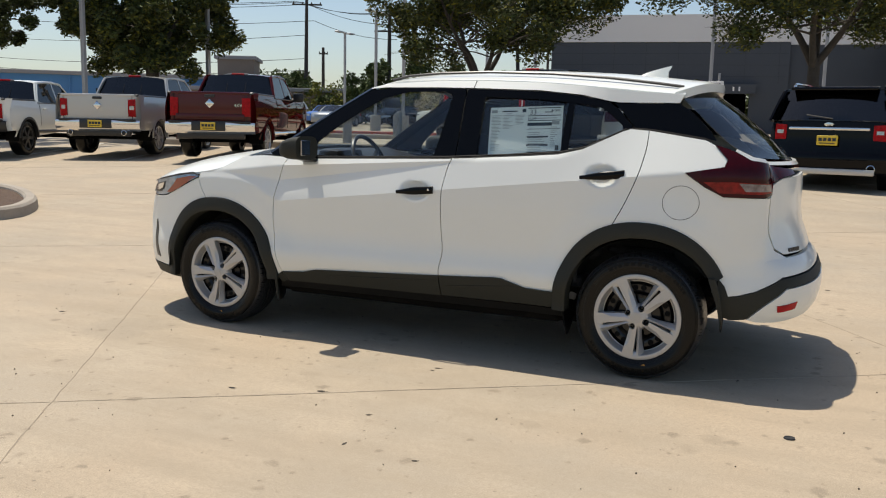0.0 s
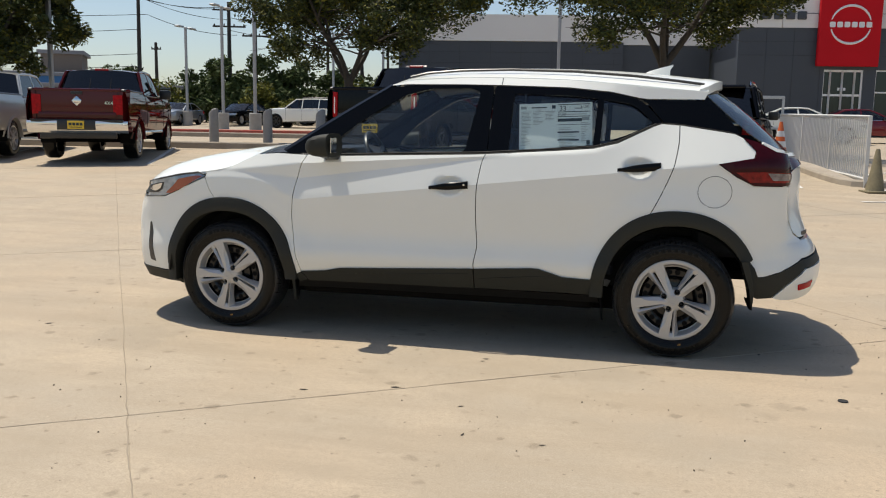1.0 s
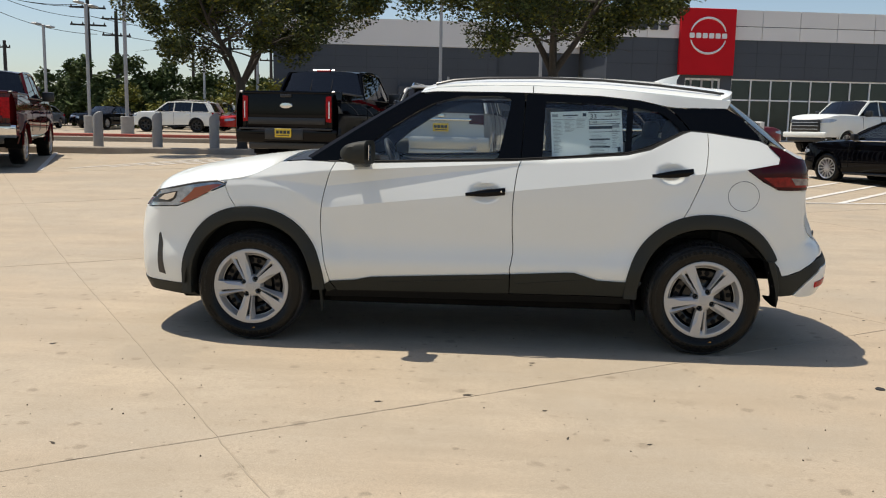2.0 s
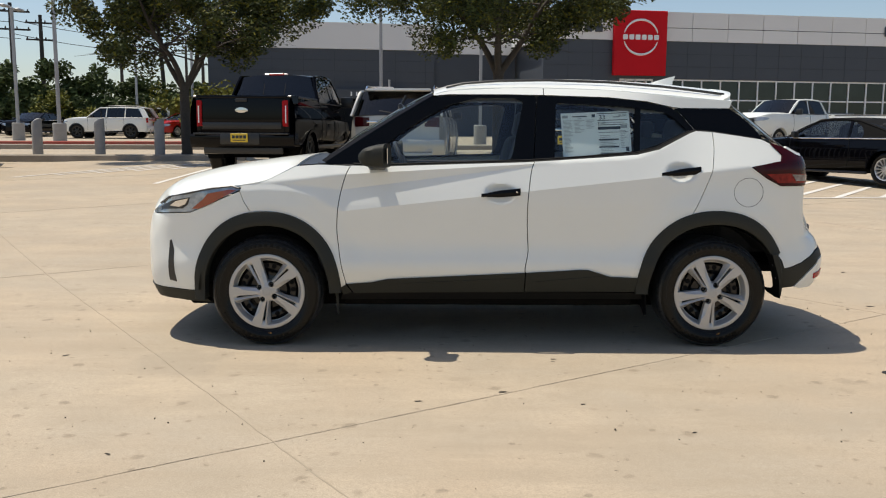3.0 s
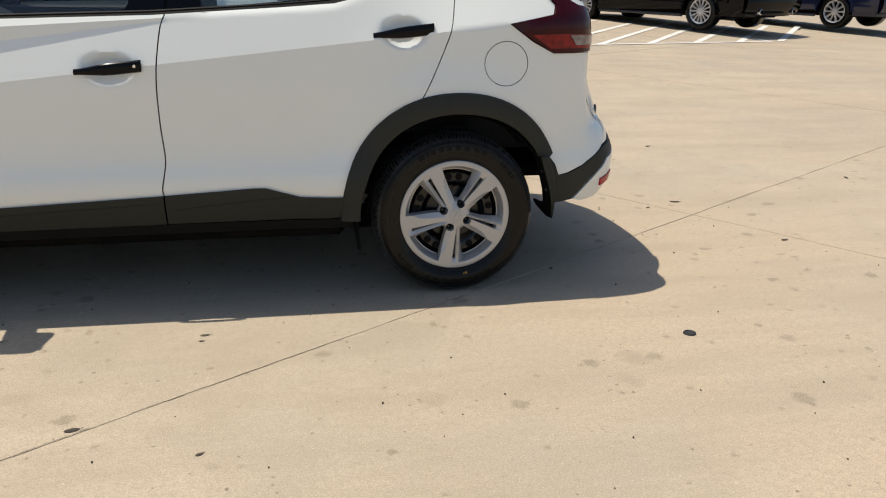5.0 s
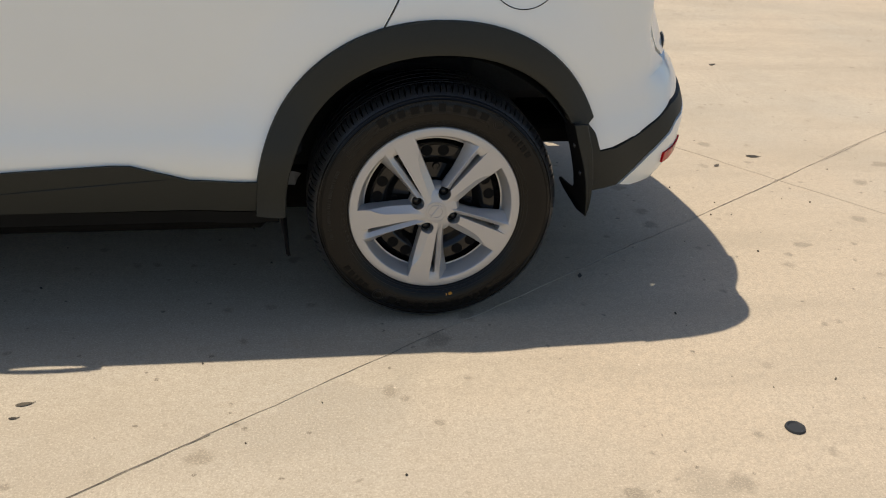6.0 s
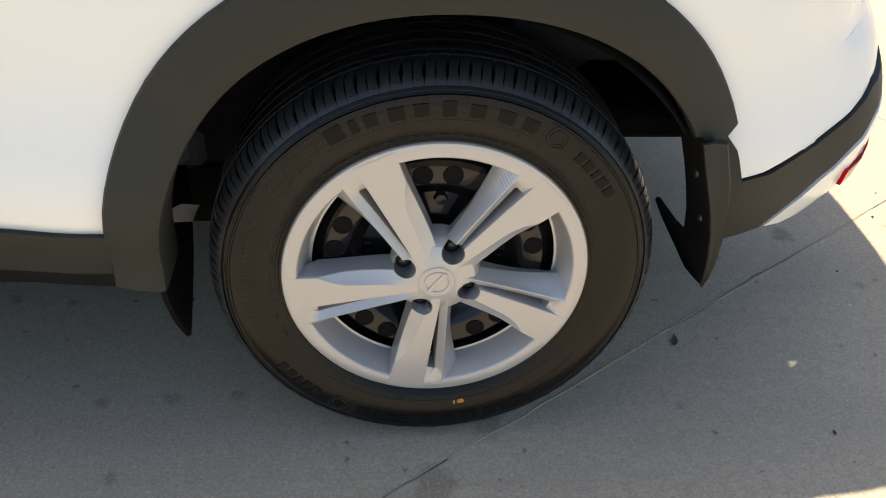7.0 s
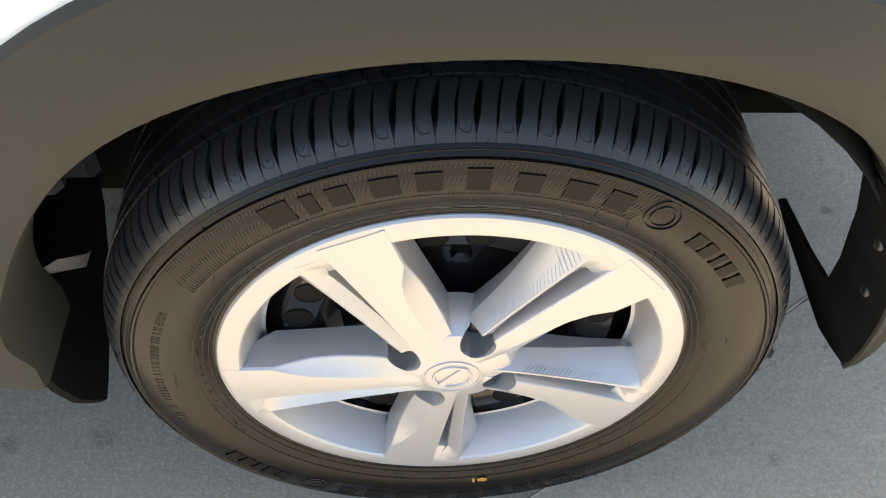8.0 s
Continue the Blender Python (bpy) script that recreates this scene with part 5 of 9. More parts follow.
def tread_mesh():
    """Shoulder lugs that wrap on to the wall, open grooves and fine cuts by turns, then ribs cut into blocks by bent grooves."""
    bm = bmesh.new()
    n = 136
    step = 360.0 / n
    lug = ((0.3040, 0.0100, 0.00, 0.0), (0.3085, 0.0062, 0.04, 0.0), (0.3130, 0.0012, 0.24, -0.05), (0.3170, -0.0045, 0.42, -0.12), (0.3205, -0.0110, 0.46, -0.22), (0.3230, -0.0185, 0.36, -0.40), (0.3246, -0.0260, 0.26, -0.65), (0.3255, -0.0340, 0.20, -0.90), (0.3195, -0.0354, 0.20, -0.90))
    for k in range(n):
        a = step * k
        for flip in (1, -1):
            rows = []
            for r, h, gap, lag in lug:
                hh = h if flip == 1 else -0.199 - h
                left, right = (gap, gap * 0.42) if k % 2 == 0 else (gap * 0.42, gap)
                a0, a1 = a + left + lag, a + step - right + lag
                deep = min(1, gap * 5)
                rows.append([polar(r - 0.0060 * deep, a0 - 0.07, hh - 0.003 * flip * deep), polar(r, a0 + 0.05, hh), polar(r, (a0 + a1) / 2, hh + 0.0002 * flip), polar(r, a1 - 0.05, hh), polar(r - 0.0060 * deep, a1 + 0.07, hh - 0.003 * flip * deep)])
            grid(bm, rows, flip < 0)
        # bent cut round the foot of every second lug, and a wear mark
        if k % 2 == 0:
            pts = [(0.3190, -0.0085, 0.62), (0.3150, -0.0022, 0.58), (0.3105, 0.0040, 0.62), (0.3092, 0.0056, 0.90), (0.3094, 0.0053, 1.7), (0.3112, 0.0034, 2.2), (0.3150, -0.0022, 2.35)]
            tube(bm, [polar(r + 0.0001, a + d, h + 0.0003) for r, h, d in pts], 0.00055, 4, False)
            tube(bm, [polar(0.3125, a + 1.35, 0.0019), polar(0.3135, a + 1.45, 0.0006)], 0.0009, 5)
    # ribs: h from, h to, slant of the cuts, bend
    m = 68
    step = 360.0 / m
    for k in range(m):
        a = step * k
        for h0, h1, slant, kink in ((-0.0378, -0.0490, 0.9, 0.3), (-0.0560, -0.0800, 2.4, 0.9), (-0.0875, -0.1115, -2.4, -0.9), (-0.1190, -0.1430, 2.0, 0.6), (-0.1500, -0.1612, 0.9, 0.3)):
            for half in range(2 if h0 - h1 < 0.015 else 1):
                wide = step / (2 if h0 - h1 < 0.015 else 1)
                r = 0.3262
                a0, a1 = a + half * wide + 0.13, a + (half + 1) * wide - 0.13
                hm = (h0 + h1) / 2
                top = [(a0, h0), ((a0 + a1) / 2, h0 + 0.0014), (a1, h0), (a1 + slant / 2 + kink, hm), (a1 + slant, h1), ((a0 + a1) / 2 + slant, h1 - 0.0014), (a0 + slant, h1), (a0 + slant / 2 + kink, hm)]
                t = [bm.verts.new(polar(r, d, h)) for d, h in top]
                l = [bm.verts.new(polar(r - 0.0075, d, h)) for d, h in top]
                bm.faces.new((t[0], t[1], t[2], t[3], t[7]))
                bm.faces.new((t[7], t[3], t[4], t[5], t[6]))
                for q in range(8):
                    bm.faces.new((t[q], l[q], l[(q + 1) % 8], t[(q + 1) % 8]))
    bmesh.ops.recalc_face_normals(bm, faces=bm.faces[:])
    return bm


def solid(bm, rows):
    """A closed block through rings of points."""
    vs = grid(bm, rows, wrap=True)
    bm.faces.new(vs[0][::-1])
    bm.faces.new(vs[-1])


def carve(bm, cutters):
    """Cuts closed blocks out of a closed block."""
    bmesh.ops.recalc_face_normals(bm, faces=bm.faces[:])
    me = bpy.data.meshes.new("blank")
    bm.to_mesh(me)
    bm.free()
    ob = new("blank", me)
    tools = []
    for cut in cutters:
        cm = bpy.data.meshes.new("cutter")
        cb = bmesh.new()
        cut(cb)
        bmesh.ops.recalc_face_normals(cb, faces=cb.faces[:])
        cb.to_mesh(cm)
        cb.free()
        tools.append(new("cutter", cm))
        mod = ob.modifiers.new("cut", "BOOLEAN")
        mod.operation, mod.solver, mod.object = "DIFFERENCE", "EXACT", tools[-1]
    bpy.context.view_layer.update()
    done = bpy.data.meshes.new_from_object(ob.evaluated_get(bpy.context.evaluated_depsgraph_get()))
    for o in (ob, *tools):
        old = o.data
        bpy.data.objects.remove(o)
        bpy.data.meshes.remove(old)
    return done


def spoke_top(u):
    return lerp_table(u, [(0.0, 0.0165), (0.03, 0.0160), (0.06, 0.0140), (0.10, 0.0120), (0.15, 0.0100), (0.20, 0.0088), (0.23, 0.0082)])


def cover_solids():
    """Silver cover: rim ring, five double spokes with a slot between, hub; all closed blocks."""
    out = []
    bm = bmesh.new()
    lathe(bm, [(0.2060, -0.030), (0.2200, -0.004), (0.2225, 0.0015), (0.2222, 0.0045), (0.2205, 0.0068), (0.2150, 0.0082), (0.2060, 0.0086), (0.2010, 0.0078), (0.1990, 0.0058), (0.1965, -0.001), (0.1900, -0.018), (0.1835, -0.036), (0.1800, -0.037)], 144, closed=True)
    out.append(bm)
    bm = bmesh.new()
    rings = lathe(bm, [(0.0285, 0.0168), (0.0300, 0.0160), (0.0345, 0.0150), (0.045, 0.0125), (0.056, 0.0075), (0.062, 0.000), (0.066, -0.014), (0.068, -0.034)], 72)
    bm.faces.new(rings[0])
    bm.faces.new(rings[-1][::-1])
    out.append(bm)
    for k in range(5):
        c = radians(115.0 - 72.0 * k)
        e, f = Vector((math.cos(c), math.sin(c), 0)), Vector((-math.sin(c), math.cos(c), 0))

        def at(u, v, h):
            return e * u + f * v + Vector((0, 0, h))
        # broad spoke, a flat face that a slanting crease narrows towards the hub
        bm, rows = bmesh.new(), []
        for u, va, vc, vb, drop in ((0.012, 0.0115, 0.002, -0.012, 0.003), (0.045, 0.0140, -0.001, -0.0205, 0.0075), (0.075, 0.0166, -0.004, -0.0228, 0.0105), (0.105, 0.0191, -0.0062, -0.0238, 0.0120), (0.130, 0.0213, -0.0085, -0.0243, 0.0110), (0.150, 0.0230, -0.0150, -0.0252, 0.0060), (0.1685, 0.0245, -0.0255, -0.0262, 0.0006), (0.190, 0.0263, -0.0275, -0.0280, 0.0005), (0.2155, 0.0285, -0.0298, -0.0303, 0.0005)):
            t = spoke_top(u)
            low = -0.034 if u < 0.19 else -0.02
            rows.append([at(u, va + 0.0012, low), at(u, va + 0.0008, t - 0.0012), at(u, va, t), at(u, (va + vc) / 2, t + 0.0004), at(u, vc, t), at(u, (vc * 0.5 + vb * 0.5), t - drop * 0.62), at(u, vb, t - drop - 0.0006), at(u, vb - 0.0008, t - drop - 0.0022), at(u, vb - 0.0016, low)])
        solid(bm, rows)
        out.append(bm)
        # slim spoke: plain face falling to the slot, ridge, ribbed flank falling to the opening
        bm, rows = bmesh.new(), []
        for u, vs, vr, vf, hs, hr, hf in ((0.030, 0.0150, 0.0235, 0.0300, 0.0110, 0.0145, 0.0020), (0.055, 0.0170, 0.0288, 0.0365, 0.0070, 0.0128, -0.0080), (0.085, 0.0235, 0.0345, 0.0430, 0.0035, 0.0112, -0.0130), (0.110, 0.0278, 0.0392, 0.0500, 0.0020, 0.0102, -0.0160), (0.135, 0.0322, 0.0440, 0.0595, 0.0010, 0.0096, -0.0190), (0.160, 0.0368, 0.0488, 0.0700, 0.0005, 0.0092, -0.0210), (0.176, 0.0395, 0.0518, 0.0772, 0.0010, 0.0090, -0.0215), (0.186, 0.0350, 0.0537, 0.0790, 0.0040, 0.0089, -0.0180), (0.197, 0.0300, 0.0557, 0.0700, 0.0084, 0.0088, -0.0050), (0.2035, 0.0290, 0.0565, 0.0580, 0.0086, 0.0087, 0.0060)):
            low = -0.036 if u < 0.18 else -0.03
            rows.append([at(u, vs - 0.0006, low), at(u, vs, hs - 0.001), at(u, vs + 0.0004, hs), at(u, (vs + vr) / 2, (hs + hr) / 2 - 0.0006), at(u, vr - 0.0008, hr), at(u, vr + 0.0008, hr - 0.0006), at(u, vr + (vf - vr) * 0.36, hr + (hf - hr) * 0.36 + 0.0012), at(u, vr + (vf - vr) * 0.7, hr + (hf - hr) * 0.7 + 0.001), at(u, vf, hf), at(u, vf + 0.001, hf - 0.003), at(u, vf - 0.004, low)])
        solid(bm, rows)
        out.append(bm)
        # closed end of the slot, sloping up to the rim
        bm, rows = bmesh.new(), []
        for u, va, vb, h in ((0.1750, 0.0240, 0.0420, -0.012), (0.1785, 0.0240, 0.0430, 0.0000), (0.1960, 0.0240, 0.0560, 0.0082), (0.2040, 0.0240, 0.0560, 0.0087)):
            rows.append([at(u, va, -0.03), at(u, va, h), at(u, vb, h), at(u, vb, -0.03)])
        solid(bm, rows)
        out.append(bm)
    return out


def hollow_cut(deg):
    """The blank of a nut hollow, a little oval towards the hub."""
    def cut(bm):
        rings = lathe(bm, [(0.0140, -0.012), (0.0150, -0.0100), (0.0160, 0.006), (0.0182, 0.030)], 28, Matrix.Translation(polar(0.0520, deg, 0.0)))
        bm.faces.new(rings[0])
        bm.faces.new(rings[-1])
    return cut


NUT_ANGLES = (66, 156, 246, 336)


def cover_mesh():
    bm = bmesh.new()
    for k, s in enumerate(cover_solids()):
        near = k == 1 or (k > 1 and (k - 2) % 3 < 2)
        if near:
            me = carve(s, [hollow_cut(d) for d in NUT_ANGLES])
        else:
            bmesh.ops.recalc_face_normals(s, faces=s.faces[:])
            me = bpy.data.meshes.new("blank")
            s.to_mesh(me)
            s.free()
        bm.from_mesh(me)
        bpy.data.meshes.remove(me)
    return bm


def rib_mesh():
    """Fine parallel ridges on the flanks of the slim spokes."""
    bm = bmesh.new()
    for k in range(5):
        c = radians(115.0 - 72.0 * k)
        e, f = Vector((math.cos(c), math.sin(c), 0)), Vector((-math.sin(c), math.cos(c), 0))
        for q in range(27):
            u = 0.062 + 0.122 * q / 26
            vr = lerp_table(u, [(0.055, 0.0288), (0.085, 0.0345), (0.11, 0.0392), (0.135, 0.0440), (0.16, 0.0488), (0.176, 0.0518), (0.186, 0.0537)])
            w = lerp_table(u, [(0.055, 0.0077), (0.085, 0.0085), (0.11, 0.0108), (0.135, 0.0155), (0.16, 0.0212), (0.176, 0.0254), (0.186, 0.0253)])
            hr = spoke_top(u) - 0.0004
            hf = lerp_table(u, [(0.055, -0.008), (0.085, -0.013), (0.11, -0.016), (0.135, -0.019), (0.16, -0.021), (0.176, -0.0215), (0.186, -0.018)])
            pts = []
            for s in (0.06, 0.36, 0.7, 0.95):
                us = u + 0.016 * (s - 0.06) * (1 if u < 0.165 else 0.4)
                pts.append(e * us + f * (vr + w * s) + Vector((0, 0, hr + (hf - hr) * s + (0.0012 if 0.2 < s < 0.9 else 0.0005))))
            tube(bm, pts, [0.0005, 0.0012, 0.0012, 0.0006], 4)
    return bm


def build_wheel(m, steps_down=False):
    """One wheel at the pose m: tyre with tread and wall marks, steel disc, cover, nuts."""
    tyre = part("tyre", tyre_mesh(), RUBBER, None, "black road tyre with raised wall marks", 25)
    tread = part("tread", tread_mesh(), TREAD, None, "black block tread", 25)
    # wall marks: raised lettering drawn as plain bars, a shield, fine lines
    letters = []
    for a, w, r, hgt in ((120.6, 5.0, 0.2775, 0.021), (115.0, 2.2, 0.2765, 0.019), (110.2, 3.6, 0.2765, 0.018), (103.2, 4.4, 0.2760, 0.018), (96.6, 4.0, 0.2760, 0.018), (89.2, 3.6, 0.2765, 0.021), (81.6, 4.0, 0.2755, 0.018), (73.6, 4.6, 0.2755, 0.018), (66.6, 4.2, 0.2755, 0.018), (48.6, 2.6, 0.2735, 0.016), (45.0, 2.6, 0.2735, 0.016), (41.4, 1.4, 0.2735, 0.016), (38.0, 2.6, 0.2735, 0.016), (34.0, 2.6, 0.2735, 0.016)):
        for turn in (0, 180):
            bm = bmesh.new()
            arc_bar(bm, r, a + turn - w / 2, a + turn + w / 2, hgt, wall_h, 0.0015, 5)
            letters.append(part("letter_bar", bm, LETTER, tyre))
    bm = bmesh.new()
    for a0, a1 in ((147, 62), (327, 242)):
        for r in (0.2610, 0.2915):
            tube(bm, [polar(r, a0 + (a1 - a0) * q / 40, wall_h(r) + 0.0002) for q in range(41)], 0.0005, 4)
        for q in range(120):
            a = a0 + (a1 - a0) * (q + 0.5) / 120
            tube(bm, [polar(0.2620, a, wall_h(0.2620) + 0.0001), polar(0.276, a - 1.2, wall_h(0.276) + 0.0001), polar(0.2905, a - 2.4, wall_h(0.2905) + 0.0001)], 0.0007, 3, False)
    for a0 in (58.0, 238.0):
        pts = [polar(0.2765 + 0.0145 * math.sin(t), a0 + 3.1 * math.cos(t), wall_h(0.2765 + 0.0145 * math.sin(t)) + 0.0006) for t in (math.tau * q / 24 for q in range(25))]
        tube(bm, pts, 0.0009, 5)
        pts = [polar(0.2765 + 0.010 * math.sin(t), a0 + 2.1 * math.cos(t), wall_h(0.2765 + 0.010 * math.sin(t)) + 0.0006) for t in (math.tau * q / 16 for q in range(17))]
        tube(bm, pts, 0.0008, 5)
    rng = random.Random(3)
    for q in range(64):
        a = 155 + 40 * q / 64
        if rng.random() < 0.8:
            arc_bar(bm, 0.2735, a, a + 0.38, 0.0075, wall_h, 0.0005, 1)
    for q in range(90):
        a = 360 * q / 90 + rng.uniform(-1, 1)
        if 60 < a < 120 or 150 < a < 200 or 255 < a < 330:
            arc_bar(bm, 0.2365, a, a + rng.uniform(0.6, 1.6), 0.0022, wall_h, 0.0004, 1)
    for r in (0.2285, 0.2335, 0.2420, 0.2995):
        tube(bm, [polar(r, 3 * q, wall_h(r) + 0.0001) for q in range(121)], 0.0006, 4)
    lines = tagged(part("wall_pattern", bm, HATCH, tyre, "fine raised wall lines", 25), kind="stuff")
    # thin rubber hairs left by the mould
    bm = bmesh.new()
    for q in range(46):
        a, r = rng.uniform(0, 360), rng.choice((0.238, 0.238, 0.258, 0.297, 0.305))
        h = wall_h(r)
        p = polar(r, a, h)
        out = Vector((rng.uniform(-1, 1), rng.uniform(-1, 1), 1.1)).normalized()
        tube(bm, [p, p + out * rng.uniform(0.004, 0.009)], 0.00035, 3)
    hairs = tagged(part("mould_hair", bm, RUBBER, tyre, "thin rubber hairs left by the mould"), kind="stuff")
    bm = bmesh.new()
    lathe(bm, [(0.0001, 0.0006), (0.0055, 0.0005), (0.0060, 0.0)], 18, Matrix.Translation(polar(0.2475, 281.4, wall_h(0.2475) + 0.0003)))
    dot = part("paint_dot", bm, DOT_YELLOW, tyre, "yellow paint dot on the wall")
    bm = bmesh.new()
    arc_bar(bm, 0.2475, 278.6, 279.3, 0.006, wall_h, 0.0005, 1)
    tick = part("paint_tick", bm, DOT_YELLOW, tyre)
    cover = part("wheel_cover", cover_mesh(), COVER, None, "silver plastic five double-spoke wheel cover", 24)
    ribs = tagged(part("spoke_ribbing", rib_mesh(), COVER, cover, "fine ribs on the spoke flanks"), kind="stuff")
    # round badge on the hub, drawn as a plain ring and bar
    bm = bmesh.new()
    lathe(bm, [(0.0001, 0.0172), (0.0255, 0.0170), (0.0270, 0.0160), (0.0275, 0.0150)], 60)
    tube(bm, [polar(0.0262, q * 6, 0.0172) for q in range(61)], 0.0010, 6, False)
    tube(bm, [polar(0.0175, q * 10, 0.0173) for q in range(37)], 0.0018, 6, False)
    box(bm, (0.041, 0.0070, 0.0030), pose(0, 0, 0.0178, 0, 0, 52), 0.0008)
    badge = part("hub_badge", bm, COVER, cover, "moulded round hub badge")
    nuts = []
    for a in NUT_ANGLES:
        bm = bmesh.new()
        lathe(bm, [(0.0001, -0.0090), (0.0110, -0.0092), (0.0122, -0.0098)], 24, Matrix.Translation(polar(0.0520, a, 0.0)))
        nuts.append(part("nut_hollow", bm, SEAL, cover, "dark wheel nut hollow"))
        bm = bmesh.new()
        lathe(bm, [(0.0001, -0.0050), (0.0040, -0.0052), (0.0075, -0.0070), (0.0080, -0.0092)], 6, Matrix.Translation(polar(0.0520, a, 0.0)))
        nuts.append(part("wheel_nut", bm, STEEL, cover, "black wheel nut"))
    # black steel disc; paired flat black discs stand for the dark of round holes
    bm = bmesh.new()
    lathe(bm, [(0.010, -0.050), (0.055, -0.048), (0.085, -0.058), (0.108, -0.058), (0.120, -0.050), (0.129, -0.040), (0.136, -0.0368), (0.162, -0.0362), (0.169, -0.042), (0.180, -0.060), (0.188, -0.062), (0.194, -0.052), (0.200, -0.040), (0.204, -0.012)], 96)
    bmesh.ops.recalc_face_normals(bm, faces=bm.faces[:])
    disc = part("steel_disc", bm, STEEL, None, "gloss black steel wheel disc")
    holes = []
    for a in (82, 98.5, 154, 170.5, 226, 242.5, 298, 314.5, 10, 26.5):
        bm = bmesh.new()
        mm = Matrix.Translation(polar(0.1490, a, -0.0362))
        lathe(bm, [(0.0142, -0.003), (0.0146, 0.0008), (0.0136, 0.0016), (0.0128, 0.0008)], 22, mm)
        lathe(bm, [(0.0001, 0.0006), (0.0132, 0.0006)], 22, mm)
        holes.append(part("disc_hole", bm, FLAP, disc, "flat black disc with a lip, painted as the dark of a hole"))
    for a in NUT_ANGLES:
        bm = bmesh.new()
        lathe(bm, [(0.0001, 0.008), (0.009, 0.0075), (0.011, 0.0)], 6, Matrix.Translation(polar(0.098, a + 20, -0.058)))
        holes.append(part("disc_rivet", bm, STEEL, disc))
    wheel = thing("wheel", "tyre on a black steel wheel with silver cover", "")
    for o in (tyre, tread, cover, disc):
        o.parent = wheel
    wheel.matrix_basis = m
    return wheel


WHEEL = build_wheel(pose(1.31, -0.846, 0.3245, 90, 0, 0))
if "category" in WHEEL:
    del WHEEL["category"]
WHEEL.parent = CAR
for _hub, _y, _turn, _spin in (("front", -0.846, 0, -7), ("front", 0.846, 180, 20), ("rear", 0.846, 180, 50)):
    _w = copy_thing(WHEEL, pose(HUBS[_hub][0], _y, 0.3245, 90, 0, _turn) @ pose(0, 0, 0, 0, 0, _spin))
bm = bmesh.new()
for _x in (-1.31, 1.31):
    tube(bm, [(_x, -0.72, 0.32), (_x, 0.72, 0.32)], 0.035, 10)
    tube(bm, [(_x, -0.78, 0.32), (_x, -0.76, 0.32)], 0.13, 24)
    tube(bm, [(_x, 0.76, 0.32), (_x, 0.78, 0.32)], 0.13, 24)
part("axle", bm, DARK, CAR, "dark axle and brake discs")

# ---- parked vehicles ----
def simple_wheel(radius, width, spokes, rim, dark=False):
    """A road wheel: local z points outwards. Returns an empty with tyre, rim and spokes."""
    w = new("wheel")
    w.empty_display_size = 0.1
    bm = bmesh.new()
    r0 = radius * 0.68
    lathe(bm, [(r0 * 0.96, -width), (r0, -width * 0.98), (radius * 0.93, -width), (radius, -width * 0.86), (radius, -width * 0.14), (radius * 0.94, 0.0), (radius * 0.84, 0.012), (r0, 0.0), (r0 * 0.96, -0.02)], 40)
    bmesh.ops.recalc_face_normals(bm, faces=bm.faces[:])
    part("tyre", bm, RUBBER, w)
    bm = bmesh.new()
    lathe(bm, [(r0 * 0.99, -0.002), (r0 * 0.97, 0.004), (r0 * 0.90, -0.004), (r0 * 0.86, -0.05), (r0 * 0.84, -width * 0.7)], 40)
    part("rim", bm, rim, w)
    bm = bmesh.new()
    lathe(bm, [(0.001, -0.09), (r0 * 0.5, -0.09), (r0 * 0.86, -0.10)], 24)
    part("brake_disc", bm, SEAL, w)
    bm = bmesh.new()
    lathe(bm, [(0.001, 0.002), (r0 * 0.16, 0.0), (r0 * 0.20, -0.02), (r0 * 0.22, -0.05)], 20)
    part("hub_cap", bm, rim, w)
    for k in range(spokes):
        a = 360.0 * k / spokes
        bm = bmesh.new()
        h = 2.2 * math.pi * r0 / spokes * 0.13
        vs = []
        for r, f, z in ((r0 * 0.15, 0.75, -0.004), (r0 * 0.55, 0.8, -0.014), (r0 * 0.92, 1.1, -0.006)):
            for s in (-1, 1):
                p = Vector((r, s * h * f, z))
                vs.append(pose(0, 0, 0, 0, 0, a) @ p)
        top = [bm.verts.new(v) for v in vs]
        low = [bm.verts.new(v - Vector((0, 0, 0.03))) for v in vs]
        for i in (0, 2):
            bm.faces.new((top[i], top[i + 2], top[i + 3], top[i + 1]))
            bm.faces.new((top[i], low[i], low[i + 2], top[i + 2]))
            bm.faces.new((top[i + 1], top[i + 3], low[i + 3], low[i + 1]))
        bmesh.ops.recalc_face_normals(bm, faces=bm.faces[:])
        part("spoke", bm, rim, w)
    return w


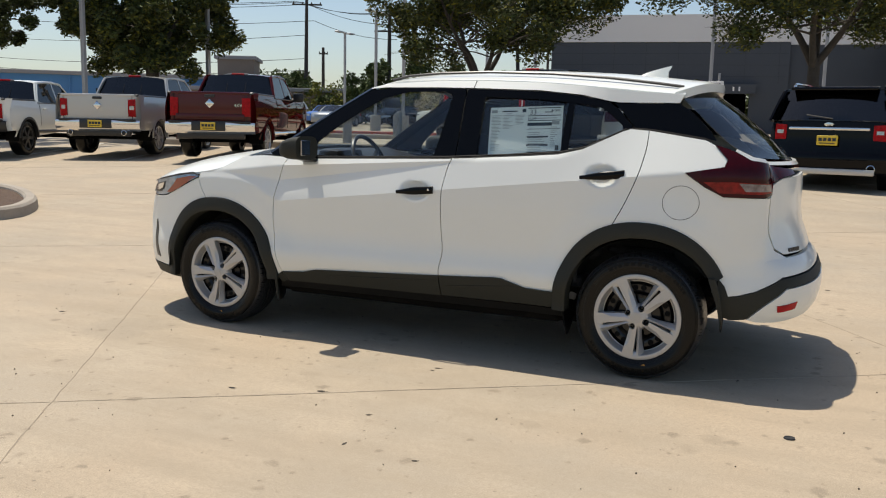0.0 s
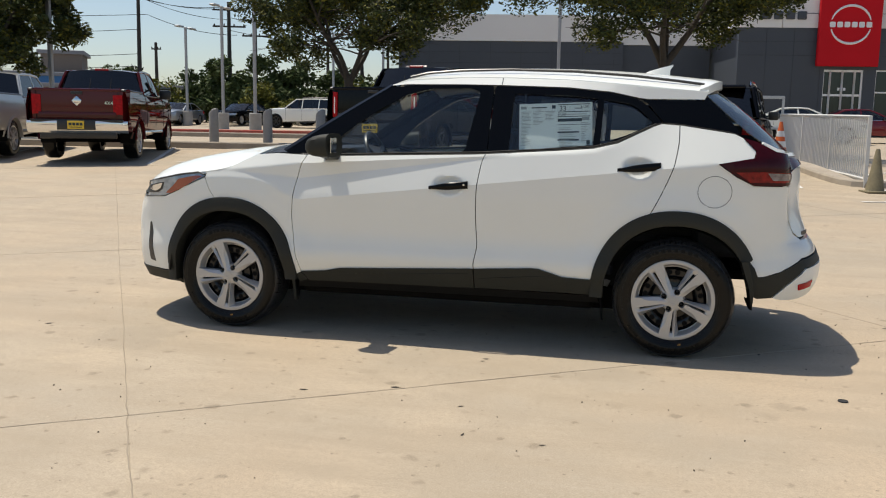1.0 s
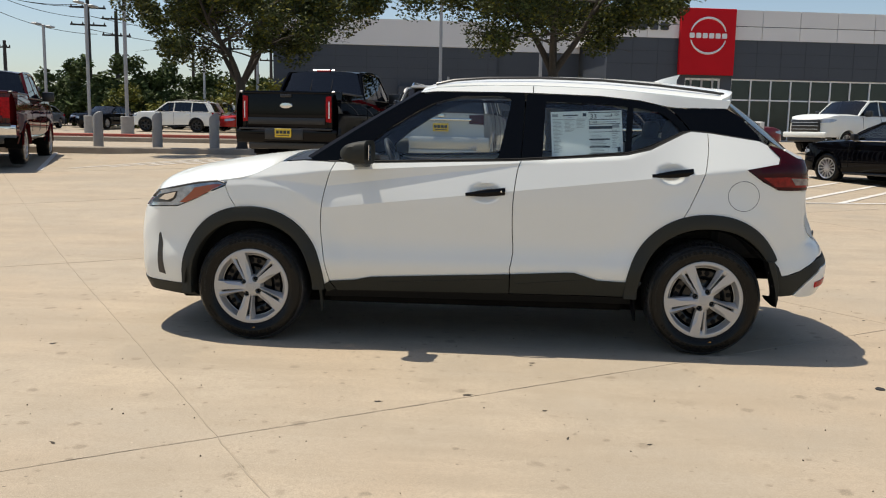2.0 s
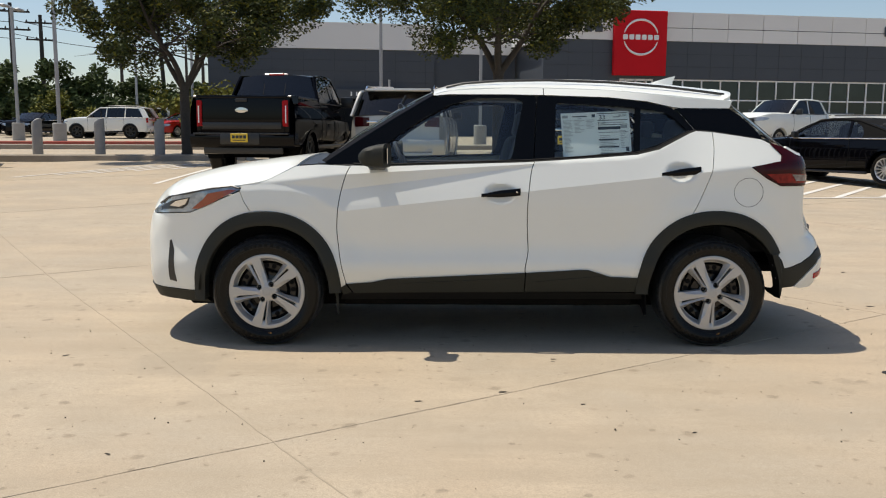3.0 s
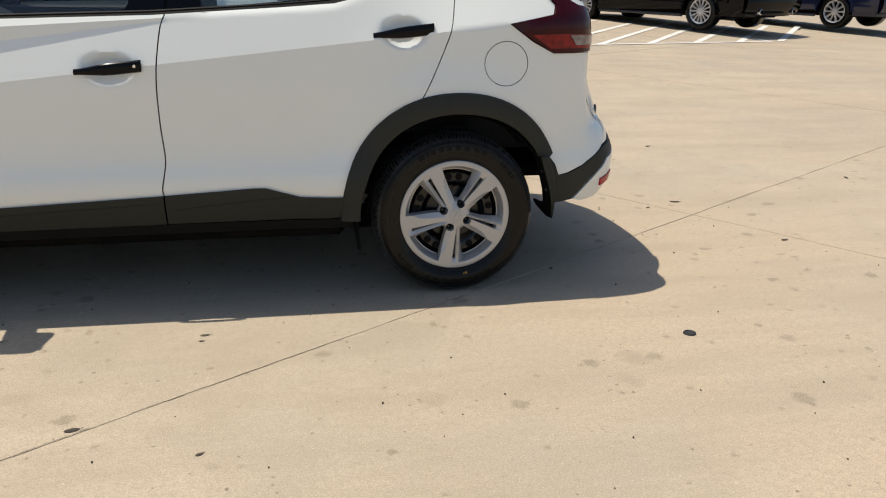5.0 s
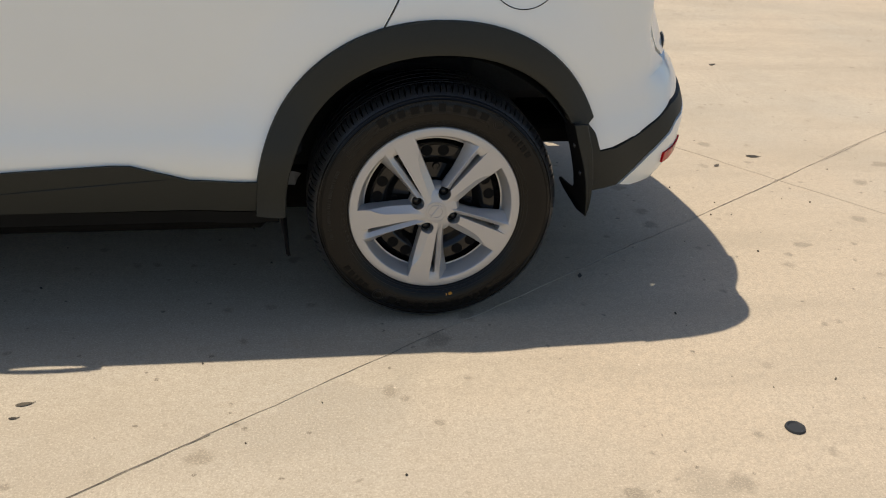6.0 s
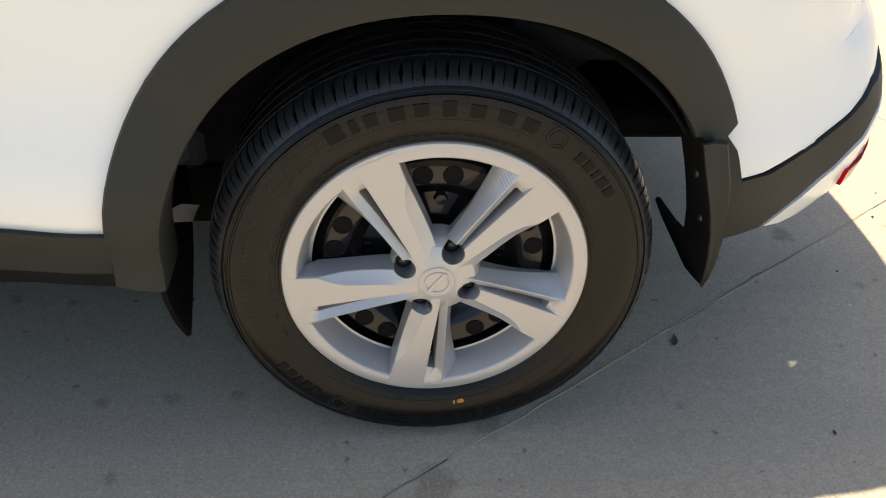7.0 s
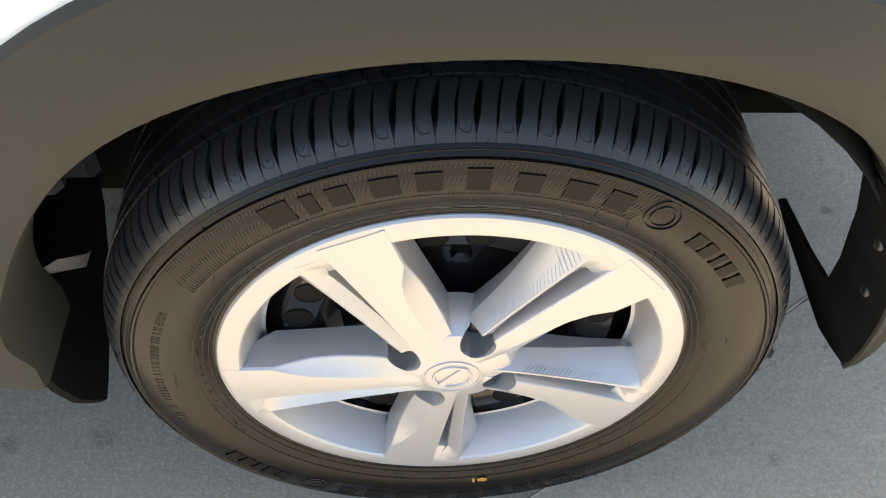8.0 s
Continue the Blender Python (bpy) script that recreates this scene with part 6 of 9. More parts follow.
def make_skin(x0, x1, half, rf, rr, side, front, rear):
    """A body skin that runs round the plan from nose to tail, as a function of u and height."""
    plan = spline([(x0, 0), (x0 + rf * 0.04, half * 0.40), (x0 + rf * 0.22, half * 0.70), (x0 + rf * 0.62, half * 0.92), (x0 + rf * 1.5, half * 0.985), (x0 + rf * 2.6, half), (x1 - rr * 2.6, half), (x1 - rr * 1.5, half * 0.99),
                   (x1 - rr * 0.62, half * 0.955), (x1 - rr * 0.22, half * 0.82), (x1 - rr * 0.05, half * 0.5), (x1, 0)], 6)
    run = [0.0]
    for a, b in zip(plan, plan[1:]):
        run.append(run[-1] + (b - a).length)
    mid = float(np.interp(0.0, [p.x for p in plan], run))
    us, xs, ys = [r - mid for r in run], [p.x for p in plan], [p.y for p in plan]

    def skin(u, z, inset=0.0, sgn=-1):
        x, y = float(np.interp(u, us, xs)), float(np.interp(u, us, ys))
        dx = float(np.interp(u + 0.03, us, xs) - np.interp(u - 0.03, us, xs))
        dy = float(np.interp(u + 0.03, us, ys) - np.interp(u - 0.03, us, ys))
        n = Vector((-dy, dx)).normalized()
        if u <= us[0] + 0.04:
            n = Vector((-1, 0))
        if u >= us[-1] - 0.04:
            n = Vector((1, 0))
        w = smooth01(abs(n.x), 0.3, 0.9)
        d = lerp_table(z, side) * (1 - w) + lerp_table(z, rear if n.x > 0 else front) * w + inset
        return Vector((x - n.x * d, sgn * max(y - n.y * d, 0.0), z))

    def u_of(x):
        return float(np.interp(x, xs, us))

    return skin, u_of, us[0], us[-1]


def auto(name, label, m, body, spec, group="", wheel_rim=None):
    """A whole vehicle from a table of sizes; nose towards local -x, standing on z = 0."""
    g = spec.get
    car = thing(name, label, g("category", "car"), group, at=m)
    x0, x1, half = g("nose"), g("tail"), g("half")
    sill, belt, roof_z = g("sill"), g("belt"), g("roof")
    hood_z, deck_z = g("hood"), g("deck")
    hf, hr, R = g("hub_f"), g("hub_r"), g("wheel_r")
    side = [(sill - 0.1, 0.10), (sill, 0.05), (sill + 0.12, 0.012), (sill + 0.3, 0.0), (belt - 0.30, 0.0), (belt - 0.12, 0.015), (belt, 0.05), (belt + 0.3, 0.15)]
    front = [(sill - 0.1, 0.06), (sill + 0.1, 0.0), (hood_z - 0.25, 0.01), (hood_z - 0.1, 0.06), (hood_z, 0.16)]
    skin, u_of, uf, ur = make_skin(x0, x1, half, g("rf", 0.5), g("rr", 0.25), side, front, g("rear_table", [(sill, 0.05), (sill + 0.15, 0.0), (deck_z, 0.04)]))
    cab0, rf0, rr0, cab1 = g("cab0"), g("roof0"), g("roof1"), g("cab1")

    def top(x):
        if x < cab0:
            return lerp_table(x, [(x0, hood_z - 0.22), (x0 + 0.15, hood_z - 0.12), (x0 + 0.5, hood_z - 0.05), (cab0, belt)])
        return lerp_table(x, [(cab0, belt), (cab1 - 0.1, belt + g("belt_rise", 0.03)), (cab1 + 0.05, deck_z), (x1, deck_z)])

    for sgn in (-1, 1):
        def sk(u, z, d=0.0, sgn=sgn):
            return skin(u, z, d, sgn)
        low = [(uf, sill), (u_of(hf - R * 1.16), sill)]
        for hx in (hf, hr):
            low += [(u_of(hx - R * 1.14 * math.cos(a)), R + R * 1.14 * math.sin(a)) for a in (math.pi * (0.02 + 0.96 * k / 10) for k in range(11))]
            low.append((u_of(hx + R * 1.16), sill))
        low.append((ur, sill))
        xs = [x1, x1 - 0.06] + [x1 - 0.2 - (x1 - x0 - 0.4) * k / 24 for k in range(25)] + [x0 + 0.12, x0 + 0.04]
        tops = [(ur, top(x1))] + [(u_of(x), top(x)) for x in xs[1:]] + [(uf, top(x0))]
        panel("body_side", low + tops, sk, body, car, 0.22, 0.03, cell_b=0.12)
        # arch trims, sill, doors, handles
        for hx in (hf, hr):
            bm = bmesh.new()
            rows = []
            for k in range(17):
                a = math.pi * (0.0 + 1.0 * k / 16)
                row = []
                for f, d in ((1.22, 0.0), (1.22, -0.014), (1.10, -0.018), (1.09, 0.02), (1.09, 0.25)):
                    x, z = hx - R * f * math.cos(a), R + R * f * math.sin(a)
                    p = skin(u_of(x), max(z, sill + 0.15), d, sgn)
                    row.append(Vector((x, p.y, z)))
                rows.append(row)
            grid(bm, rows)
            bmesh.ops.recalc_face_normals(bm, faces=bm.faces[:])
            part("wheel_arch", bm, g("arch_mat", body), car)
        for xd in g("doors"):
            bm = bmesh.new()
            tube(bm, [sk(u_of(xd + 0.02 * math.sin(3 * f)), sill + 0.1 + (top(xd) - sill - 0.12) * f, -0.001) for f in (k / 8 for k in range(9))], 0.006, 4)
            part("door_gap", bm, SEAL, car)
        for xd in g("handles"):
            bm = bmesh.new()
            p = sk(u_of(xd), belt - 0.13, -0.022)
            box(bm, (0.20, 0.03, 0.035), Matrix.Translation(p), 0.010, 2)
            part("door_handle", bm, g("handle_mat", body), car)
        bm = bmesh.new()
        tube(bm, [sk(u_of(hf + R * 1.25 + (hr - hf - R * 2.5) * k / 6), sill - 0.02, 0.02) for k in range(7)], 0.045 if g("steps") else 0.03, 8)
        part("side_step" if g("steps") else "sill", bm, CHROME if g("steps") == "chrome" else SATIN_BLACK, car)
        # cabin side: glass sheet with pillars over it
        lean = g("lean", 0.30)

        def cab(x, z, d=0.0, sgn=sgn, lean=lean):
            y = half * 0.945 - lean * (z - belt) - 0.06 * smooth01(-x, -rf0, -cab0 + 0.2) - d
            return Vector((x, sgn * y, z))
        glass_m = g("glass", GLASS_DARK)
        zr = roof_z - 0.07
        top_line = [(rf0 + 0.04, zr - 0.02), ((rf0 * 2 + rr0) / 3, zr + 0.01), ((rf0 + rr0 * 2) / 3, zr), (rr0 - 0.03, zr - 0.03)]
        if not g("open_side"):
            panel("side_glass", [(cab0 + 0.05, belt + 0.01), (cab1 - 0.08, belt + 0.03)] + top_line[::-1], cab, glass_m, car, 0.3, 0.01, "dark side glass", cell_b=0.2)
        if g("quarter"):
            q = g("quarter")
            panel("canvas_quarter", flat2(spline([(q, belt + 0.02, 0), (q + 0.03, belt + 0.12, 0), (q - 0.10, zr - 0.10, 0), (q - 0.32, zr + 0.005, 0)], 4)) + [(rr0, zr - 0.015), (cab1 + 0.02, belt + 0.04)], cab, SOFT_TOP, car, 0.15, 0.02, "black canvas rear quarter", proud=0.012)
        pil = [((cab0 - 0.02, belt), (rf0, zr - 0.01), 0.035), ((cab1, belt + 0.02), (rr0, zr - 0.02), g("rear_pillar", 0.05))]
        for xb, xt in g("pillars"):
            pil.append(((xb, belt), (xt, zr), 0.03))
        for (xa, za), (xb, zb), w in pil:
            bm = bmesh.new()
            rows = []
            for k in range(7):
                f = k / 6
                x, z = xa + (xb - xa) * f, za + (zb - za) * f + 0.03 * math.sin(math.pi * f)
                rows.append([cab(x - w, z, 0.03), cab(x - w, z, -0.008), cab(x + w, z, -0.008), cab(x + w, z, 0.03)])
            grid(bm, rows)
            bmesh.ops.recalc_face_normals(bm, faces=bm.faces[:])
            part("pillar", bm, g("pillar_mat", body), car)
        bm = bmesh.new()
        pts = [cab(x, z + 0.015, 0.004) for x, z in top_line]
        tube(bm, [cab(cab0, belt, 0.01), cab(rf0 - 0.03, zr - 0.04, 0.01)] + pts + [cab(cab1, belt + 0.03, 0.01)], 0.032, 6)
        part("roof_edge", bm, g("roof_mat", body), car)
        bm = bmesh.new()
        tube(bm, [cab(cab0 + (cab1 - cab0) * k / 10, belt + 0.012, -0.012) for k in range(11)], 0.013, 6)
        part("belt_moulding", bm, g("belt_mat", SATIN_BLACK), car)
        # mirror
        bm = bmesh.new()
        big = g("mirror", 0.10)
        c = cab(cab0 + 0.32, belt + 0.09, -0.05 - big)
        box(bm, (0.10, big * 2, big * 1.7), Matrix.Translation(c), 0.03, 2)
        box(bm, (0.06, 0.16, 0.05), Matrix.Translation(cab(cab0 + 0.30, belt + 0.04, -0.05)), 0.015)
        part("door_mirror", bm, g("mirror_mat", SATIN_BLACK), car)
        # lamps
        zl0, zl1, wl = g("tail_lamp")
        panel("tail_light", [(ur - half * 0.86 - wl * 0.2 if g("tail_wide") is None else u_of(x1 - g("tail_wide")), zl0), (ur - half * 0.80 + wl, zl0 + 0.01), (ur - half * 0.80 + wl, zl1 - 0.01), (ur - half * 0.86 - wl * 0.2 if g("tail_wide") is None else u_of(x1 - g("tail_wide") * 0.8), zl1)], sk, g("lamp_mat", LENS_RED), car, 0.1, 0.03, "red tail light", proud=0.015)
        if g("lamp_white"):
            panel("reversing_light", [(ur - half * 0.84, zl0 + (zl1 - zl0) * 0.40), (ur - half * 0.80 + wl * 0.6, zl0 + (zl1 - zl0) * 0.40), (ur - half * 0.80 + wl * 0.6, zl0 + (zl1 - zl0) * 0.62), (ur - half * 0.84, zl0 + (zl1 - zl0) * 0.62)], sk, LENS_CLEAR, car, 0.1, 0.01, "clear reversing light", proud=0.022)
        if g("lamp_stripe"):
            panel("lamp_stripe", [(ur - half * 0.835, zl0 + 0.07), (ur - half * 0.815, zl0 + 0.07), (ur - half * 0.815, zl1 - 0.10), (ur - half * 0.835, zl1 - 0.10)], sk, SIGN_WHITE, car, 0.2, 0.01, "white light strip", proud=0.022)
        zh = hood_z - 0.22
        panel("headlight", [(uf + half * 0.45, zh - 0.11), (uf + half * 0.92, zh - 0.08), (u_of(x0 + 0.45), zh - 0.02), (u_of(x0 + 0.45), zh + 0.03), (uf + half * 0.85, zh + 0.06), (uf + half * 0.45, zh + 0.03)], sk, LENS_CLEAR, car, 0.1, 0.02, "clear headlight", proud=0.012)
        for hx in (hf, hr):
            w = copy_thing(spec["wheel"], pose(hx, sgn * (half - 0.045), R, 90 if sgn < 0 else -90, 0, 0))
            w.parent = car
            bm = bmesh.new()
            rows = []
            for k in range(13):
                a = math.pi * (1.1 * k / 12 - 0.05)
                rows.append([Vector((hx - R * 1.12 * math.cos(a), sgn * y, R + R * 1.12 * math.sin(a))) for y in (half - 0.04, half - 0.35)] + [Vector((hx - 0.05 * math.cos(a), sgn * (half - 0.36), R + 0.05 * math.sin(a)))])
            grid(bm, rows)
            part("wheel_housing", bm, DARK, car)
    # hood, roof, screens
    edge = [skin(u_of(x), top(x)) for x in (x0 + 0.06, x0 + 0.2, x0 + 0.5, (x0 + cab0) / 2, cab0)]
    mid = [Vector((x, 0, top(x) + dz)) for x, dz in ((x0 + 0.0, 0.02), (x0 + 0.12, 0.06), (x0 + 0.45, 0.07), ((x0 + cab0) / 2, 0.075), (cab0 - 0.12, 0.08))]
    loft("hood", edge, mid, body, car, 3.0, 4, 12)
    wr = half * 0.945 - g("lean", 0.30) * (roof_z - 0.07 - belt) - 0.01
    roof_e = [Vector((x, -wr + 0.02 * k, z)) for k, (x, z) in enumerate(((rf0, roof_z - 0.075), ((rf0 * 2 + rr0) / 3, roof_z - 0.045), ((rf0 + rr0 * 2) / 3, roof_z - 0.05), (rr0, roof_z - 0.085)))]
    roof_c = [Vector((x, 0, z)) for x, z in ((rf0 - 0.05, roof_z - 0.03), ((rf0 * 2 + rr0) / 3, roof_z), ((rf0 + rr0 * 2) / 3, roof_z - 0.005), (rr0 + 0.04, roof_z - 0.04))]
    loft("roof", roof_e, roof_c, g("roof_mat", body), car, 3.0, 5, 12)
    loft("windscreen", [Vector((cab0, -half * 0.93, belt)), roof_e[0]], [Vector((cab0 - 0.15, 0, belt + 0.06)), roof_c[0]], g("glass", GLASS_DARK), car, 2.4, 6, 12, "windscreen", 0.01)
    loft("rear_window", [roof_e[-1], Vector((cab1, -half * 0.90, belt + 0.02))], [roof_c[-1], Vector((cab1 + 0.06, 0, belt + 0.04))], g("rear_glass", GLASS_DARK), car, 2.6, 6, 12, "dark rear window", 0.01)
    bm = bmesh.new()
    box(bm, (x1 - x0 - 0.6, half * 1.3, 0.18), pose((x0 + x1) / 2, 0, sill + 0.05), 0.05)
    tube(bm, [(hf, -half + 0.15, R), (hf, half - 0.15, R)], 0.06, 8)
    tube(bm, [(hr, -half + 0.15, R), (hr, half - 0.15, R)], 0.06, 8)
    part("underbody", bm, DARK, car)
    bm = bmesh.new()
    box(bm, (cab1 - cab0 - 0.2, half * 1.7, 0.06), pose((cab0 + cab1) / 2, 0, sill + 0.15), 0.02)
    for xs_ in g("seats"):
        for y in (-half * 0.42, half * 0.42):
            box(bm, (0.14, half * 0.55, belt - sill + 0.22), pose(xs_, y, (belt + sill) / 2 + 0.18, 0, 10, 0), 0.05)
            box(bm, (0.09, half * 0.28, 0.17), pose(xs_ + 0.06, y, belt + 0.24, 0, 10, 0), 0.04)
    box(bm, (0.4, half * 1.7, 0.3), pose(cab0 + 0.25, 0, belt - 0.14), 0.05)
    part("cabin_lining", bm, SEAT, car)
    # rear bumper, plate
    zb = g("bumper_z")
    bm = bmesh.new()
    rows = []
    for k in range(17):
        s = -1 + k / 8
        x = x1 + g("bumper_out", 0.05) - 0.10 * abs(s) ** 3
        y = s * half * 0.985
        hgt = g("bumper_h", 0.20)
        rows.append([Vector((x - 0.12, y, zb + hgt / 2)), Vector((x, y, zb + hgt / 2)), Vector((x + 0.025, y, zb + hgt * 0.38)), Vector((x + 0.03, y, zb + hgt * 0.12)), Vector((x + 0.012, y, zb - hgt * 0.18)), Vector((x - 0.02, y, zb - hgt * 0.40)), Vector((x - 0.05, y, zb - hgt / 2)), Vector((x - 0.14, y, zb - hgt / 2))])
    grid(bm, rows)
    bmesh.ops.recalc_face_normals(bm, faces=bm.faces[:])
    part("rear_bumper", bm, g("bumper_mat", body), car, g("bumper_label", ""))
    px, pz = x1 + g("plate_x", 0.06), g("plate_z")
    bm = bmesh.new()
    box(bm, (0.012, 0.32, 0.16), pose(px, 0, pz), 0.003)
    pl = part("dealer_plate", bm, PLATE_YELLOW, car, "yellow dealer plate with dark lettering bar")
    for y, w, z, h, mt in ((-0.105, 0.055, 0.015, 0.055, INK), (-0.035, 0.055, 0.015, 0.055, INK), (0.035, 0.055, 0.015, 0.055, INK), (0.105, 0.055, 0.015, 0.055, INK), (0, 0.24, -0.045, 0.015, INK)):
        bm = bmesh.new()
        box(bm, (0.004, w, h), pose(px + 0.008, y, pz + z), 0.001)
        part("plate_bar", bm, mt, pl)
    return car, skin, u_of, uf, ur


W_TRUCK = simple_wheel(0.405, 0.27, 8, ALLOY)
W_TRUCK_DARK = simple_wheel(0.415, 0.28, 6, SATIN_BLACK)
W_SUV = simple_wheel(0.37, 0.25, 10, ALLOY)
W_CAR = simple_wheel(0.335, 0.23, 10, ALLOY)
W_CONV = simple_wheel(0.335, 0.23, 14, ALLOY)


def finish_pickup(car, body, s, skin, u_of, ur, logo, gate_label, chrome=True, badge=None, lamp_box=False):
    """Bed, tailgate lines, handle, badge and third lamp of a pickup."""
    x1, half, deck, cab1 = s["tail"], s["half"], s["deck"], s["cab1"]
    bm = bmesh.new()
    box(bm, (x1 - cab1 - 0.15, half * 1.75, 0.05), pose((x1 + cab1) / 2, 0, deck - 0.45), 0.02)
    for y in (-1, 1):
        box(bm, (x1 - cab1 - 0.1, 0.09, 0.05), pose((x1 + cab1) / 2 + 0.02, y * (half - 0.10), deck - 0.015), 0.02)
        box(bm, (x1 - cab1 - 0.2, 0.03, 0.5), pose((x1 + cab1) / 2, y * (half - 0.14), deck - 0.25), 0.01)
    box(bm, (0.05, half * 1.8, 0.9), pose(cab1 + 0.08, 0, deck - 0.45), 0.01)
    part("bed", bm, SATIN_BLACK, car, "black bed liner and rail caps")
    bm = bmesh.new()
    box(bm, (0.09, half * 1.72, 0.06), pose(x1 - 0.05, 0, deck - 0.02), 0.025, 2)
    gate = part("tailgate_top", bm, body, car)
    for y in (-half * 0.80, half * 0.80):
        bm = bmesh.new()
        tube(bm, [(skin(ur - half * 0.8, z).x + 0.004, y, z) for z in (s["bumper_z"] + 0.15, deck - 0.3, deck)], 0.007, 4)
        part("tailgate_gap", bm, SEAL, car)
    if s.get("gate_step"):
        bm = bmesh.new()
        box(bm, (0.02, half * 1.5, 0.12), pose(x1 - 0.005, 0, s["gate_step"]), 0.008, 2)
        part("tailgate_trim", bm, s.get("gate_trim", SATIN_BLACK), car)
    bm = bmesh.new()
    box(bm, (0.03, 0.22, 0.06), pose(x1 + 0.0, 0, deck - 0.08), 0.012, 2)
    part("tailgate_handle", bm, SATIN_BLACK, car, "black tailgate handle")
    bm = bmesh.new()
    if logo == "oval":
        lathe(bm, [(0.001, 0.012), (0.9, 0.010), (1.0, 0.0)], 28, pose(x1 + 0.004, 0, s["logo_z"], 0, 90, 0) @ Matrix.Diagonal((0.055, 0.125, 1, 1)))
    else:
        box(bm, (0.02, 0.15, 0.15), pose(x1 + 0.006, 0, s["logo_z"], 45, 0, 0), 0.02, 2)
    part("badge", bm, CHROME, car, "chrome tailgate badge")
    if badge:
        text_mesh("badge_text", badge, 0.10, CHROME, pose(x1 + 0.012, half * 0.62, deck - 0.28, 90, 0, 90), car, 0.004)
    bm = bmesh.new()
    box(bm, (0.04, 0.30, 0.055), pose(s["roof1"] + 0.03, 0, s["roof"] - 0.035), 0.012)
    lamp = part("high_brake_light", bm, LENS_RED, car, "red and clear high brake light")
    for y in (-0.2, 0.2):
        bm = bmesh.new()
        box(bm, (0.04, 0.09, 0.05), pose(s["roof1"] + 0.03, y, s["roof"] - 0.037), 0.012)
        part("cargo_light", bm, LENS_SMOKE, car)
    bm = bmesh.new()
    w0 = Vector((s["roof1"] + 0.02, 0, s["roof"] - 0.10))
    w1 = Vector((s["cab1"] + 0.03, 0, s["belt"] + 0.08))
    for y in (-0.22, 0.22):
        tube(bm, [w0 + Vector((0.03, y, 0)), w1 + Vector((0.03, y, 0))], 0.006, 4)
    part("sliding_window_bar", bm, SEAL, car)
    if s.get("exhaust"):
        for y in s["exhaust"]:
            bm = bmesh.new()
            lathe(bm, [(0.055, -0.15), (0.06, 0.0), (0.05, 0.004), (0.048, -0.1)], 16, pose(x1 + 0.05, y, s["bumper_z"] - 0.16, 0, 90, 0))
            part("exhaust_tip", bm, CHROME, car, "chrome exhaust tip")
    bm = bmesh.new()
    box(bm, (0.10, half * 1.80, 0.035), pose(x1 + 0.045, 0, s["bumper_z"] + s["bumper_h"] / 2 + 0.012), 0.012, 2)
    part("bumper_step_pad", bm, SATIN_BLACK, car, "black step pad on the bumper")
    bm = bmesh.new()
    box(bm, (0.03, 0.74, s["bumper_h"] * 0.80), pose(x1 + s.get("bumper_out", 0.05) + 0.020, 0, s["bumper_z"] + 0.035), 0.012, 2)
    part("plate_recess", bm, SATIN_BLACK, car, "black recess round the plate")
    bm = bmesh.new()
    box(bm, (0.12, half * 1.5, 0.16), pose(x1 - 0.06, 0, s["bumper_z"] - s["bumper_h"] / 2 - 0.04), 0.03, 2)
    part("rear_valance", bm, SATIN_BLACK, car, "black valance below the bumper")
    for y in (-0.55, -0.05, 0.42):
        bm = bmesh.new()
        box(bm, (0.30, 0.22, 0.16), pose(x1 - 0.55, y, s["sill"] - 0.02), 0.05)
        part("chassis_part", bm, DARK, car)


TRUCK = dict(category="pickup truck", nose=-3.02, tail=2.92, half=0.995, sill=0.58, belt=1.36, roof=1.97, hood=1.40, deck=1.44, hub_f=-1.93, hub_r=1.72, wheel_r=0.405, rf=0.55, rr=0.14,
             cab0=-1.28, roof0=-0.62, roof1=0.72, cab1=0.98, doors=(-1.15, -0.12, 0.92), handles=(-0.32, 0.72), seats=(-0.25, 0.55), pillars=((-0.14, -0.10),), tail_lamp=(0.93, 1.33, 0.10), lamp_white=True,
             bumper_z=0.68, bumper_h=0.24, bumper_out=0.10, bumper_mat=CHROME, bumper_label="chrome rear bumper", plate_z=0.72, plate_x=0.16, mirror=0.13, steps="black", wheel=W_TRUCK, logo_z=1.20,
             rear_table=[(0.45, 0.06), (0.8, 0.01), (1.1, 0.0), (1.40, 0.01), (1.5, 0.02)])


def at_ground(x, y, rz):
    return pose(x, y, ground_z(x, y), 0, 0, rz)


# maroon crew cab, rear towards the open lot
_s = dict(TRUCK, steps="chrome", exhaust=(), gate_step=0.92, gate_trim=MAROON, lamp_white=False)
_car, _sk, _u, _uf, _ur = auto("pickup_truck", "dark red crew-cab pickup with chrome bumper, parked tail out", at_ground(-11.11, 12.67, -69), MAROON, _s, "parked pickups")
finish_pickup(_car, MAROON, _s, _sk, _u, _ur, "square", "", badge="4X4")
# silver crew cab
_s = dict(TRUCK, roof=1.92, deck=1.38, exhaust=(-0.62, 0.62), belt=1.31, hood=1.32, logo_z=1.13, tail_lamp=(0.88, 1.28, 0.09))
_car, _sk, _u, _uf, _ur = auto("pickup_truck", "silver crew-cab pickup with chrome bumper, parked tail out", at_ground(-14.11, 12.47, -69), SILVER, _s, "parked pickups")
finish_pickup(_car, SILVER, _s, _sk, _u, _ur, "square", "")
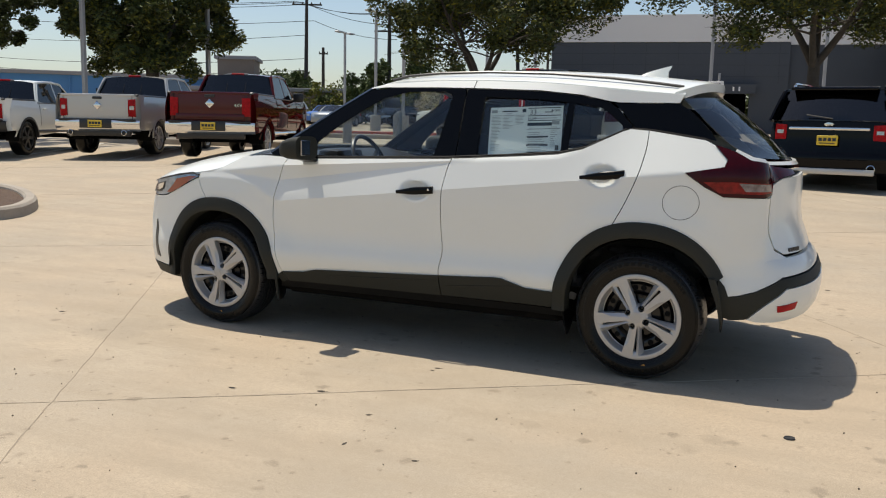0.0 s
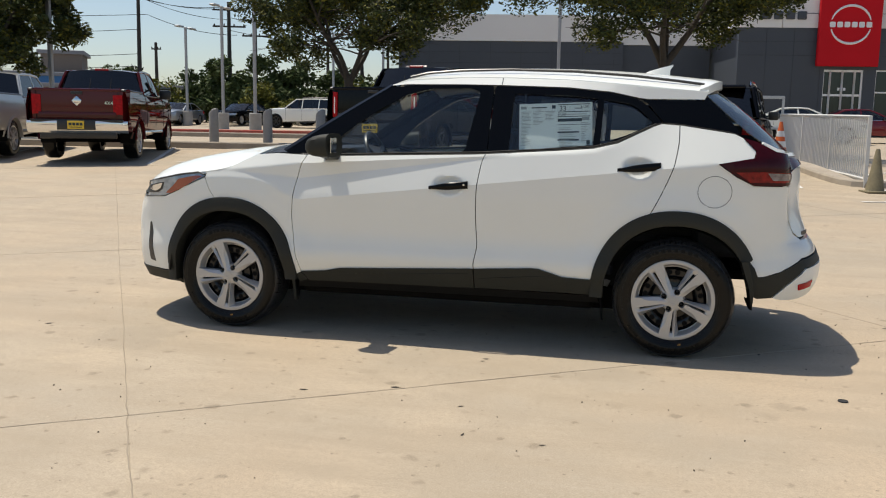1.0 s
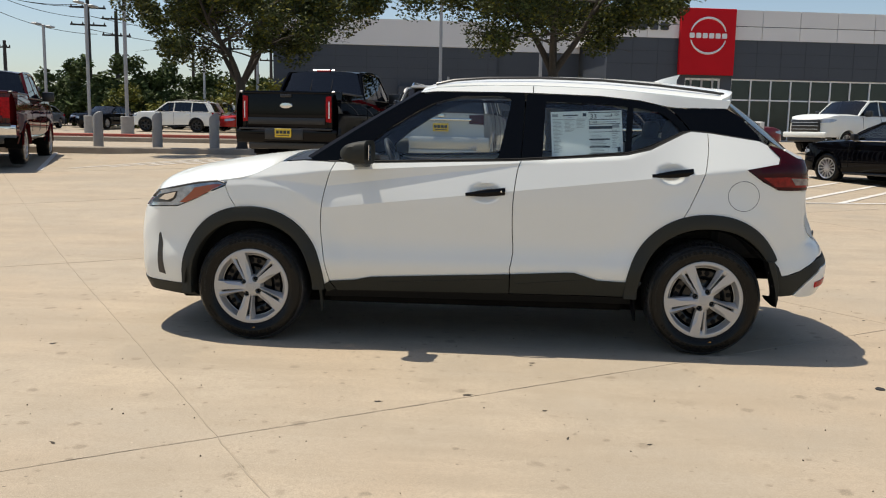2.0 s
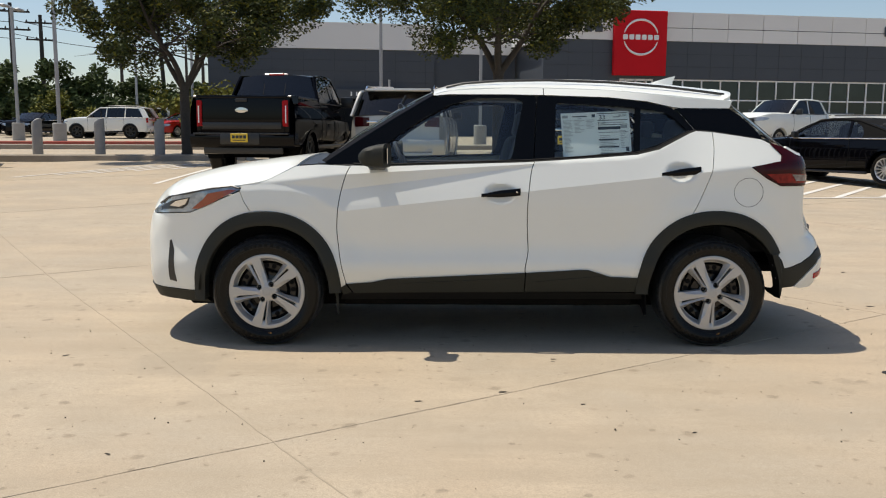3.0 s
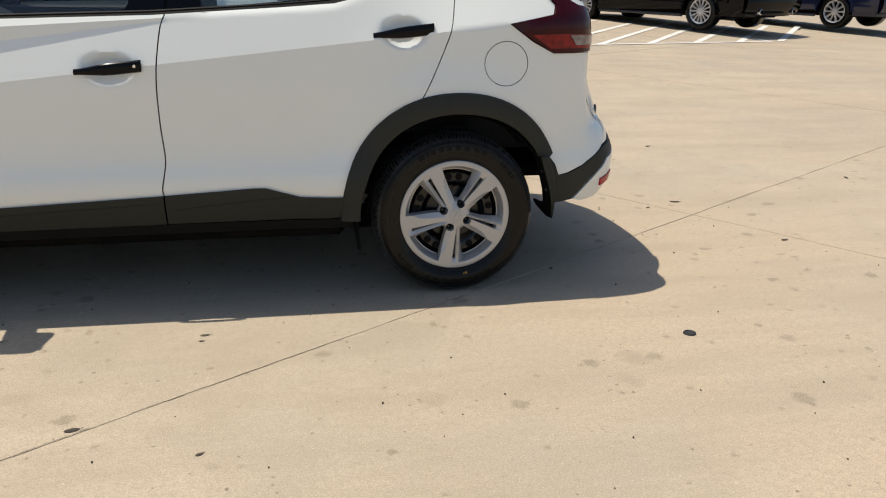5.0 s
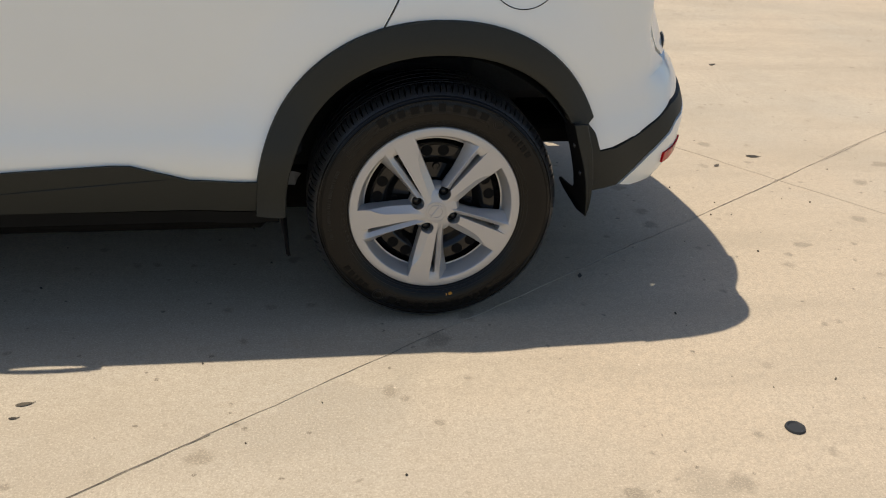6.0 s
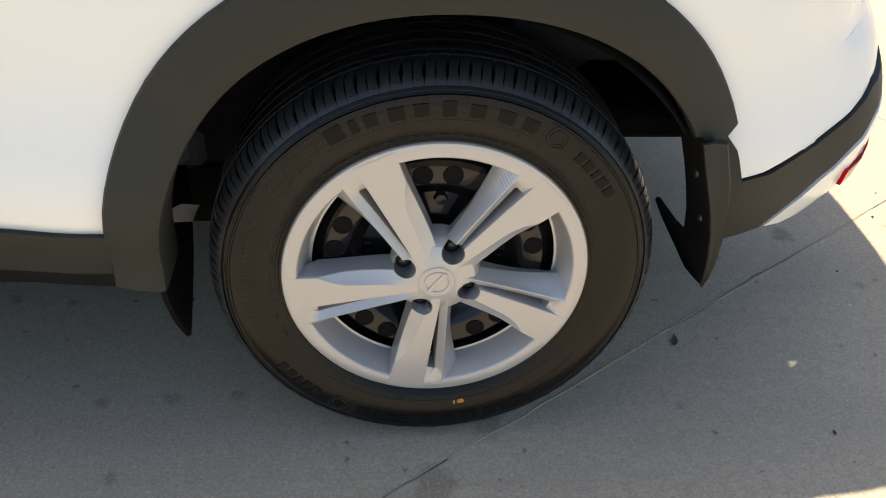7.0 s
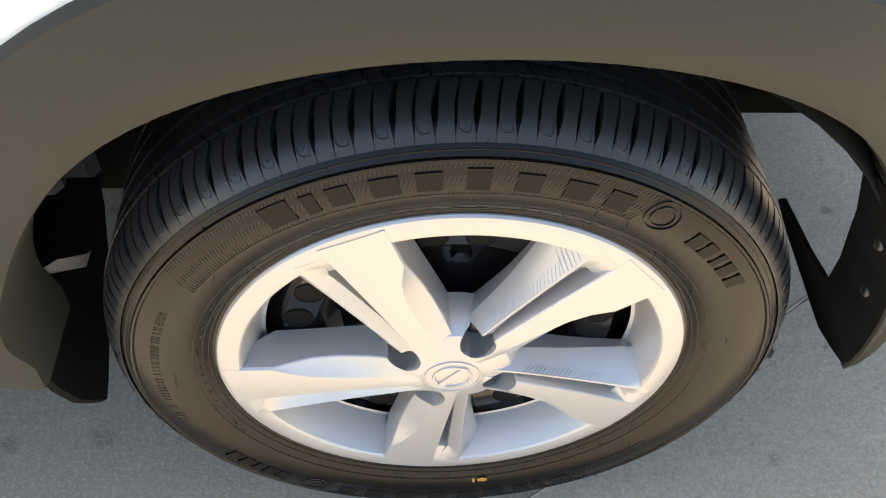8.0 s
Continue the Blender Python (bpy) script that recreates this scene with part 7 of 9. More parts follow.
# white mid-size pickup
_s = dict(TRUCK, nose=-2.75, tail=2.60, half=0.945, roof=1.80, deck=1.30, belt=1.22, hood=1.22, hub_f=-1.72, hub_r=1.55, bumper_mat=SATIN_BLACK, bumper_label="black rear bumper", arch_mat=SATIN_BLACK, tail_lamp=(0.85, 1.18, 0.06), lamp_white=False, wheel=W_TRUCK_DARK, logo_z=1.02, plate_z=0.66, mirror=0.09)
_car, _sk, _u, _uf, _ur = auto("pickup_truck", "white mid-size pickup with black wheel arches, parked tail out", at_ground(-16.64, 10.72, -66), WHITE, _s, "parked pickups")
finish_pickup(_car, WHITE, _s, _sk, _u, _ur, "square", "")
# black heavy-duty crew cab
_s = dict(TRUCK, roof=2.05, deck=1.50, belt=1.42, hood=1.46, bumper_mat=BLACK_PAINT, bumper_label="black painted rear bumper", tail_lamp=(0.94, 1.42, 0.035), lamp_white=False, lamp_stripe=True, logo_z=1.24, plate_z=0.74, wheel=W_TRUCK_DARK, gate_step=0.96, gate_trim=SATIN_BLACK, mirror=0.14)
_car, _sk, _u, _uf, _ur = auto("pickup_truck", "glossy black heavy-duty crew-cab pickup with red lamps, parked tail out", at_ground(-3.51, 13.02, -97), BLACK_PAINT, _s, "parked pickups")
finish_pickup(_car, BLACK_PAINT, _s, _sk, _u, _ur, "oval", "")

SUV = dict(category="suv", nose=-2.50, tail=2.46, half=0.985, sill=0.34, belt=1.12, roof=1.74, hood=1.12, deck=1.16, hub_f=-1.55, hub_r=1.46, wheel_r=0.37, rf=0.5, rr=0.22,
           cab0=-0.98, roof0=-0.30, roof1=2.05, cab1=2.36, doors=(-0.92, 0.12, 1.10), handles=(-0.05, 0.95), seats=(-0.05, 0.85, 1.6), pillars=((0.12, 0.16), (1.18, 1.20)), tail_lamp=(0.86, 1.12, 0.12), lamp_white=True,
           bumper_z=0.50, bumper_h=0.34, bumper_out=0.05, plate_z=0.86, plate_x=0.035, mirror=0.10, wheel=W_SUV, lean=0.27, rear_pillar=0.16,
           rear_table=[(0.3, 0.08), (0.5, 0.0), (0.75, 0.03), (0.8, 0.05), (1.12, 0.06), (1.3, 0.10)])


def finish_suv(car, body, s, rails=CHROME):
    x1, half = s["tail"], s["half"]
    for y in (-1, 1):
        bm = bmesh.new()
        pts = [(x, y * (half * 0.72), s["roof"] + dz) for x, dz in ((s["roof0"] + 0.35, -0.02), (s["roof0"] + 0.5, 0.05), (0.8, 0.06), (s["roof1"] - 0.35, 0.045), (s["roof1"] - 0.2, -0.03))]
        tube(bm, pts, 0.022, 6)
        part("roof_rail", bm, rails, car, "roof rail")
    bm = bmesh.new()
    box(bm, (0.03, half * 1.25, 0.05), pose(x1 - 0.02, 0, s["belt"] - 0.10), 0.012, 2)
    part("tailgate_trim", bm, CHROME, car, "chrome tailgate bar")
    bm = bmesh.new()
    box(bm, (0.25, half * 1.35, 0.05), pose(s["roof1"] + 0.10, 0, s["roof"] - 0.05, 0, 6, 0), 0.02, 2)
    part("rear_spoiler", bm, body, car)
    bm = bmesh.new()
    lathe(bm, [(0.001, 0.012), (0.9, 0.010), (1.0, 0.0)], 24, pose(x1 - 0.02, 0, s["belt"] - 0.03, 0, 90, 0) @ Matrix.Diagonal((0.035, 0.08, 1, 1)))
    part("badge", bm, CHROME, car, "chrome badge")
    for y in (-0.68, 0.68):
        bm = bmesh.new()
        lathe(bm, [(0.06, -0.12), (0.065, 0.0), (0.055, 0.004), (0.05, -0.1)], 16, pose(x1 + 0.06, y, 0.42, 0, 90, 0))
        part("exhaust_tip", bm, CHROME, car, "chrome exhaust tip")
    bm = bmesh.new()
    box(bm, (0.05, half * 1.5, 0.10), pose(x1 + 0.06, 0, 0.36), 0.02, 2)
    part("skid_plate", bm, SILVER, car, "silver lower bumper plate")
    bm = bmesh.new()
    tube(bm, [(x1 - 0.02, 0.05, s["belt"] + 0.06), (x1 + 0.0, -0.35, s["belt"] + 0.12)], 0.012, 5)
    part("rear_wiper", bm, SATIN_BLACK, car)


_car = auto("suv", "black three-row suv with chrome trim, parked tail out", pose(2.54, 12.77, ground_z(2.54, 11.2) - 0.06, 0, 0, -100), BLACK_PAINT, dict(SUV, roof=1.76, belt=1.15, deck=1.17), "parked suvs")[0]
finish_suv(_car, BLACK_PAINT, dict(SUV, roof=1.76, belt=1.15))
_car = auto("suv", "light silver crossover suv parked tail out beside the black pickup", at_ground(-0.90, 14.2, -95), SILVER, dict(SUV, roof=1.72, wheel=W_SUV, lamp_mat=LENS_DARK, tail_lamp=(0.92, 1.12, 0.22), lamp_white=False), "parked suvs")[0]
finish_suv(_car, SILVER, dict(SUV, roof=1.72))

SEDAN = dict(category="car", nose=-2.42, tail=2.40, half=0.925, sill=0.27, belt=0.92, roof=1.42, hood=0.92, deck=0.98, hub_f=-1.46, hub_r=1.38, wheel_r=0.335, rf=0.6, rr=0.4,
             cab0=-0.95, roof0=-0.15, roof1=0.95, cab1=1.70, doors=(-0.85, 0.25, 1.15), handles=(0.08, 1.0), seats=(0.10, 0.95), pillars=((0.25, 0.30),), tail_lamp=(0.74, 0.90, 0.25), tail_wide=0.55, lamp_white=False,
             bumper_z=0.48, bumper_h=0.30, bumper_out=0.03, plate_z=0.72, plate_x=0.02, mirror=0.08, wheel=W_CAR, lean=0.36, belt_rise=0.04, glass=glass("car_side_glass", (0.30, 0.33, 0.34)), rear_pillar=0.08, belt_mat=CHROME,
             rear_table=[(0.2, 0.12), (0.45, 0.0), (0.7, 0.02), (0.95, 0.08), (1.05, 0.12)])


def finish_sedan(car, body, s):
    x1, half = s["tail"], s["half"]
    edge = [Vector((s["cab1"] - 0.02, -half * 0.90, s["belt"] + 0.02)), Vector(((s["cab1"] + x1) / 2, -half * 0.92, s["deck"])), Vector((x1 - 0.14, -half * 0.80, s["deck"] - 0.01))]
    mid = [Vector((s["cab1"] + 0.05, 0, s["belt"] + 0.06)), Vector(((s["cab1"] + x1) / 2, 0, s["deck"] + 0.05)), Vector((x1 - 0.05, 0, s["deck"] + 0.04))]
    loft("boot_lid", edge, mid, body, car, 3.0, 5, 12)
    for y in (-0.55, 0.55):
        bm = bmesh.new()
        lathe(bm, [(0.045, -0.12), (0.05, 0.0), (0.04, 0.004), (0.038, -0.1)], 14, pose(x1 + 0.02, y, 0.36, 0, 90, 0))
        part("exhaust_tip", bm, CHROME, car, "chrome exhaust tip")


_s = dict(SEDAN, roof=1.37, roof0=-0.30, roof1=0.72, cab0=-1.06, cab1=1.72, quarter=0.82, roof_mat=SOFT_TOP, pillar_mat=BLACK_PAINT, rear_glass=SOFT_TOP, rear_pillar=0.03, wheel=W_CONV, doors=(-0.90, 0.55), handles=(0.38,), pillars=((0.52, 0.50),), tail_lamp=(0.78, 0.92, 0.30), lamp_mat=LENS_TAIL)
_car = auto("convertible", "glossy black convertible with a raised black canvas top", at_ground(8.63, 12.73, -61.9), BLACK_PAINT, _s, "parked cars")[0]
finish_sedan(_car, BLACK_PAINT, _s)
_s = dict(SEDAN, roof=1.44, nose=-2.45, tail=2.42)
_car = auto("sedan", "dark blue saloon car parked on the concrete", at_ground(12.27, 13.98, -61.9), BLUE_PAINT, _s, "parked cars")[0]
finish_sedan(_car, BLUE_PAINT, _s)
# white pickups before the showroom
_s = dict(TRUCK, bumper_mat=CHROME, wheel=W_TRUCK, glass=GLASS_DARK)
_car, _sk, _u, _uf, _ur = auto("pickup_truck", "white crew-cab pickup parked before the showroom", at_ground(13.6, 28.4, 33), WHITE, _s, "showroom pickups")
finish_pickup(_car, WHITE, _s, _sk, _u, _ur, "square", "")
bm = bmesh.new()
box(bm, (0.08, 1.22, 0.44), pose(-3.00, 0, 0.98), 0.05, 2)
_g = part("grille", bm, SATIN_BLACK, _car, "black grille")
for _z in (0.86, 0.98, 1.10):
    bm = bmesh.new()
    box(bm, (0.03, 1.10, 0.022), pose(-3.045, 0, _z), 0.008)
    part("grille_bar", bm, SILVER_DARK, _g)
bm = bmesh.new()
box(bm, (0.12, 1.84, 0.20), pose(-3.04, 0, 0.66), 0.05, 2)
part("front_bumper", bm, WHITE, _car)
bm = bmesh.new()
box(bm, (0.10, 1.5, 0.16), pose(-3.00, 0, 0.49), 0.04, 2)
part("front_valance", bm, SATIN_BLACK, _car, "black lower valance")
_car2 = copy_thing(_car, at_ground(16.6, 24.4, 150))
tagged(_car2, "white crew-cab pickup facing the other way before the showroom")
# red saloon and white cars by the showroom doors
_s = dict(SEDAN, wheel=W_CAR)
_car = auto("sedan", "deep red saloon car before the showroom", at_ground(10.26, 34.9, 180), CRIMSON, dict(_s, wheel=W_CONV), "showroom cars")[0]
finish_sedan(_car, CRIMSON, _s)
_car = auto("sedan", "white saloon car before the showroom", at_ground(7.3, 31.6, 176), WHITE, _s, "showroom cars")[0]
finish_sedan(_car, WHITE, _s)
_far_white = copy_thing(_car, at_ground(20.0, 25.6, -60))
copy_thing(_car, at_ground(23.5, 27.5, -60))
copy_thing(_car, at_ground(27.0, 29.5, -60))
# far lot: white suv, blue, red, grey cars
_car = auto("suv", "white suv with black roof rack in the far lot", at_ground(-19.0, 44.4, 0), WHITE, dict(SUV, glass=GLASS_DARK, wheel=W_TRUCK_DARK, arch_mat=SATIN_BLACK), "far lot cars")[0]
finish_suv(_car, WHITE, SUV, SATIN_BLACK)
FAR_WHITE_SUV = _car
_car = auto("sedan", "red car in the far lot", at_ground(-15.3, 46.5, 60), RED_PAINT, SEDAN, "far lot cars")[0]
_car = auto("sedan", "bright blue car in the far lot", at_ground(-31.0, 49.0, 100), BRIGHT_BLUE, SEDAN, "far lot cars")[0]
FAR_BLUE = _car
_car = auto("sedan", "grey-silver car in the far lot", at_ground(-28.5, 46.0, 95), SILVER_DARK, SEDAN, "far lot cars")[0]
FAR_GREY = _car
_car = auto("sedan", "black car in the far lot", at_ground(-26.0, 50.5, 30), BLACK_PAINT, SEDAN, "far lot cars")[0]
FAR_BLACK = _car
for _src, _x, _y, _rz in ((FAR_WHITE_SUV, -34.5, 47.0, 60), (FAR_GREY, -37.5, 50.0, 95), (FAR_BLACK, -22.5, 54.0, 20), (FAR_GREY, -40.5, 47.0, 80), (FAR_WHITE_SUV, -19.5, 50.0, 10), (FAR_BLACK, -24.6, 47.2, 85),
                          (FAR_BLACK, -33.0, 52.0, 100), (FAR_GREY, -44.0, 52.0, 90), (FAR_WHITE_SUV, -47.0, 50.0, 95), (FAR_BLUE, -50.0, 54.0, 90), (FAR_GREY, -15.0, 54.0, 10), (FAR_BLACK, -11.0, 52.0, 10)):
    copy_thing(_src, at_ground(_x, _y, _rz))
for _w in (W_TRUCK, W_TRUCK_DARK, W_SUV, W_CAR, W_CONV):
    for _o in (*_w.children_recursive, _w):
        bpy.data.objects.remove(_o)

# ---- dealership building ----
def wall_block(name, label, a, b, z0, z1, depth, mat, parent, bevel=0.0):
    """A wall between plan points a and b, its face on the line, going back by depth."""
    d = Vector(b) - Vector(a)
    n = Vector((-d.y, d.x)).normalized()
    bm = bmesh.new()
    mid = (Vector(a) + Vector(b)) / 2 + n * depth / 2
    box(bm, (d.length, depth, z1 - z0), pose(mid.x, mid.y, (z0 + z1) / 2, 0, 0, math.degrees(math.atan2(d.y, d.x))), bevel)
    return part(name, bm, mat, parent, label, smooth=False)


BLD = thing("showroom_building", "charcoal and light grey panelled car showroom with a glazed front", "building")
FA, FB = Vector((6.05, 46.4)), Vector((36.0, 51.35))
FD = (FB - FA).normalized()
FN = Vector((-FD.y, FD.x))
BASE, TOP, BAND = 0.85, 8.56, 6.82


def fpoint(s, off=0.0):
    return FA + FD * s + FN * off


def fpose(s, z, off=0.0):
    p = fpoint(s, off)
    return pose(p.x, p.y, z, 0, 0, math.degrees(math.atan2(FD.y, FD.x)))


LEN = (FB - FA).length
GL0, GL1, GLZ = 7.64, 25.16, 4.56
# front walls: left of the glass, above it, right of it, with the light band on top
wall_block("front_wall", "", fpoint(0), fpoint(4.79), BASE, BAND, 0.4, WALL_DARK, BLD)
wall_block("front_wall", "", fpoint(4.79), fpoint(GL1), GLZ, BAND, 0.4, WALL_DARK, BLD)
wall_block("front_wall", "", fpoint(GL1), fpoint(LEN), BASE, BAND, 0.4, WALL_DARK, BLD)
wall_block("side_wall", "", fpoint(0.4, 22), fpoint(0.4, 0.4), BASE, BAND, 0.4, WALL_DARK, BLD)
wall_block("side_wall", "", fpoint(LEN, 0.4), fpoint(LEN, 22), BASE, BAND, 0.4, WALL_DARK, BLD)
wall_block("back_wall", "", fpoint(LEN, 22), fpoint(0, 22), BASE, TOP, 0.4, WALL_DARK, BLD)
# light cladding panels with open joints
_n = 13
for _k in range(_n):
    for _z0, _z1 in ((BAND, BAND + 0.78), (BAND + 0.80, TOP)):
        wall_block("cladding_panel", "", fpoint(LEN * _k / _n + 0.015, -0.06), fpoint(LEN * (_k + 1) / _n - 0.015, -0.06), _z0 + 0.01, _z1 - 0.01, 0.10, WALL_LIGHT, BLD)
for _k in range(6):
    wall_block("cladding_panel", "", fpoint(-0.06, 20 - 3.4 * _k), fpoint(-0.06, 20 - 3.4 * (_k + 1) + 0.03), BAND, TOP, 0.10, WALL_LIGHT, BLD)
wall_block("band_backing", "", fpoint(0, 0.05), fpoint(LEN, 0.05), BAND, TOP - 0.02, 0.3, WALL_DARK, BLD)
wall_block("band_backing", "", fpoint(0.35, 22), fpoint(0.35, 0.36), BAND, TOP - 0.02, 0.28, WALL_DARK, BLD)
# dark panel joints
for _k in range(1, 20):
    wall_block("panel_joint", "", fpoint(LEN * _k / 20, -0.012), fpoint(LEN * _k / 20 + 0.02, -0.012), max(BASE, GLZ if 4.79 < LEN * _k / 20 < GL1 else BASE), BAND, 0.02, WALL_JOINT, BLD)
for _z in (GLZ + 0.75, GLZ + 1.5):
    wall_block("panel_joint", "", fpoint(0.02, -0.011), fpoint(LEN - 0.02, -0.011), _z, _z + 0.02, 0.02, WALL_JOINT, BLD)
bm = bmesh.new()
_c = fpoint(LEN / 2, 11)
box(bm, (LEN - 0.2, 21.5, 0.3), pose(_c.x, _c.y, TOP - 0.5, 0, 0, math.degrees(math.atan2(FD.y, FD.x))))
part("roof", bm, ROOF_GREY, BLD, "flat grey roof", smooth=False)
# glazed front: panes between mullions, two rows
_m = 14
for _k in range(_m):
    _s0, _s1 = GL0 + (GL1 - GL0) * _k / _m, GL0 + (GL1 - GL0) * (_k + 1) / _m
    for _z0, _z1 in ((BASE + 0.15, 3.29), (3.37, GLZ - 0.08)):
        wall_block("window_pane", "", fpoint(_s0 + 0.04, 0.12), fpoint(_s1 - 0.04, 0.12), _z0, _z1, 0.03, GLASS_SHOP, BLD)
for _k in range(_m + 1):
    _s0 = GL0 + (GL1 - GL0) * _k / _m
    wall_block("mullion", "", fpoint(_s0 - 0.035, 0.04), fpoint(_s0 + 0.035, 0.04), BASE, GLZ, 0.12, SIGN_WHITE, BLD)
for _z in (BASE + 0.08, 3.33, GLZ - 0.04):
    wall_block("transom", "", fpoint(GL0, 0.05), fpoint(GL1, 0.05), _z - 0.04, _z + 0.04, 0.10, SIGN_WHITE, BLD)
# entrance under the red panel
for _s0, _s1 in ((4.79, 5.18), (5.18, 5.85), (5.85, 6.52), (6.52, 6.91)):
    wall_block("entrance_glass", "", fpoint(_s0 + 0.04, 0.15), fpoint(_s1 - 0.02, 0.15), BASE, 3.1, 0.03, GLASS_SHOP, BLD)
    wall_block("entrance_glass", "", fpoint(_s0 + 0.04, 0.15), fpoint(_s1 - 0.02, 0.15), 3.2, GLZ - 0.1, 0.03, GLASS_SHOP, BLD)
    for _q in (_s0, _s1):
        wall_block("door_frame", "", fpoint(_q - 0.05, 0.06), fpoint(_q + 0.05, 0.06), BASE, GLZ, 0.12, SIGN_WHITE, BLD)
wall_block("front_wall", "", fpoint(6.96), fpoint(GL0), BASE, GLZ, 0.4, WALL_DARK, BLD)
wall_block("door_frame", "", fpoint(4.79, 0.07), fpoint(6.91, 0.07), 3.10, 3.22, 0.10, SIGN_WHITE, BLD)
wall_block("door_frame", "", fpoint(4.79, 0.07), fpoint(6.91, 0.07), GLZ - 0.12, GLZ, 0.10, SIGN_WHITE, BLD)
for _k in range(3):
    wall_block("door_number_bar", "", fpoint(5.65 + 0.16 * _k, 0.13), fpoint(5.77 + 0.16 * _k, 0.13), 3.42, 3.58, 0.02, SIGN_WHITE, BLD)
# red sign panel with a plain ring and bar
S0, S1 = 4.25, 7.58
_sign = thing("wall_sign", "large red sign panel with a white ring and bar", "sign")
_c = fpoint((S0 + S1) / 2, -0.28)
bm = bmesh.new()
box(bm, (S1 - S0, 0.30, 3.82), fpose((S0 + S1) / 2, 6.64, -0.22), 0.03)
part("panel", bm, SIGN_RED, _sign, "red panel", smooth=False)
_c = fpose((S0 + S1) / 2, 6.98, -0.385) @ pose(0, 0, 0, 90, 0, 0)
for _a0, _a1 in ((14, 166), (194, 346)):
    bm = bmesh.new()
    _pts = [_c @ Vector((1.08 * math.cos(radians(_a0 + (_a1 - _a0) * k / 30)), 1.02 * math.sin(radians(_a0 + (_a1 - _a0) * k / 30)), 0)) for k in range(31)]
    tube(bm, _pts, [0.02 + 0.05 * math.sin(math.pi * k / 30) ** 0.5 for k in range(31)], 6)
    part("ring", bm, SIGN_WHITE, _sign)
for _k in range(6):
    bm = bmesh.new()
    box(bm, (0.30, 0.04, 0.30), _c @ pose(-0.98 + 0.392 * _k, 0, 0, -90, 0, 0), 0.04)
    part("lettering_bar", bm, SIGN_WHITE, _sign)
# grey lettering on the band, drawn as bars
_word = thing("wall_lettering", "dark grey lettering bars on the light wall band", "sign")
for _s0, _w, _h in ((1.05, 0.62, 0.66), (1.82, 0.5, 0.45), (2.47, 0.5, 0.45), (3.1, 0.5, 0.45)):
    bm = bmesh.new()
    box(bm, (_w, 0.10, _h), fpose(_s0 + _w / 2, 7.26 + _h / 2, -0.12), 0.06, 2)
    part("letter_bar", bm, WALL_DARK, _word, smooth=False)
_word = thing("wall_lettering", "dark grey lettering bars high on the light wall band", "sign")
for _k in range(6):
    bm = bmesh.new()
    box(bm, (0.80, 0.10, 0.62), fpose(22.7 + 1.28 * _k, 7.72, -0.12), 0.05, 2)
    part("letter_bar", bm, WALL_DARK, _word, smooth=False)
# lower service wing
WING = thing("service_wing", "long charcoal service wing with a light grey parapet", "building")
WA, WB = Vector((-14.84, 50.33)), Vector((5.1, 53.62))
WD = (WB - WA).normalized()
WN = Vector((-WD.y, WD.x))
WL = (WB - WA).length


def wpoint(s, off=0.0):
    return WA + WD * s + WN * off


DR0, DR1 = 8.4, 12.4
wall_block("front_wall", "", wpoint(0), wpoint(DR0), BASE - 0.2, 6.6, 0.4, WALL_DARK, WING)
wall_block("front_wall", "", wpoint(DR0), wpoint(DR1), 3.45, 6.6, 0.4, WALL_DARK, WING)
wall_block("front_wall", "", wpoint(DR1), wpoint(14.6), BASE - 0.2, 6.6, 0.4, WALL_DARK, WING)
wall_block("front_wall", "", wpoint(14.6, 0.3), wpoint(WL, 0.3), BASE - 0.2, 6.45, 0.4, WALL_DARK, WING)
wall_block("parapet", "", wpoint(0, -0.08), wpoint(14.6, -0.08), 6.62, 8.30, 0.5, WALL_LIGHT, WING)
wall_block("parapet", "", wpoint(14.62, 0.22), wpoint(WL, 0.22), 6.47, 7.92, 0.5, WALL_LIGHT, WING)
wall_block("side_wall", "", wpoint(0.4, 20), wpoint(0.4, 0.4), BASE - 0.2, 6.6, 0.4, WALL_DARK, WING)
wall_block("service_lane_wall", "", wpoint(DR0 - 0.5, 9), wpoint(DR1 + 0.5, 9), BASE - 0.2, 4.2, 0.2, DARK, WING)
for _k in range(1, 8):
    wall_block("panel_joint", "", wpoint(2.0 * _k, -0.012), wpoint(2.0 * _k + 0.02, -0.012), 4.1, 6.58, 0.02, WALL_JOINT, WING)
for _z in (4.5, 5.2, 5.9):
    wall_block("panel_joint", "", wpoint(0.02, -0.011), wpoint(14.5, -0.011), _z, _z + 0.02, 0.02, WALL_JOINT, WING)
wall_block("canopy_edge", "", wpoint(DR0 - 0.3, -0.5), wpoint(DR1 + 0.3, -0.5), 3.45, 4.02, 0.5, WALL_DARK, WING)
text_mesh("service_sign", "Service", 0.36, SIGN_WHITE, (lambda p: pose(p.x, p.y, 3.73, 90, 0, math.degrees(math.atan2(WD.y, WD.x))))(wpoint((DR0 + DR1) / 2, -0.55)), WING, 0.02)
for _s0 in (-1.35, -1.0, 1.0, 1.35):
    wall_block("sign_mark", "", wpoint((DR0 + DR1) / 2 + _s0 - 0.05, -0.55), wpoint((DR0 + DR1) / 2 + _s0 + 0.05, -0.55), 3.60, 3.86, 0.03, SIGN_WHITE, WING)
bm = bmesh.new()
_c = wpoint(WL / 2, 10)
box(bm, (WL - 0.3, 19, 0.3), pose(_c.x, _c.y, 6.9, 0, 0, math.degrees(math.atan2(WD.y, WD.x))))
part("roof", bm, ROOF_GREY, WING, "flat grey roof", smooth=False)


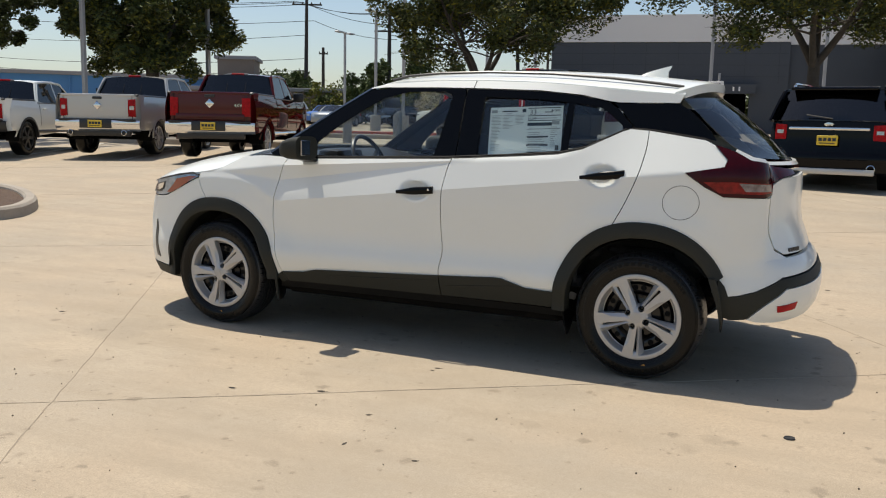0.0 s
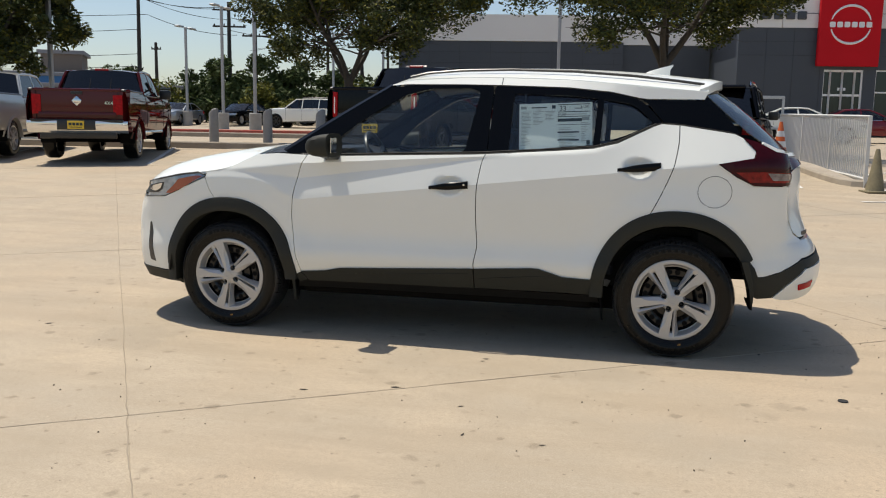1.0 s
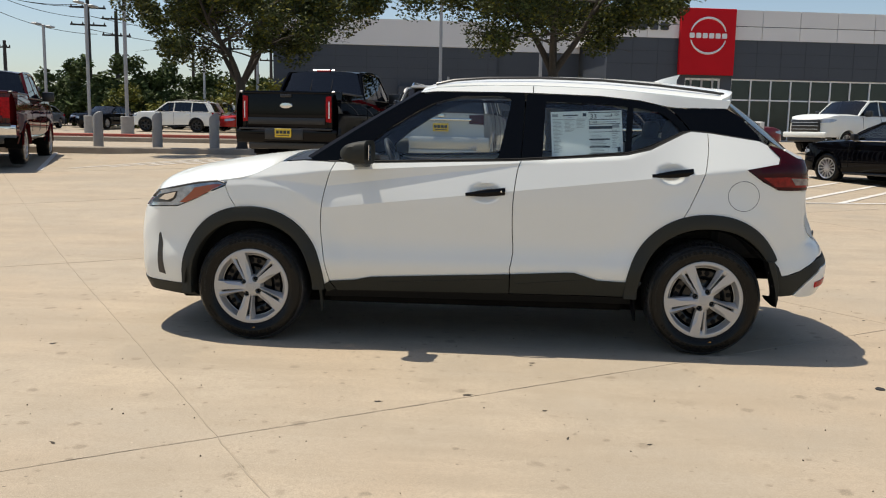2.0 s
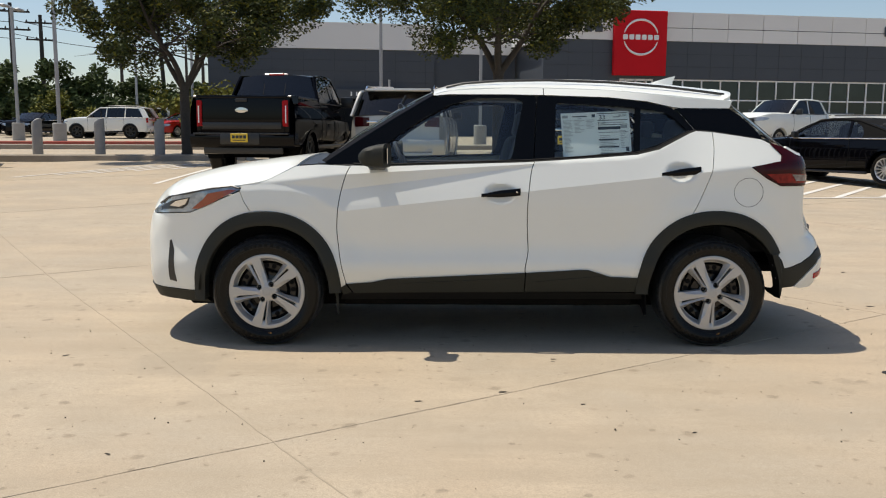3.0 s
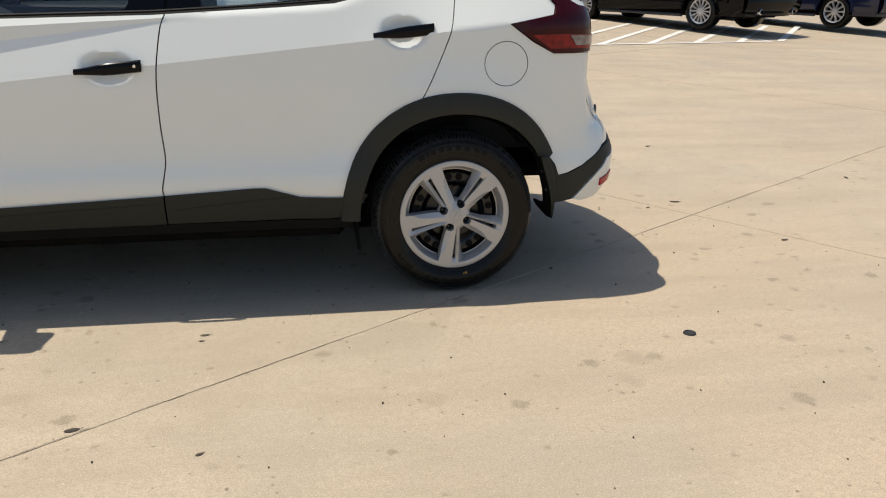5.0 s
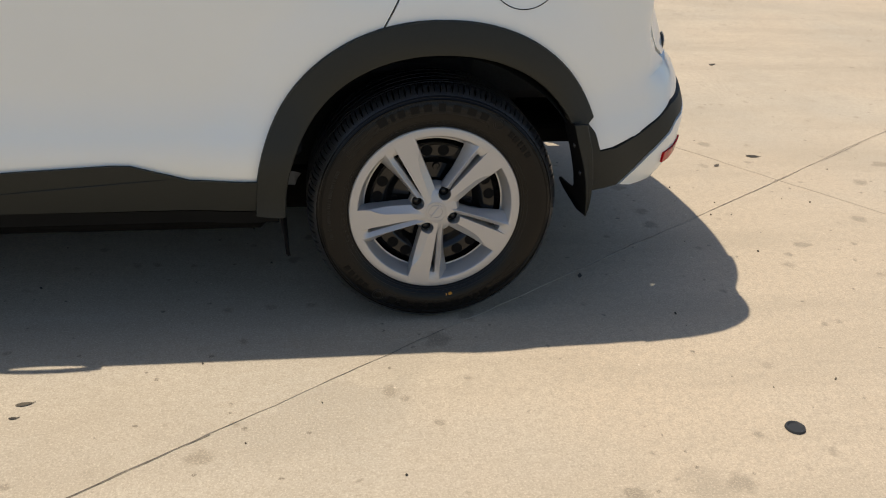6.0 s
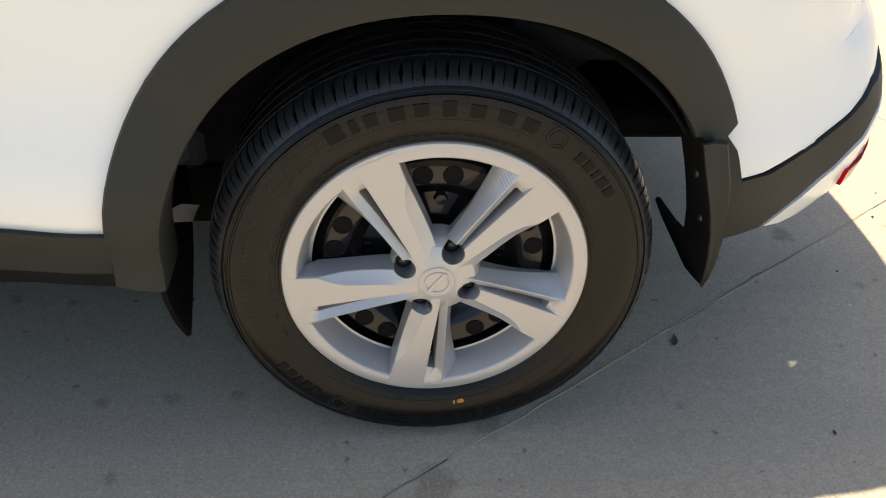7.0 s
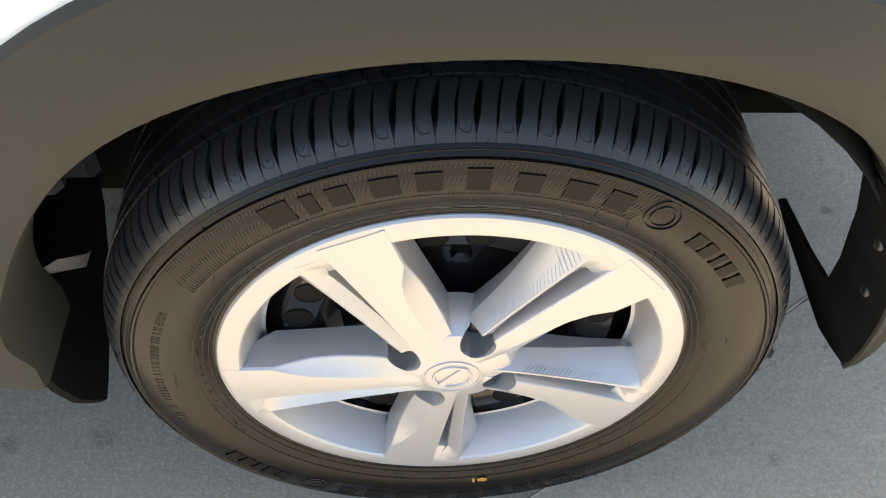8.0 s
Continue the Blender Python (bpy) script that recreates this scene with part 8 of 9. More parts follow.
# ---- lamp posts, utility poles, cables ----
def lamp_post(x, y, h, base=True, heads=2):
    z = ground_z(x, y)
    t = thing("street_lamp", "tall pale grey steel car-park lamp post", "street lamp", "lamp posts", at=pose(x, y, z))
    bm = bmesh.new()
    box(bm, (0.14, 0.14, h - 0.75), pose(0, 0, (h + 0.75) / 2), 0.02)
    part("pole", bm, POLE_STEEL, t)
    bm = bmesh.new()
    lathe(bm, [(0.001, 0.9), (0.27, 0.9), (0.30, 0.86), (0.30, 0.0)], 20)
    part("base", bm, CONCRETE_POST, t, "round concrete base")
    bm = bmesh.new()
    box(bm, (0.06, 1.3, 0.06), pose(0, 0, h - 0.05), 0.01)
    part("arm", bm, POLE_STEEL, t)
    for s in (-1, 1)[:heads]:
        bm = bmesh.new()
        box(bm, (0.34, 0.62, 0.10), pose(0, s * 0.75, h - 0.03), 0.03)
        part("lamp_head", bm, POLE_STEEL, t)


for _x, _y, _h in ((-17.4, 33.9, 7.2), (-27.2, 44.9, 6.1), (-21.5, 38.6, 6.6), (-15.5, 49.0, 6.2), (-2.9, 35.5, 7.2), (1.75, 34.8, 7.0), (-19.4, 15.5, 7.2), (-18.2, 20.0, 6.0), (18.2, 28.0, 7.4), (-20.0, 52.0, 6.2)):
    lamp_post(_x, _y, _h)


def utility_pole(x, y, h, arm, tilt=0.0, rz=30, double=False):
    z = ground_z(x, y)
    t = thing("utility_pole", "dark wooden utility pole with a crossarm", "utility pole", "utility poles", at=pose(x, y, z - 0.3, 0, tilt, rz))
    bm = bmesh.new()
    tube(bm, [(0, 0, 0), (0, 0, h * 0.5), (0, 0, h)], [0.20, 0.17, 0.13], 10)
    part("post", bm, POLE_WOOD, t)
    for zz in ((h - 0.6, h - 1.9) if double else (h - 0.6,)):
        bm = bmesh.new()
        box(bm, (arm, 0.10, 0.13), pose(0, 0.14, zz), 0.01)
        for k in range(4):
            lathe(bm, [(0.05, 0.0), (0.06, 0.06), (0.03, 0.16), (0.001, 0.17)], 8, pose(arm * (-0.45 + 0.3 * k), 0.14, zz + 0.06))
        part("crossarm", bm, POLE_WOOD, t)


for _x, _y, _h, _a, _t, _d in ((-40.3, 60.5, 11.0, 2.6, 0.6, False), (-45.0, 71.0, 7.6, 0.9, 0, False), (-31.8, 60.0, 9.8, 2.6, 0, True), (-31.4, 64.0, 9.4, 2.2, 0, True), (-22.3, 66.0, 8.6, 2.2, -3.0, True), (-31.6, 82.0, 9.0, 2.2, 0, False),
                               (-14.0, 85.0, 8.6, 2.2, 0, False), (-23.0, 80.0, 8.6, 2.2, 0, True), (55.0, 78.0, 7.6, 1.8, 0, False), (-28.0, 92.0, 9.6, 2.2, 0, False)):
    utility_pole(_x, _y, _h, _a, _t, 20, _d)


def overhead_cable(a, b, sag):
    t = Vector(a).lerp(Vector(b), 0.5)
    bm = bmesh.new()
    tube(bm, [Vector(a).lerp(Vector(b), k / 20) - Vector((0, 0, 4 * sag * (k / 20) * (1 - k / 20))) for k in range(21)], 0.028, 4)
    tagged(part("overhead_cable", bm, CABLE, None), "thin black overhead cable strung between poles", "cable", "overhead cables")


for _k, (_z0, _z1) in enumerate(((11.5, 10.2), (11.4, 10.1), (11.2, 9.2), (9.8, 8.0))):
    overhead_cable((-41.2 + 0.6 * _k, 60.5, _z0), (-32.6 + 0.5 * _k, 60.0, _z1), 0.4)
    overhead_cable((-41.2 + 0.6 * _k, 60.5, _z0), (-95.0, 48.0 + 2 * _k, _z0 + 3.0), 1.2)
for _z in (8.6, 6.6, 5.6):
    overhead_cable((-40.3, 60.5, _z), (-90.0, 58.0, _z + 1.5), 0.9)
for _z in (9.4, 8.4):
    overhead_cable((-31.8, 60.0, _z), (-22.3, 66.0, _z - 0.8), 0.3)
    overhead_cable((-22.3, 66.0, _z - 0.8), (20.0, 80.0, _z), 0.8)
overhead_cable((30.0, 90.0, 9.0), (75.0, 70.0, 9.3), 0.6)

# ---- bollards, kerbs, fence, cones ----
for _x, _y in ((-12.1, 16.55), (-10.6, 16.7), (-9.05, 16.85), (-7.55, 17.0), (-6.05, 17.1), (-13.6, 16.35)):
    _t = thing("bollard", "grey concrete bollard with a slanted top", "bollard", "grey bollards", at=at_ground(_x, _y, 0))
    bm = bmesh.new()
    lathe(bm, [(0.001, 1.02), (0.06, 1.02), (0.115, 0.99), (0.13, 0.94), (0.13, -0.05)], 20)
    for v in bm.verts:
        if v.co.z > 0.9:
            v.co.z += v.co.x * 0.5
    part("post", bm, CONCRETE_POST, _t)


def kerb_strip(name, pts, width, height, mat, label, closed=False):
    """A kerb that follows plan points, rounded at its top edges."""
    pts = resample([(x, y, 0) for x, y in pts], 60 if closed else max(12, len(pts) * 8), closed)
    rows = []
    n = len(pts)
    for i, p in enumerate(pts):
        a, b = (pts[i - 1], pts[(i + 1) % n]) if closed else (pts[max(i - 1, 0)], pts[min(i + 1, n - 1)])
        d = (b - a).normalized()
        s = Vector((-d.y, d.x, 0))
        z = ground_z(p.x, p.y)
        rows.append([p + s * o + Vector((0, 0, z + h)) for o, h in ((-width / 2 - 0.02, -0.05), (-width / 2, height - 0.03), (-width / 2 + 0.03, height), (width / 2 - 0.03, height), (width / 2, height - 0.03), (width / 2 + 0.02, -0.05))])
    if closed:
        rows.append(rows[0])
    bm = bmesh.new()
    grid(bm, rows)
    bmesh.ops.recalc_face_normals(bm, faces=bm.faces[:])
    return tagged(part(name, bm, mat, None), label, "kerb", kind="structure")


def bed(name, pts, mat, label, lift=0.10):
    """Planted ground inside a kerb, gently mounded."""
    bm = bmesh.new()
    c = sum((Vector((x, y, 0)) for x, y in pts), Vector()) / len(pts)
    ringpts = resample([(x, y, 0) for x, y in pts], 40, True)
    rows = []
    for f in (1.0, 0.85, 0.6, 0.3, 0.02):
        rows.append([(lambda q: Vector((q.x, q.y, ground_z(q.x, q.y) + lift + 0.06 * (1 - f) + 0.02 * noise.noise(q * 2))))(c.lerp(p, f)) for p in ringpts])
    rows = [r + [r[0]] for r in rows]
    grid(bm, rows)
    bmesh.ops.recalc_face_normals(bm, faces=bm.faces[:])
    bm.normal_update()
    if sum(f.normal.z for f in bm.faces) < 0:
        bmesh.ops.reverse_faces(bm, faces=bm.faces[:])
    return tagged(part(name, bm, mat, None), label, "planting bed", kind="structure")


_isl = flat2(spline([(-6.75, 2.55), (-6.85, 2.0), (-7.6, 1.4), (-9.4, 0.7), (-12.0, 0.2), (-12.8, 2.0), (-11.0, 4.0), (-9.2, 4.3), (-7.6, 3.5)], 5, True))
_isl = [(x - 0.30, y - 0.10) for x, y in _isl]
kerb_strip("kerb_island", _isl, 0.16, 0.15, KERB, "weathered tan concrete kerb round a planting island", True)
bed("mulch_bed", [(x * 0.985 - 0.14, y * 0.97 + 0.05) for x, y in _isl], MULCH, "brown mulch inside the kerbed island", 0.10)
kerb_strip("kerb_back", [(-19.0, 15.5), (-12.0, 16.0), (-8.0, 16.3), (-5.2, 16.5)], 0.18, 0.15, KERB, "long pale concrete kerb behind the parking bays")
kerb_strip("kerb_far", [(-26.0, 29.0), (-16.0, 30.5), (-9.0, 31.5), (-4.0, 34.5)], 0.20, 0.15, KERB_RED, "red-painted kerb of the far island")
kerb_strip("kerb_far_edge", [(-30.0, 24.0), (-18.0, 25.0), (-8.0, 25.6), (2.0, 27.0)], 0.20, 0.15, KERB, "pale kerb of the far drive")
_isl2 = [(4.05, 13.5), (4.2, 11.6), (4.4, 10.9), (4.75, 10.8), (4.9, 11.5), (4.6, 17.0), (4.2, 18.5), (3.9, 17.0)]
kerb_strip("kerb_fence", flat2(spline([(x + 0.35, y, 0) for x, y in _isl2], 4, True)), 0.14, 0.12, KERB, "pale kerb of the island beside the fence", True)
bed("fence_bed", [(x + 0.35, y) for x, y in _isl2], KERB, "concrete island beside the fence", 0.08)
# painted bay lines
def painted_line(a, b, w, label="worn white painted parking line"):
    a, b = Vector((*a, 0)), Vector((*b, 0))
    n = max(2, int((b - a).length / 0.6))
    d = (b - a).normalized()
    s = Vector((-d.y, d.x, 0)) * w / 2
    bm = bmesh.new()
    rows = []
    for k in range(n + 1):
        p = a.lerp(b, k / n)
        z = Vector((0, 0, ground_z(p.x, p.y) + 0.006))
        rows.append([p + s + z, p - s + z])
    grid(bm, rows)
    bm.normal_update()
    if sum(f.normal.z for f in bm.faces) < 0:
        bmesh.ops.reverse_faces(bm, faces=bm.faces[:])
    tagged(part("painted_line", bm, LINE_WHITE, None), label, "road marking", kind="structure")


for _x in (-5.45, -2.35, 0.75, 3.75):
    painted_line((_x, 10.0), (_x + 0.1, 15.4), 0.10)
for _k in range(5):
    painted_line((-8.6 + 0.6 * _k, 11.2 + 0.55 * _k), (-6.9 + 0.35 * _k, 14.6 + 0.2 * _k), 0.10)
for _x, _y in ((-15.6, 9.6), (-12.55, 9.75), (-9.0, 10.6)):
    painted_line((_x + 0.1, _y), (_x - 2.2, _y + 5.0), 0.10)
painted_line((4.35, 8.40), (9.30, 9.92), 0.12)
for _k in range(6):
    _b = Vector((4.72 + 0.96 * _k, 8.50 + 0.298 * _k))
    painted_line(tuple(_b), tuple(_b + Vector((0.60, 0.80)) * (5.4 if _k < 3 else 4.2)), 0.12)
for _x, _y in ((5.05, 10.2), (5.25, 11.9), (5.50, 13.5)):
    painted_line((_x, _y), (_x + 2.2, _y + 2.9), 0.12)
painted_line((9.30, 9.92), (7.2, 15.0), 0.10)
# white rail fence
_f = thing("rail_fence", "white metal fence panel with many upright rails", "fence", at=None)
_fa, _fb = Vector((4.92, 10.75)), Vector((4.45, 17.6))
_fz = ground_z(4.9, 10.8) + 0.12


def fence_part(name, a, b, z0, z1, w):
    d = (b - a)
    bm = bmesh.new()
    mid = (a + b) / 2
    box(bm, (max(d.length, w), w, z1 - z0), pose(mid.x, mid.y, (z0 + z1) / 2, 0, 0, math.degrees(math.atan2(d.y, d.x)) if d.length > 0 else 0), 0.004)
    part(name, bm, FENCE_WHITE, _f)


_n = 60
for _k in range(_n + 1):
    _p = _fa.lerp(_fb, _k / _n)
    _zz = _fz + 0.12 * _k / _n
    fence_part("upright" if _k % 20 else "post", _p, _p, _zz - (0.06 if _k % 20 else 0.14), _zz + 1.12, 0.024 if _k % 20 else 0.06)
for _h in (0.02, 1.10):
    bm = bmesh.new()
    tube(bm, [(_fa.x, _fa.y, _fz + _h), (_fb.x, _fb.y, _fz + _h + 0.12)], 0.03, 6)
    part("rail", bm, FENCE_WHITE, _f)


def traffic_cone(x, y, h, mat, label, bands=()):
    t = thing("traffic_cone", label, "traffic cone", at=at_ground(x, y, 12))
    bm = bmesh.new()
    lathe(bm, [(0.001, h), (0.028, h), (0.034, h - 0.015), (h * 0.20, 0.05), (h * 0.21, 0.03)], 24)
    part("cone", bm, mat, t)
    bm = bmesh.new()
    box(bm, (h * 0.52, h * 0.52, 0.035), pose(0, 0, 0.018), 0.012, 2)
    part("base", bm, mat, t)
    for z0, z1 in bands:
        bm = bmesh.new()
        rr = [0.034 + (h * 0.20 - 0.034) * (h - 0.015 - z) / (h - 0.065) + 0.003 for z in (z0, z1)]
        lathe(bm, [(rr[0], z0), (rr[1], z1)], 24)
        part("band", bm, SIGN_WHITE, t, "white reflective band")


traffic_cone(4.88, 9.9, 0.72, CONE_OLD, "weathered olive-tan traffic cone on the concrete")
traffic_cone(4.0, 14.4, 1.0, CONE_ORANGE, "orange and white traffic cone beside the black suv", ((0.45, 0.58), (0.68, 0.80)))
# small sales sign near the service wing
_t = thing("sales_sign", "small white sales sign on a pole", "sign")
bm = bmesh.new()
box(bm, (0.9, 0.06, 0.42), pose(-2.75, 35.2, 3.15), 0.01)
part("board", bm, SIGN_WHITE, _t)
text_mesh("sign_text", "SALES", 0.27, INK, pose(-2.75, 35.165, 3.15, 90, 0, 0), _t, 0.004)
bm = bmesh.new()
tube(bm, [(-2.5, 35.26, ground_z(-2.5, 35.2)), (-2.5, 35.26, 3.7)], 0.05, 8)
part("pole", bm, POLE_STEEL, _t)
# framed sign by the fence
_t = thing("stand_sign", "white framed stand sign beside the fence", "sign", at=at_ground(4.35, 18.6, 0))
bm = bmesh.new()
for _dx in (-0.27, 0.27):
    box(bm, (0.06, 0.06, 1.55), pose(_dx, 0, 0.775), 0.01)
box(bm, (0.6, 0.06, 0.08), pose(0, 0, 1.55), 0.01)
box(bm, (0.6, 0.06, 0.06), pose(0, 0, 0.75), 0.01)
part("frame", bm, FENCE_WHITE, _t)

# ---- far buildings ----
def shed(name, label, x, y, w, d, h, mat, rz=0):
    t = thing(name, label, "building", at=pose(x, y, ground_z(x, y) - 0.2, 0, 0, rz))
    bm = bmesh.new()
    box(bm, (w, d, h), pose(0, 0, h / 2))
    part("wall", bm, mat, t, smooth=False)
    bm = bmesh.new()
    box(bm, (w + 0.5, d + 0.5, 0.3), pose(0, 0, h + 0.1), 0.03)
    part("roof", bm, ROOF_GREY, t, smooth=False)
    for k in range(int(w / 5)):
        bm = bmesh.new()
        box(bm, (1.2, 0.1, 1.3), pose(-w / 2 + 2.5 + 5 * k, -d / 2 - 0.03, h * 0.55))
        part("window", bm, GLASS_SHOP, t, smooth=False)
        bm = bmesh.new()
        box(bm, (0.12, 0.16, h), pose(-w / 2 + 5 * k, -d / 2 - 0.04, h / 2))
        part("wall_rib", bm, mat, t, smooth=False)


shed("far_warehouse", "long blue metal shed beyond the lot", -60, 47, 40, 12, 3.7, SHED_BLUE, 40)
shed("far_brick_building", "brown two-storey building behind the trees", -45.5, 58, 3.0, 5, 5.4, BRICK_TAN, 30)
shed("far_brick_building", "low grey-brown building behind the trees", -43, 55, 18, 6, 2.7, BRICK_TAN, 25)
shed("far_white_building", "pale far building beyond the showroom", 62, 82, 30, 14, 5.0, WALL_LIGHT, 10)


# ---- loose bits on the pavement ----
def fallen_leaf(x, y, size, turn, seed):
    """A dry curled oak leaf."""
    rng = random.Random(seed)
    bm = bmesh.new()
    rows = []
    for k in range(7):
        f = k / 6
        w = size * 0.24 * math.sin(math.pi * (0.06 + 0.88 * f)) ** 0.8 * rng.uniform(0.8, 1.15)
        lift = 0.0015 + size * 0.035 * (2 * f - 1) ** 2
        rows.append([Vector((size * (f - 0.5), -w, lift + w * 0.12)), Vector((size * (f - 0.5), 0, lift)), Vector((size * (f - 0.5), w, lift + w * 0.16))])
    grid(bm, rows)
    tube(bm, [(size * 0.5, 0, 0.0015 + size * 0.035), (size * 0.72, 0.004, 0.0015)], 0.0008, 4)
    leaf = part("fallen_leaf", bm, DRY_LEAF, None)
    leaf.matrix_basis = pose(x, y, ground_z(x, y), 0, 0, turn)
    tagged(leaf, "small dry brown leaf lying on the concrete", "leaf", "fallen leaves on the pavement")


for _k, (_x, _y, _s, _a) in enumerate(((0.78, -2.34, 0.024, 20), (2.91, -1.50, 0.032, 60), (-0.40, -1.92, 0.034, 5), (0.01, -1.77, 0.042, 15), (0.34, -1.15, 0.034, 10), (0.37, -1.96, 0.024, 30), (0.45, -2.31, 0.022, 80), (2.88, 0.37, 0.055, -10), (2.67, 0.27, 0.035, 40), (1.80, -0.64, 0.028, 70), (2.22, 2.30, 0.04, 0), (0.33, -1.20, 0.018, 0), (3.4, 1.9, 0.05, 30), (4.3, 0.8, 0.05, 75), (3.1, -0.4, 0.04, 15), (-2.4, -1.1, 0.04, 50), (-1.6, -2.6, 0.03, 140))):
    fallen_leaf(_x, _y, _s, _a, _k)
bm = bmesh.new()
lathe(bm, [(0.0001, 0.003), (0.016, 0.003), (0.019, 0.006), (0.022, 0.006), (0.024, 0.001)], 20)
_cap = part("bottle_cap", bm, CABLE, None)
_cap.matrix_basis = pose(2.08, -1.41, ground_z(2.08, -1.41))
tagged(_cap, "dark round cap lying flat on the concrete", "cap")
_rng = random.Random(17)
bm = bmesh.new()
for _k in range(260):
    _x, _y, _r = _rng.uniform(-3.0, 3.6), _rng.uniform(-3.2, 1.5), _rng.uniform(0.002, 0.006)
    _m = pose(_x, _y, ground_z(_x, _y) + _r * 0.4, _rng.uniform(0, 90), _rng.uniform(0, 90), _rng.uniform(0, 90))
    bmesh.ops.create_cube(bm, size=_r, matrix=_m @ Matrix.Diagonal((1.0, _rng.uniform(0.5, 1.6), 0.6, 1)))
tagged(part("grit", bm, DRY_LEAF, None, smooth=False), "scattered dark grit and crumbs on the concrete", "grit", kind="stuff")

# ---- trees ----
def leaf_cloud(bm, centres, count, size, rng, spread):
    """Many small bent leaves round clump centres."""
    for i in range(count):
        c, r = centres[rng.randrange(len(centres))]
        d = Vector((rng.gauss(0, 1), rng.gauss(0, 1), rng.gauss(0, 0.8)))
        d.normalize()
        p = c + d * r * (rng.random() ** 0.45)
        a = Vector((rng.uniform(-1, 1), rng.uniform(-1, 1), rng.uniform(-0.7, 0.4))).normalized()
        b = a.orthogonal().normalized()
        b = (b * math.cos(rng.random() * 6.28) + a.cross(b) * math.sin(rng.random() * 6.28)).normalized()
        s = size * rng.uniform(0.6, 1.35)
        v = [bm.verts.new(p - a * s), bm.verts.new(p + b * s * 0.42 + a * s * 0.1), bm.verts.new(p + a * s), bm.verts.new(p - b * s * 0.42 + a * s * 0.1)]
        bm.faces.new((v[0], v[1], v[2]))
        bm.faces.new((v[0], v[2], v[3]))


def tree(x, y, trunk_h, crown_r, crown_z, crown_h, seed, leaves, leaf_size=0.075, stems=3, trunk_r=0.17, mat=None, label="spreading live oak with dark green leaves", lean=(0, 0), second=None, group="oaks in the lot", gaps=0.8):
    rng = random.Random(seed)
    t = thing("oak_tree", label, "tree", group, at=pose(x, y, ground_z(x, y)))
    bm = bmesh.new()
    tips = []
    fork = trunk_h * 0.72
    tube(bm, [(0, 0, -0.1), (0.02, 0.01, 0.12), (lean[0] * 0.3, lean[1] * 0.3, fork * 0.5), (lean[0] * 0.6, lean[1] * 0.6, fork)], [trunk_r * 1.5, trunk_r * 1.1, trunk_r, trunk_r * 0.95], 12)
    limbs = []
    for k in range(stems):
        a = math.tau * (k + 0.3 * rng.random()) / stems + seed
        reach = crown_r * rng.uniform(0.35, 0.55)
        base = Vector((lean[0] * 0.6, lean[1] * 0.6, fork * rng.uniform(0.88, 1.0)))
        tip = Vector((math.cos(a) * reach, math.sin(a) * reach, crown_z + rng.uniform(-0.1, 0.25) * crown_h))
        mid = base.lerp(tip, 0.5) + Vector((rng.uniform(-0.2, 0.2), rng.uniform(-0.2, 0.2), 0.25))
        pts = spline([base, base.lerp(mid, 0.5) + Vector((rng.uniform(-0.12, 0.12), rng.uniform(-0.12, 0.12), 0)), mid, tip], 4)
        r = trunk_r * rng.uniform(0.6, 0.75)
        tube(bm, pts, [r * (1 - 0.72 * i / (len(pts) - 1)) for i in range(len(pts))], 8)
        limbs.append(pts)
        for q in range(6):
            s = pts[int(len(pts) * rng.uniform(0.4, 0.95)) - 1]
            b = rng.uniform(0, math.tau)
            e = s + Vector((math.cos(b), math.sin(b), rng.uniform(-0.1, 0.6))) * crown_r * rng.uniform(0.3, 0.55)
            pp = spline([s, s.lerp(e, 0.5) + Vector((0, 0, 0.15)), e], 4)
            tube(bm, pp, [r * 0.34 * (1 - 0.8 * i / (len(pp) - 1)) for i in range(len(pp))], 6)
            tips.append(e)
            for w in range(3):
                c = rng.uniform(0, math.tau)
                e2 = e + Vector((math.cos(c), math.sin(c), rng.uniform(-0.4, 0.5))) * crown_r * rng.uniform(0.15, 0.3)
                tube(bm, [pp[-3], e2], [r * 0.10, r * 0.04], 5)
    part("trunk", bm, BARK, t, "rough grey-brown trunk and limbs", 60)
    clumps = []
    n = int(84 * gaps)
    for k in range(n):
        a, rr = rng.uniform(0, math.tau), crown_r * math.sqrt(rng.uniform(0.02, 1.0))
        top = crown_h * math.sqrt(max(0.05, 1 - (rr / crown_r) ** 2))
        z = crown_z + rng.uniform(-0.42, 1.0) * top
        clumps.append((Vector((math.cos(a) * rr + lean[0], math.sin(a) * rr + lean[1], z)), crown_r * rng.uniform(0.09, 0.19)))
    for e in tips:
        clumps.append((e, crown_r * rng.uniform(0.10, 0.17)))
    bm = bmesh.new()
    leaf_cloud(bm, clumps, leaves, leaf_size, rng, 1.0)
    part("crown", bm, mat or LEAF, t, "crown of small leaves", smooth=False)
    # scattered leaves in a paler second colour, painted as if sunlit
    if second:
        bm = bmesh.new()
        leaf_cloud(bm, clumps, leaves // 4, leaf_size, rng, 1.0)
        part("sunlit_leaves", bm, second, t, "paler leaves with sunlight put into their colour", smooth=False)
    return t


tree(-7.4, 18.9, 2.8, 3.9, 4.4, 2.5, 4, 56000, 0.066, 4, 0.135, second=LEAF_YELLOW)
tree(1.6, 21.2, 3.7, 4.5, 5.0, 2.7, 9, 60000, 0.066, 4, 0.17, second=LEAF_YELLOW)
tree(-19.6, 18.8, 2.4, 2.75, 3.85, 4.6, 13, 72000, 0.086, 4, 0.20, second=LEAF_YELLOW, gaps=1.7)
tree(-23.1, 14.3, 3.0, 2.75, 4.6, 3.2, 21, 40000, 0.075, 3, 0.14)


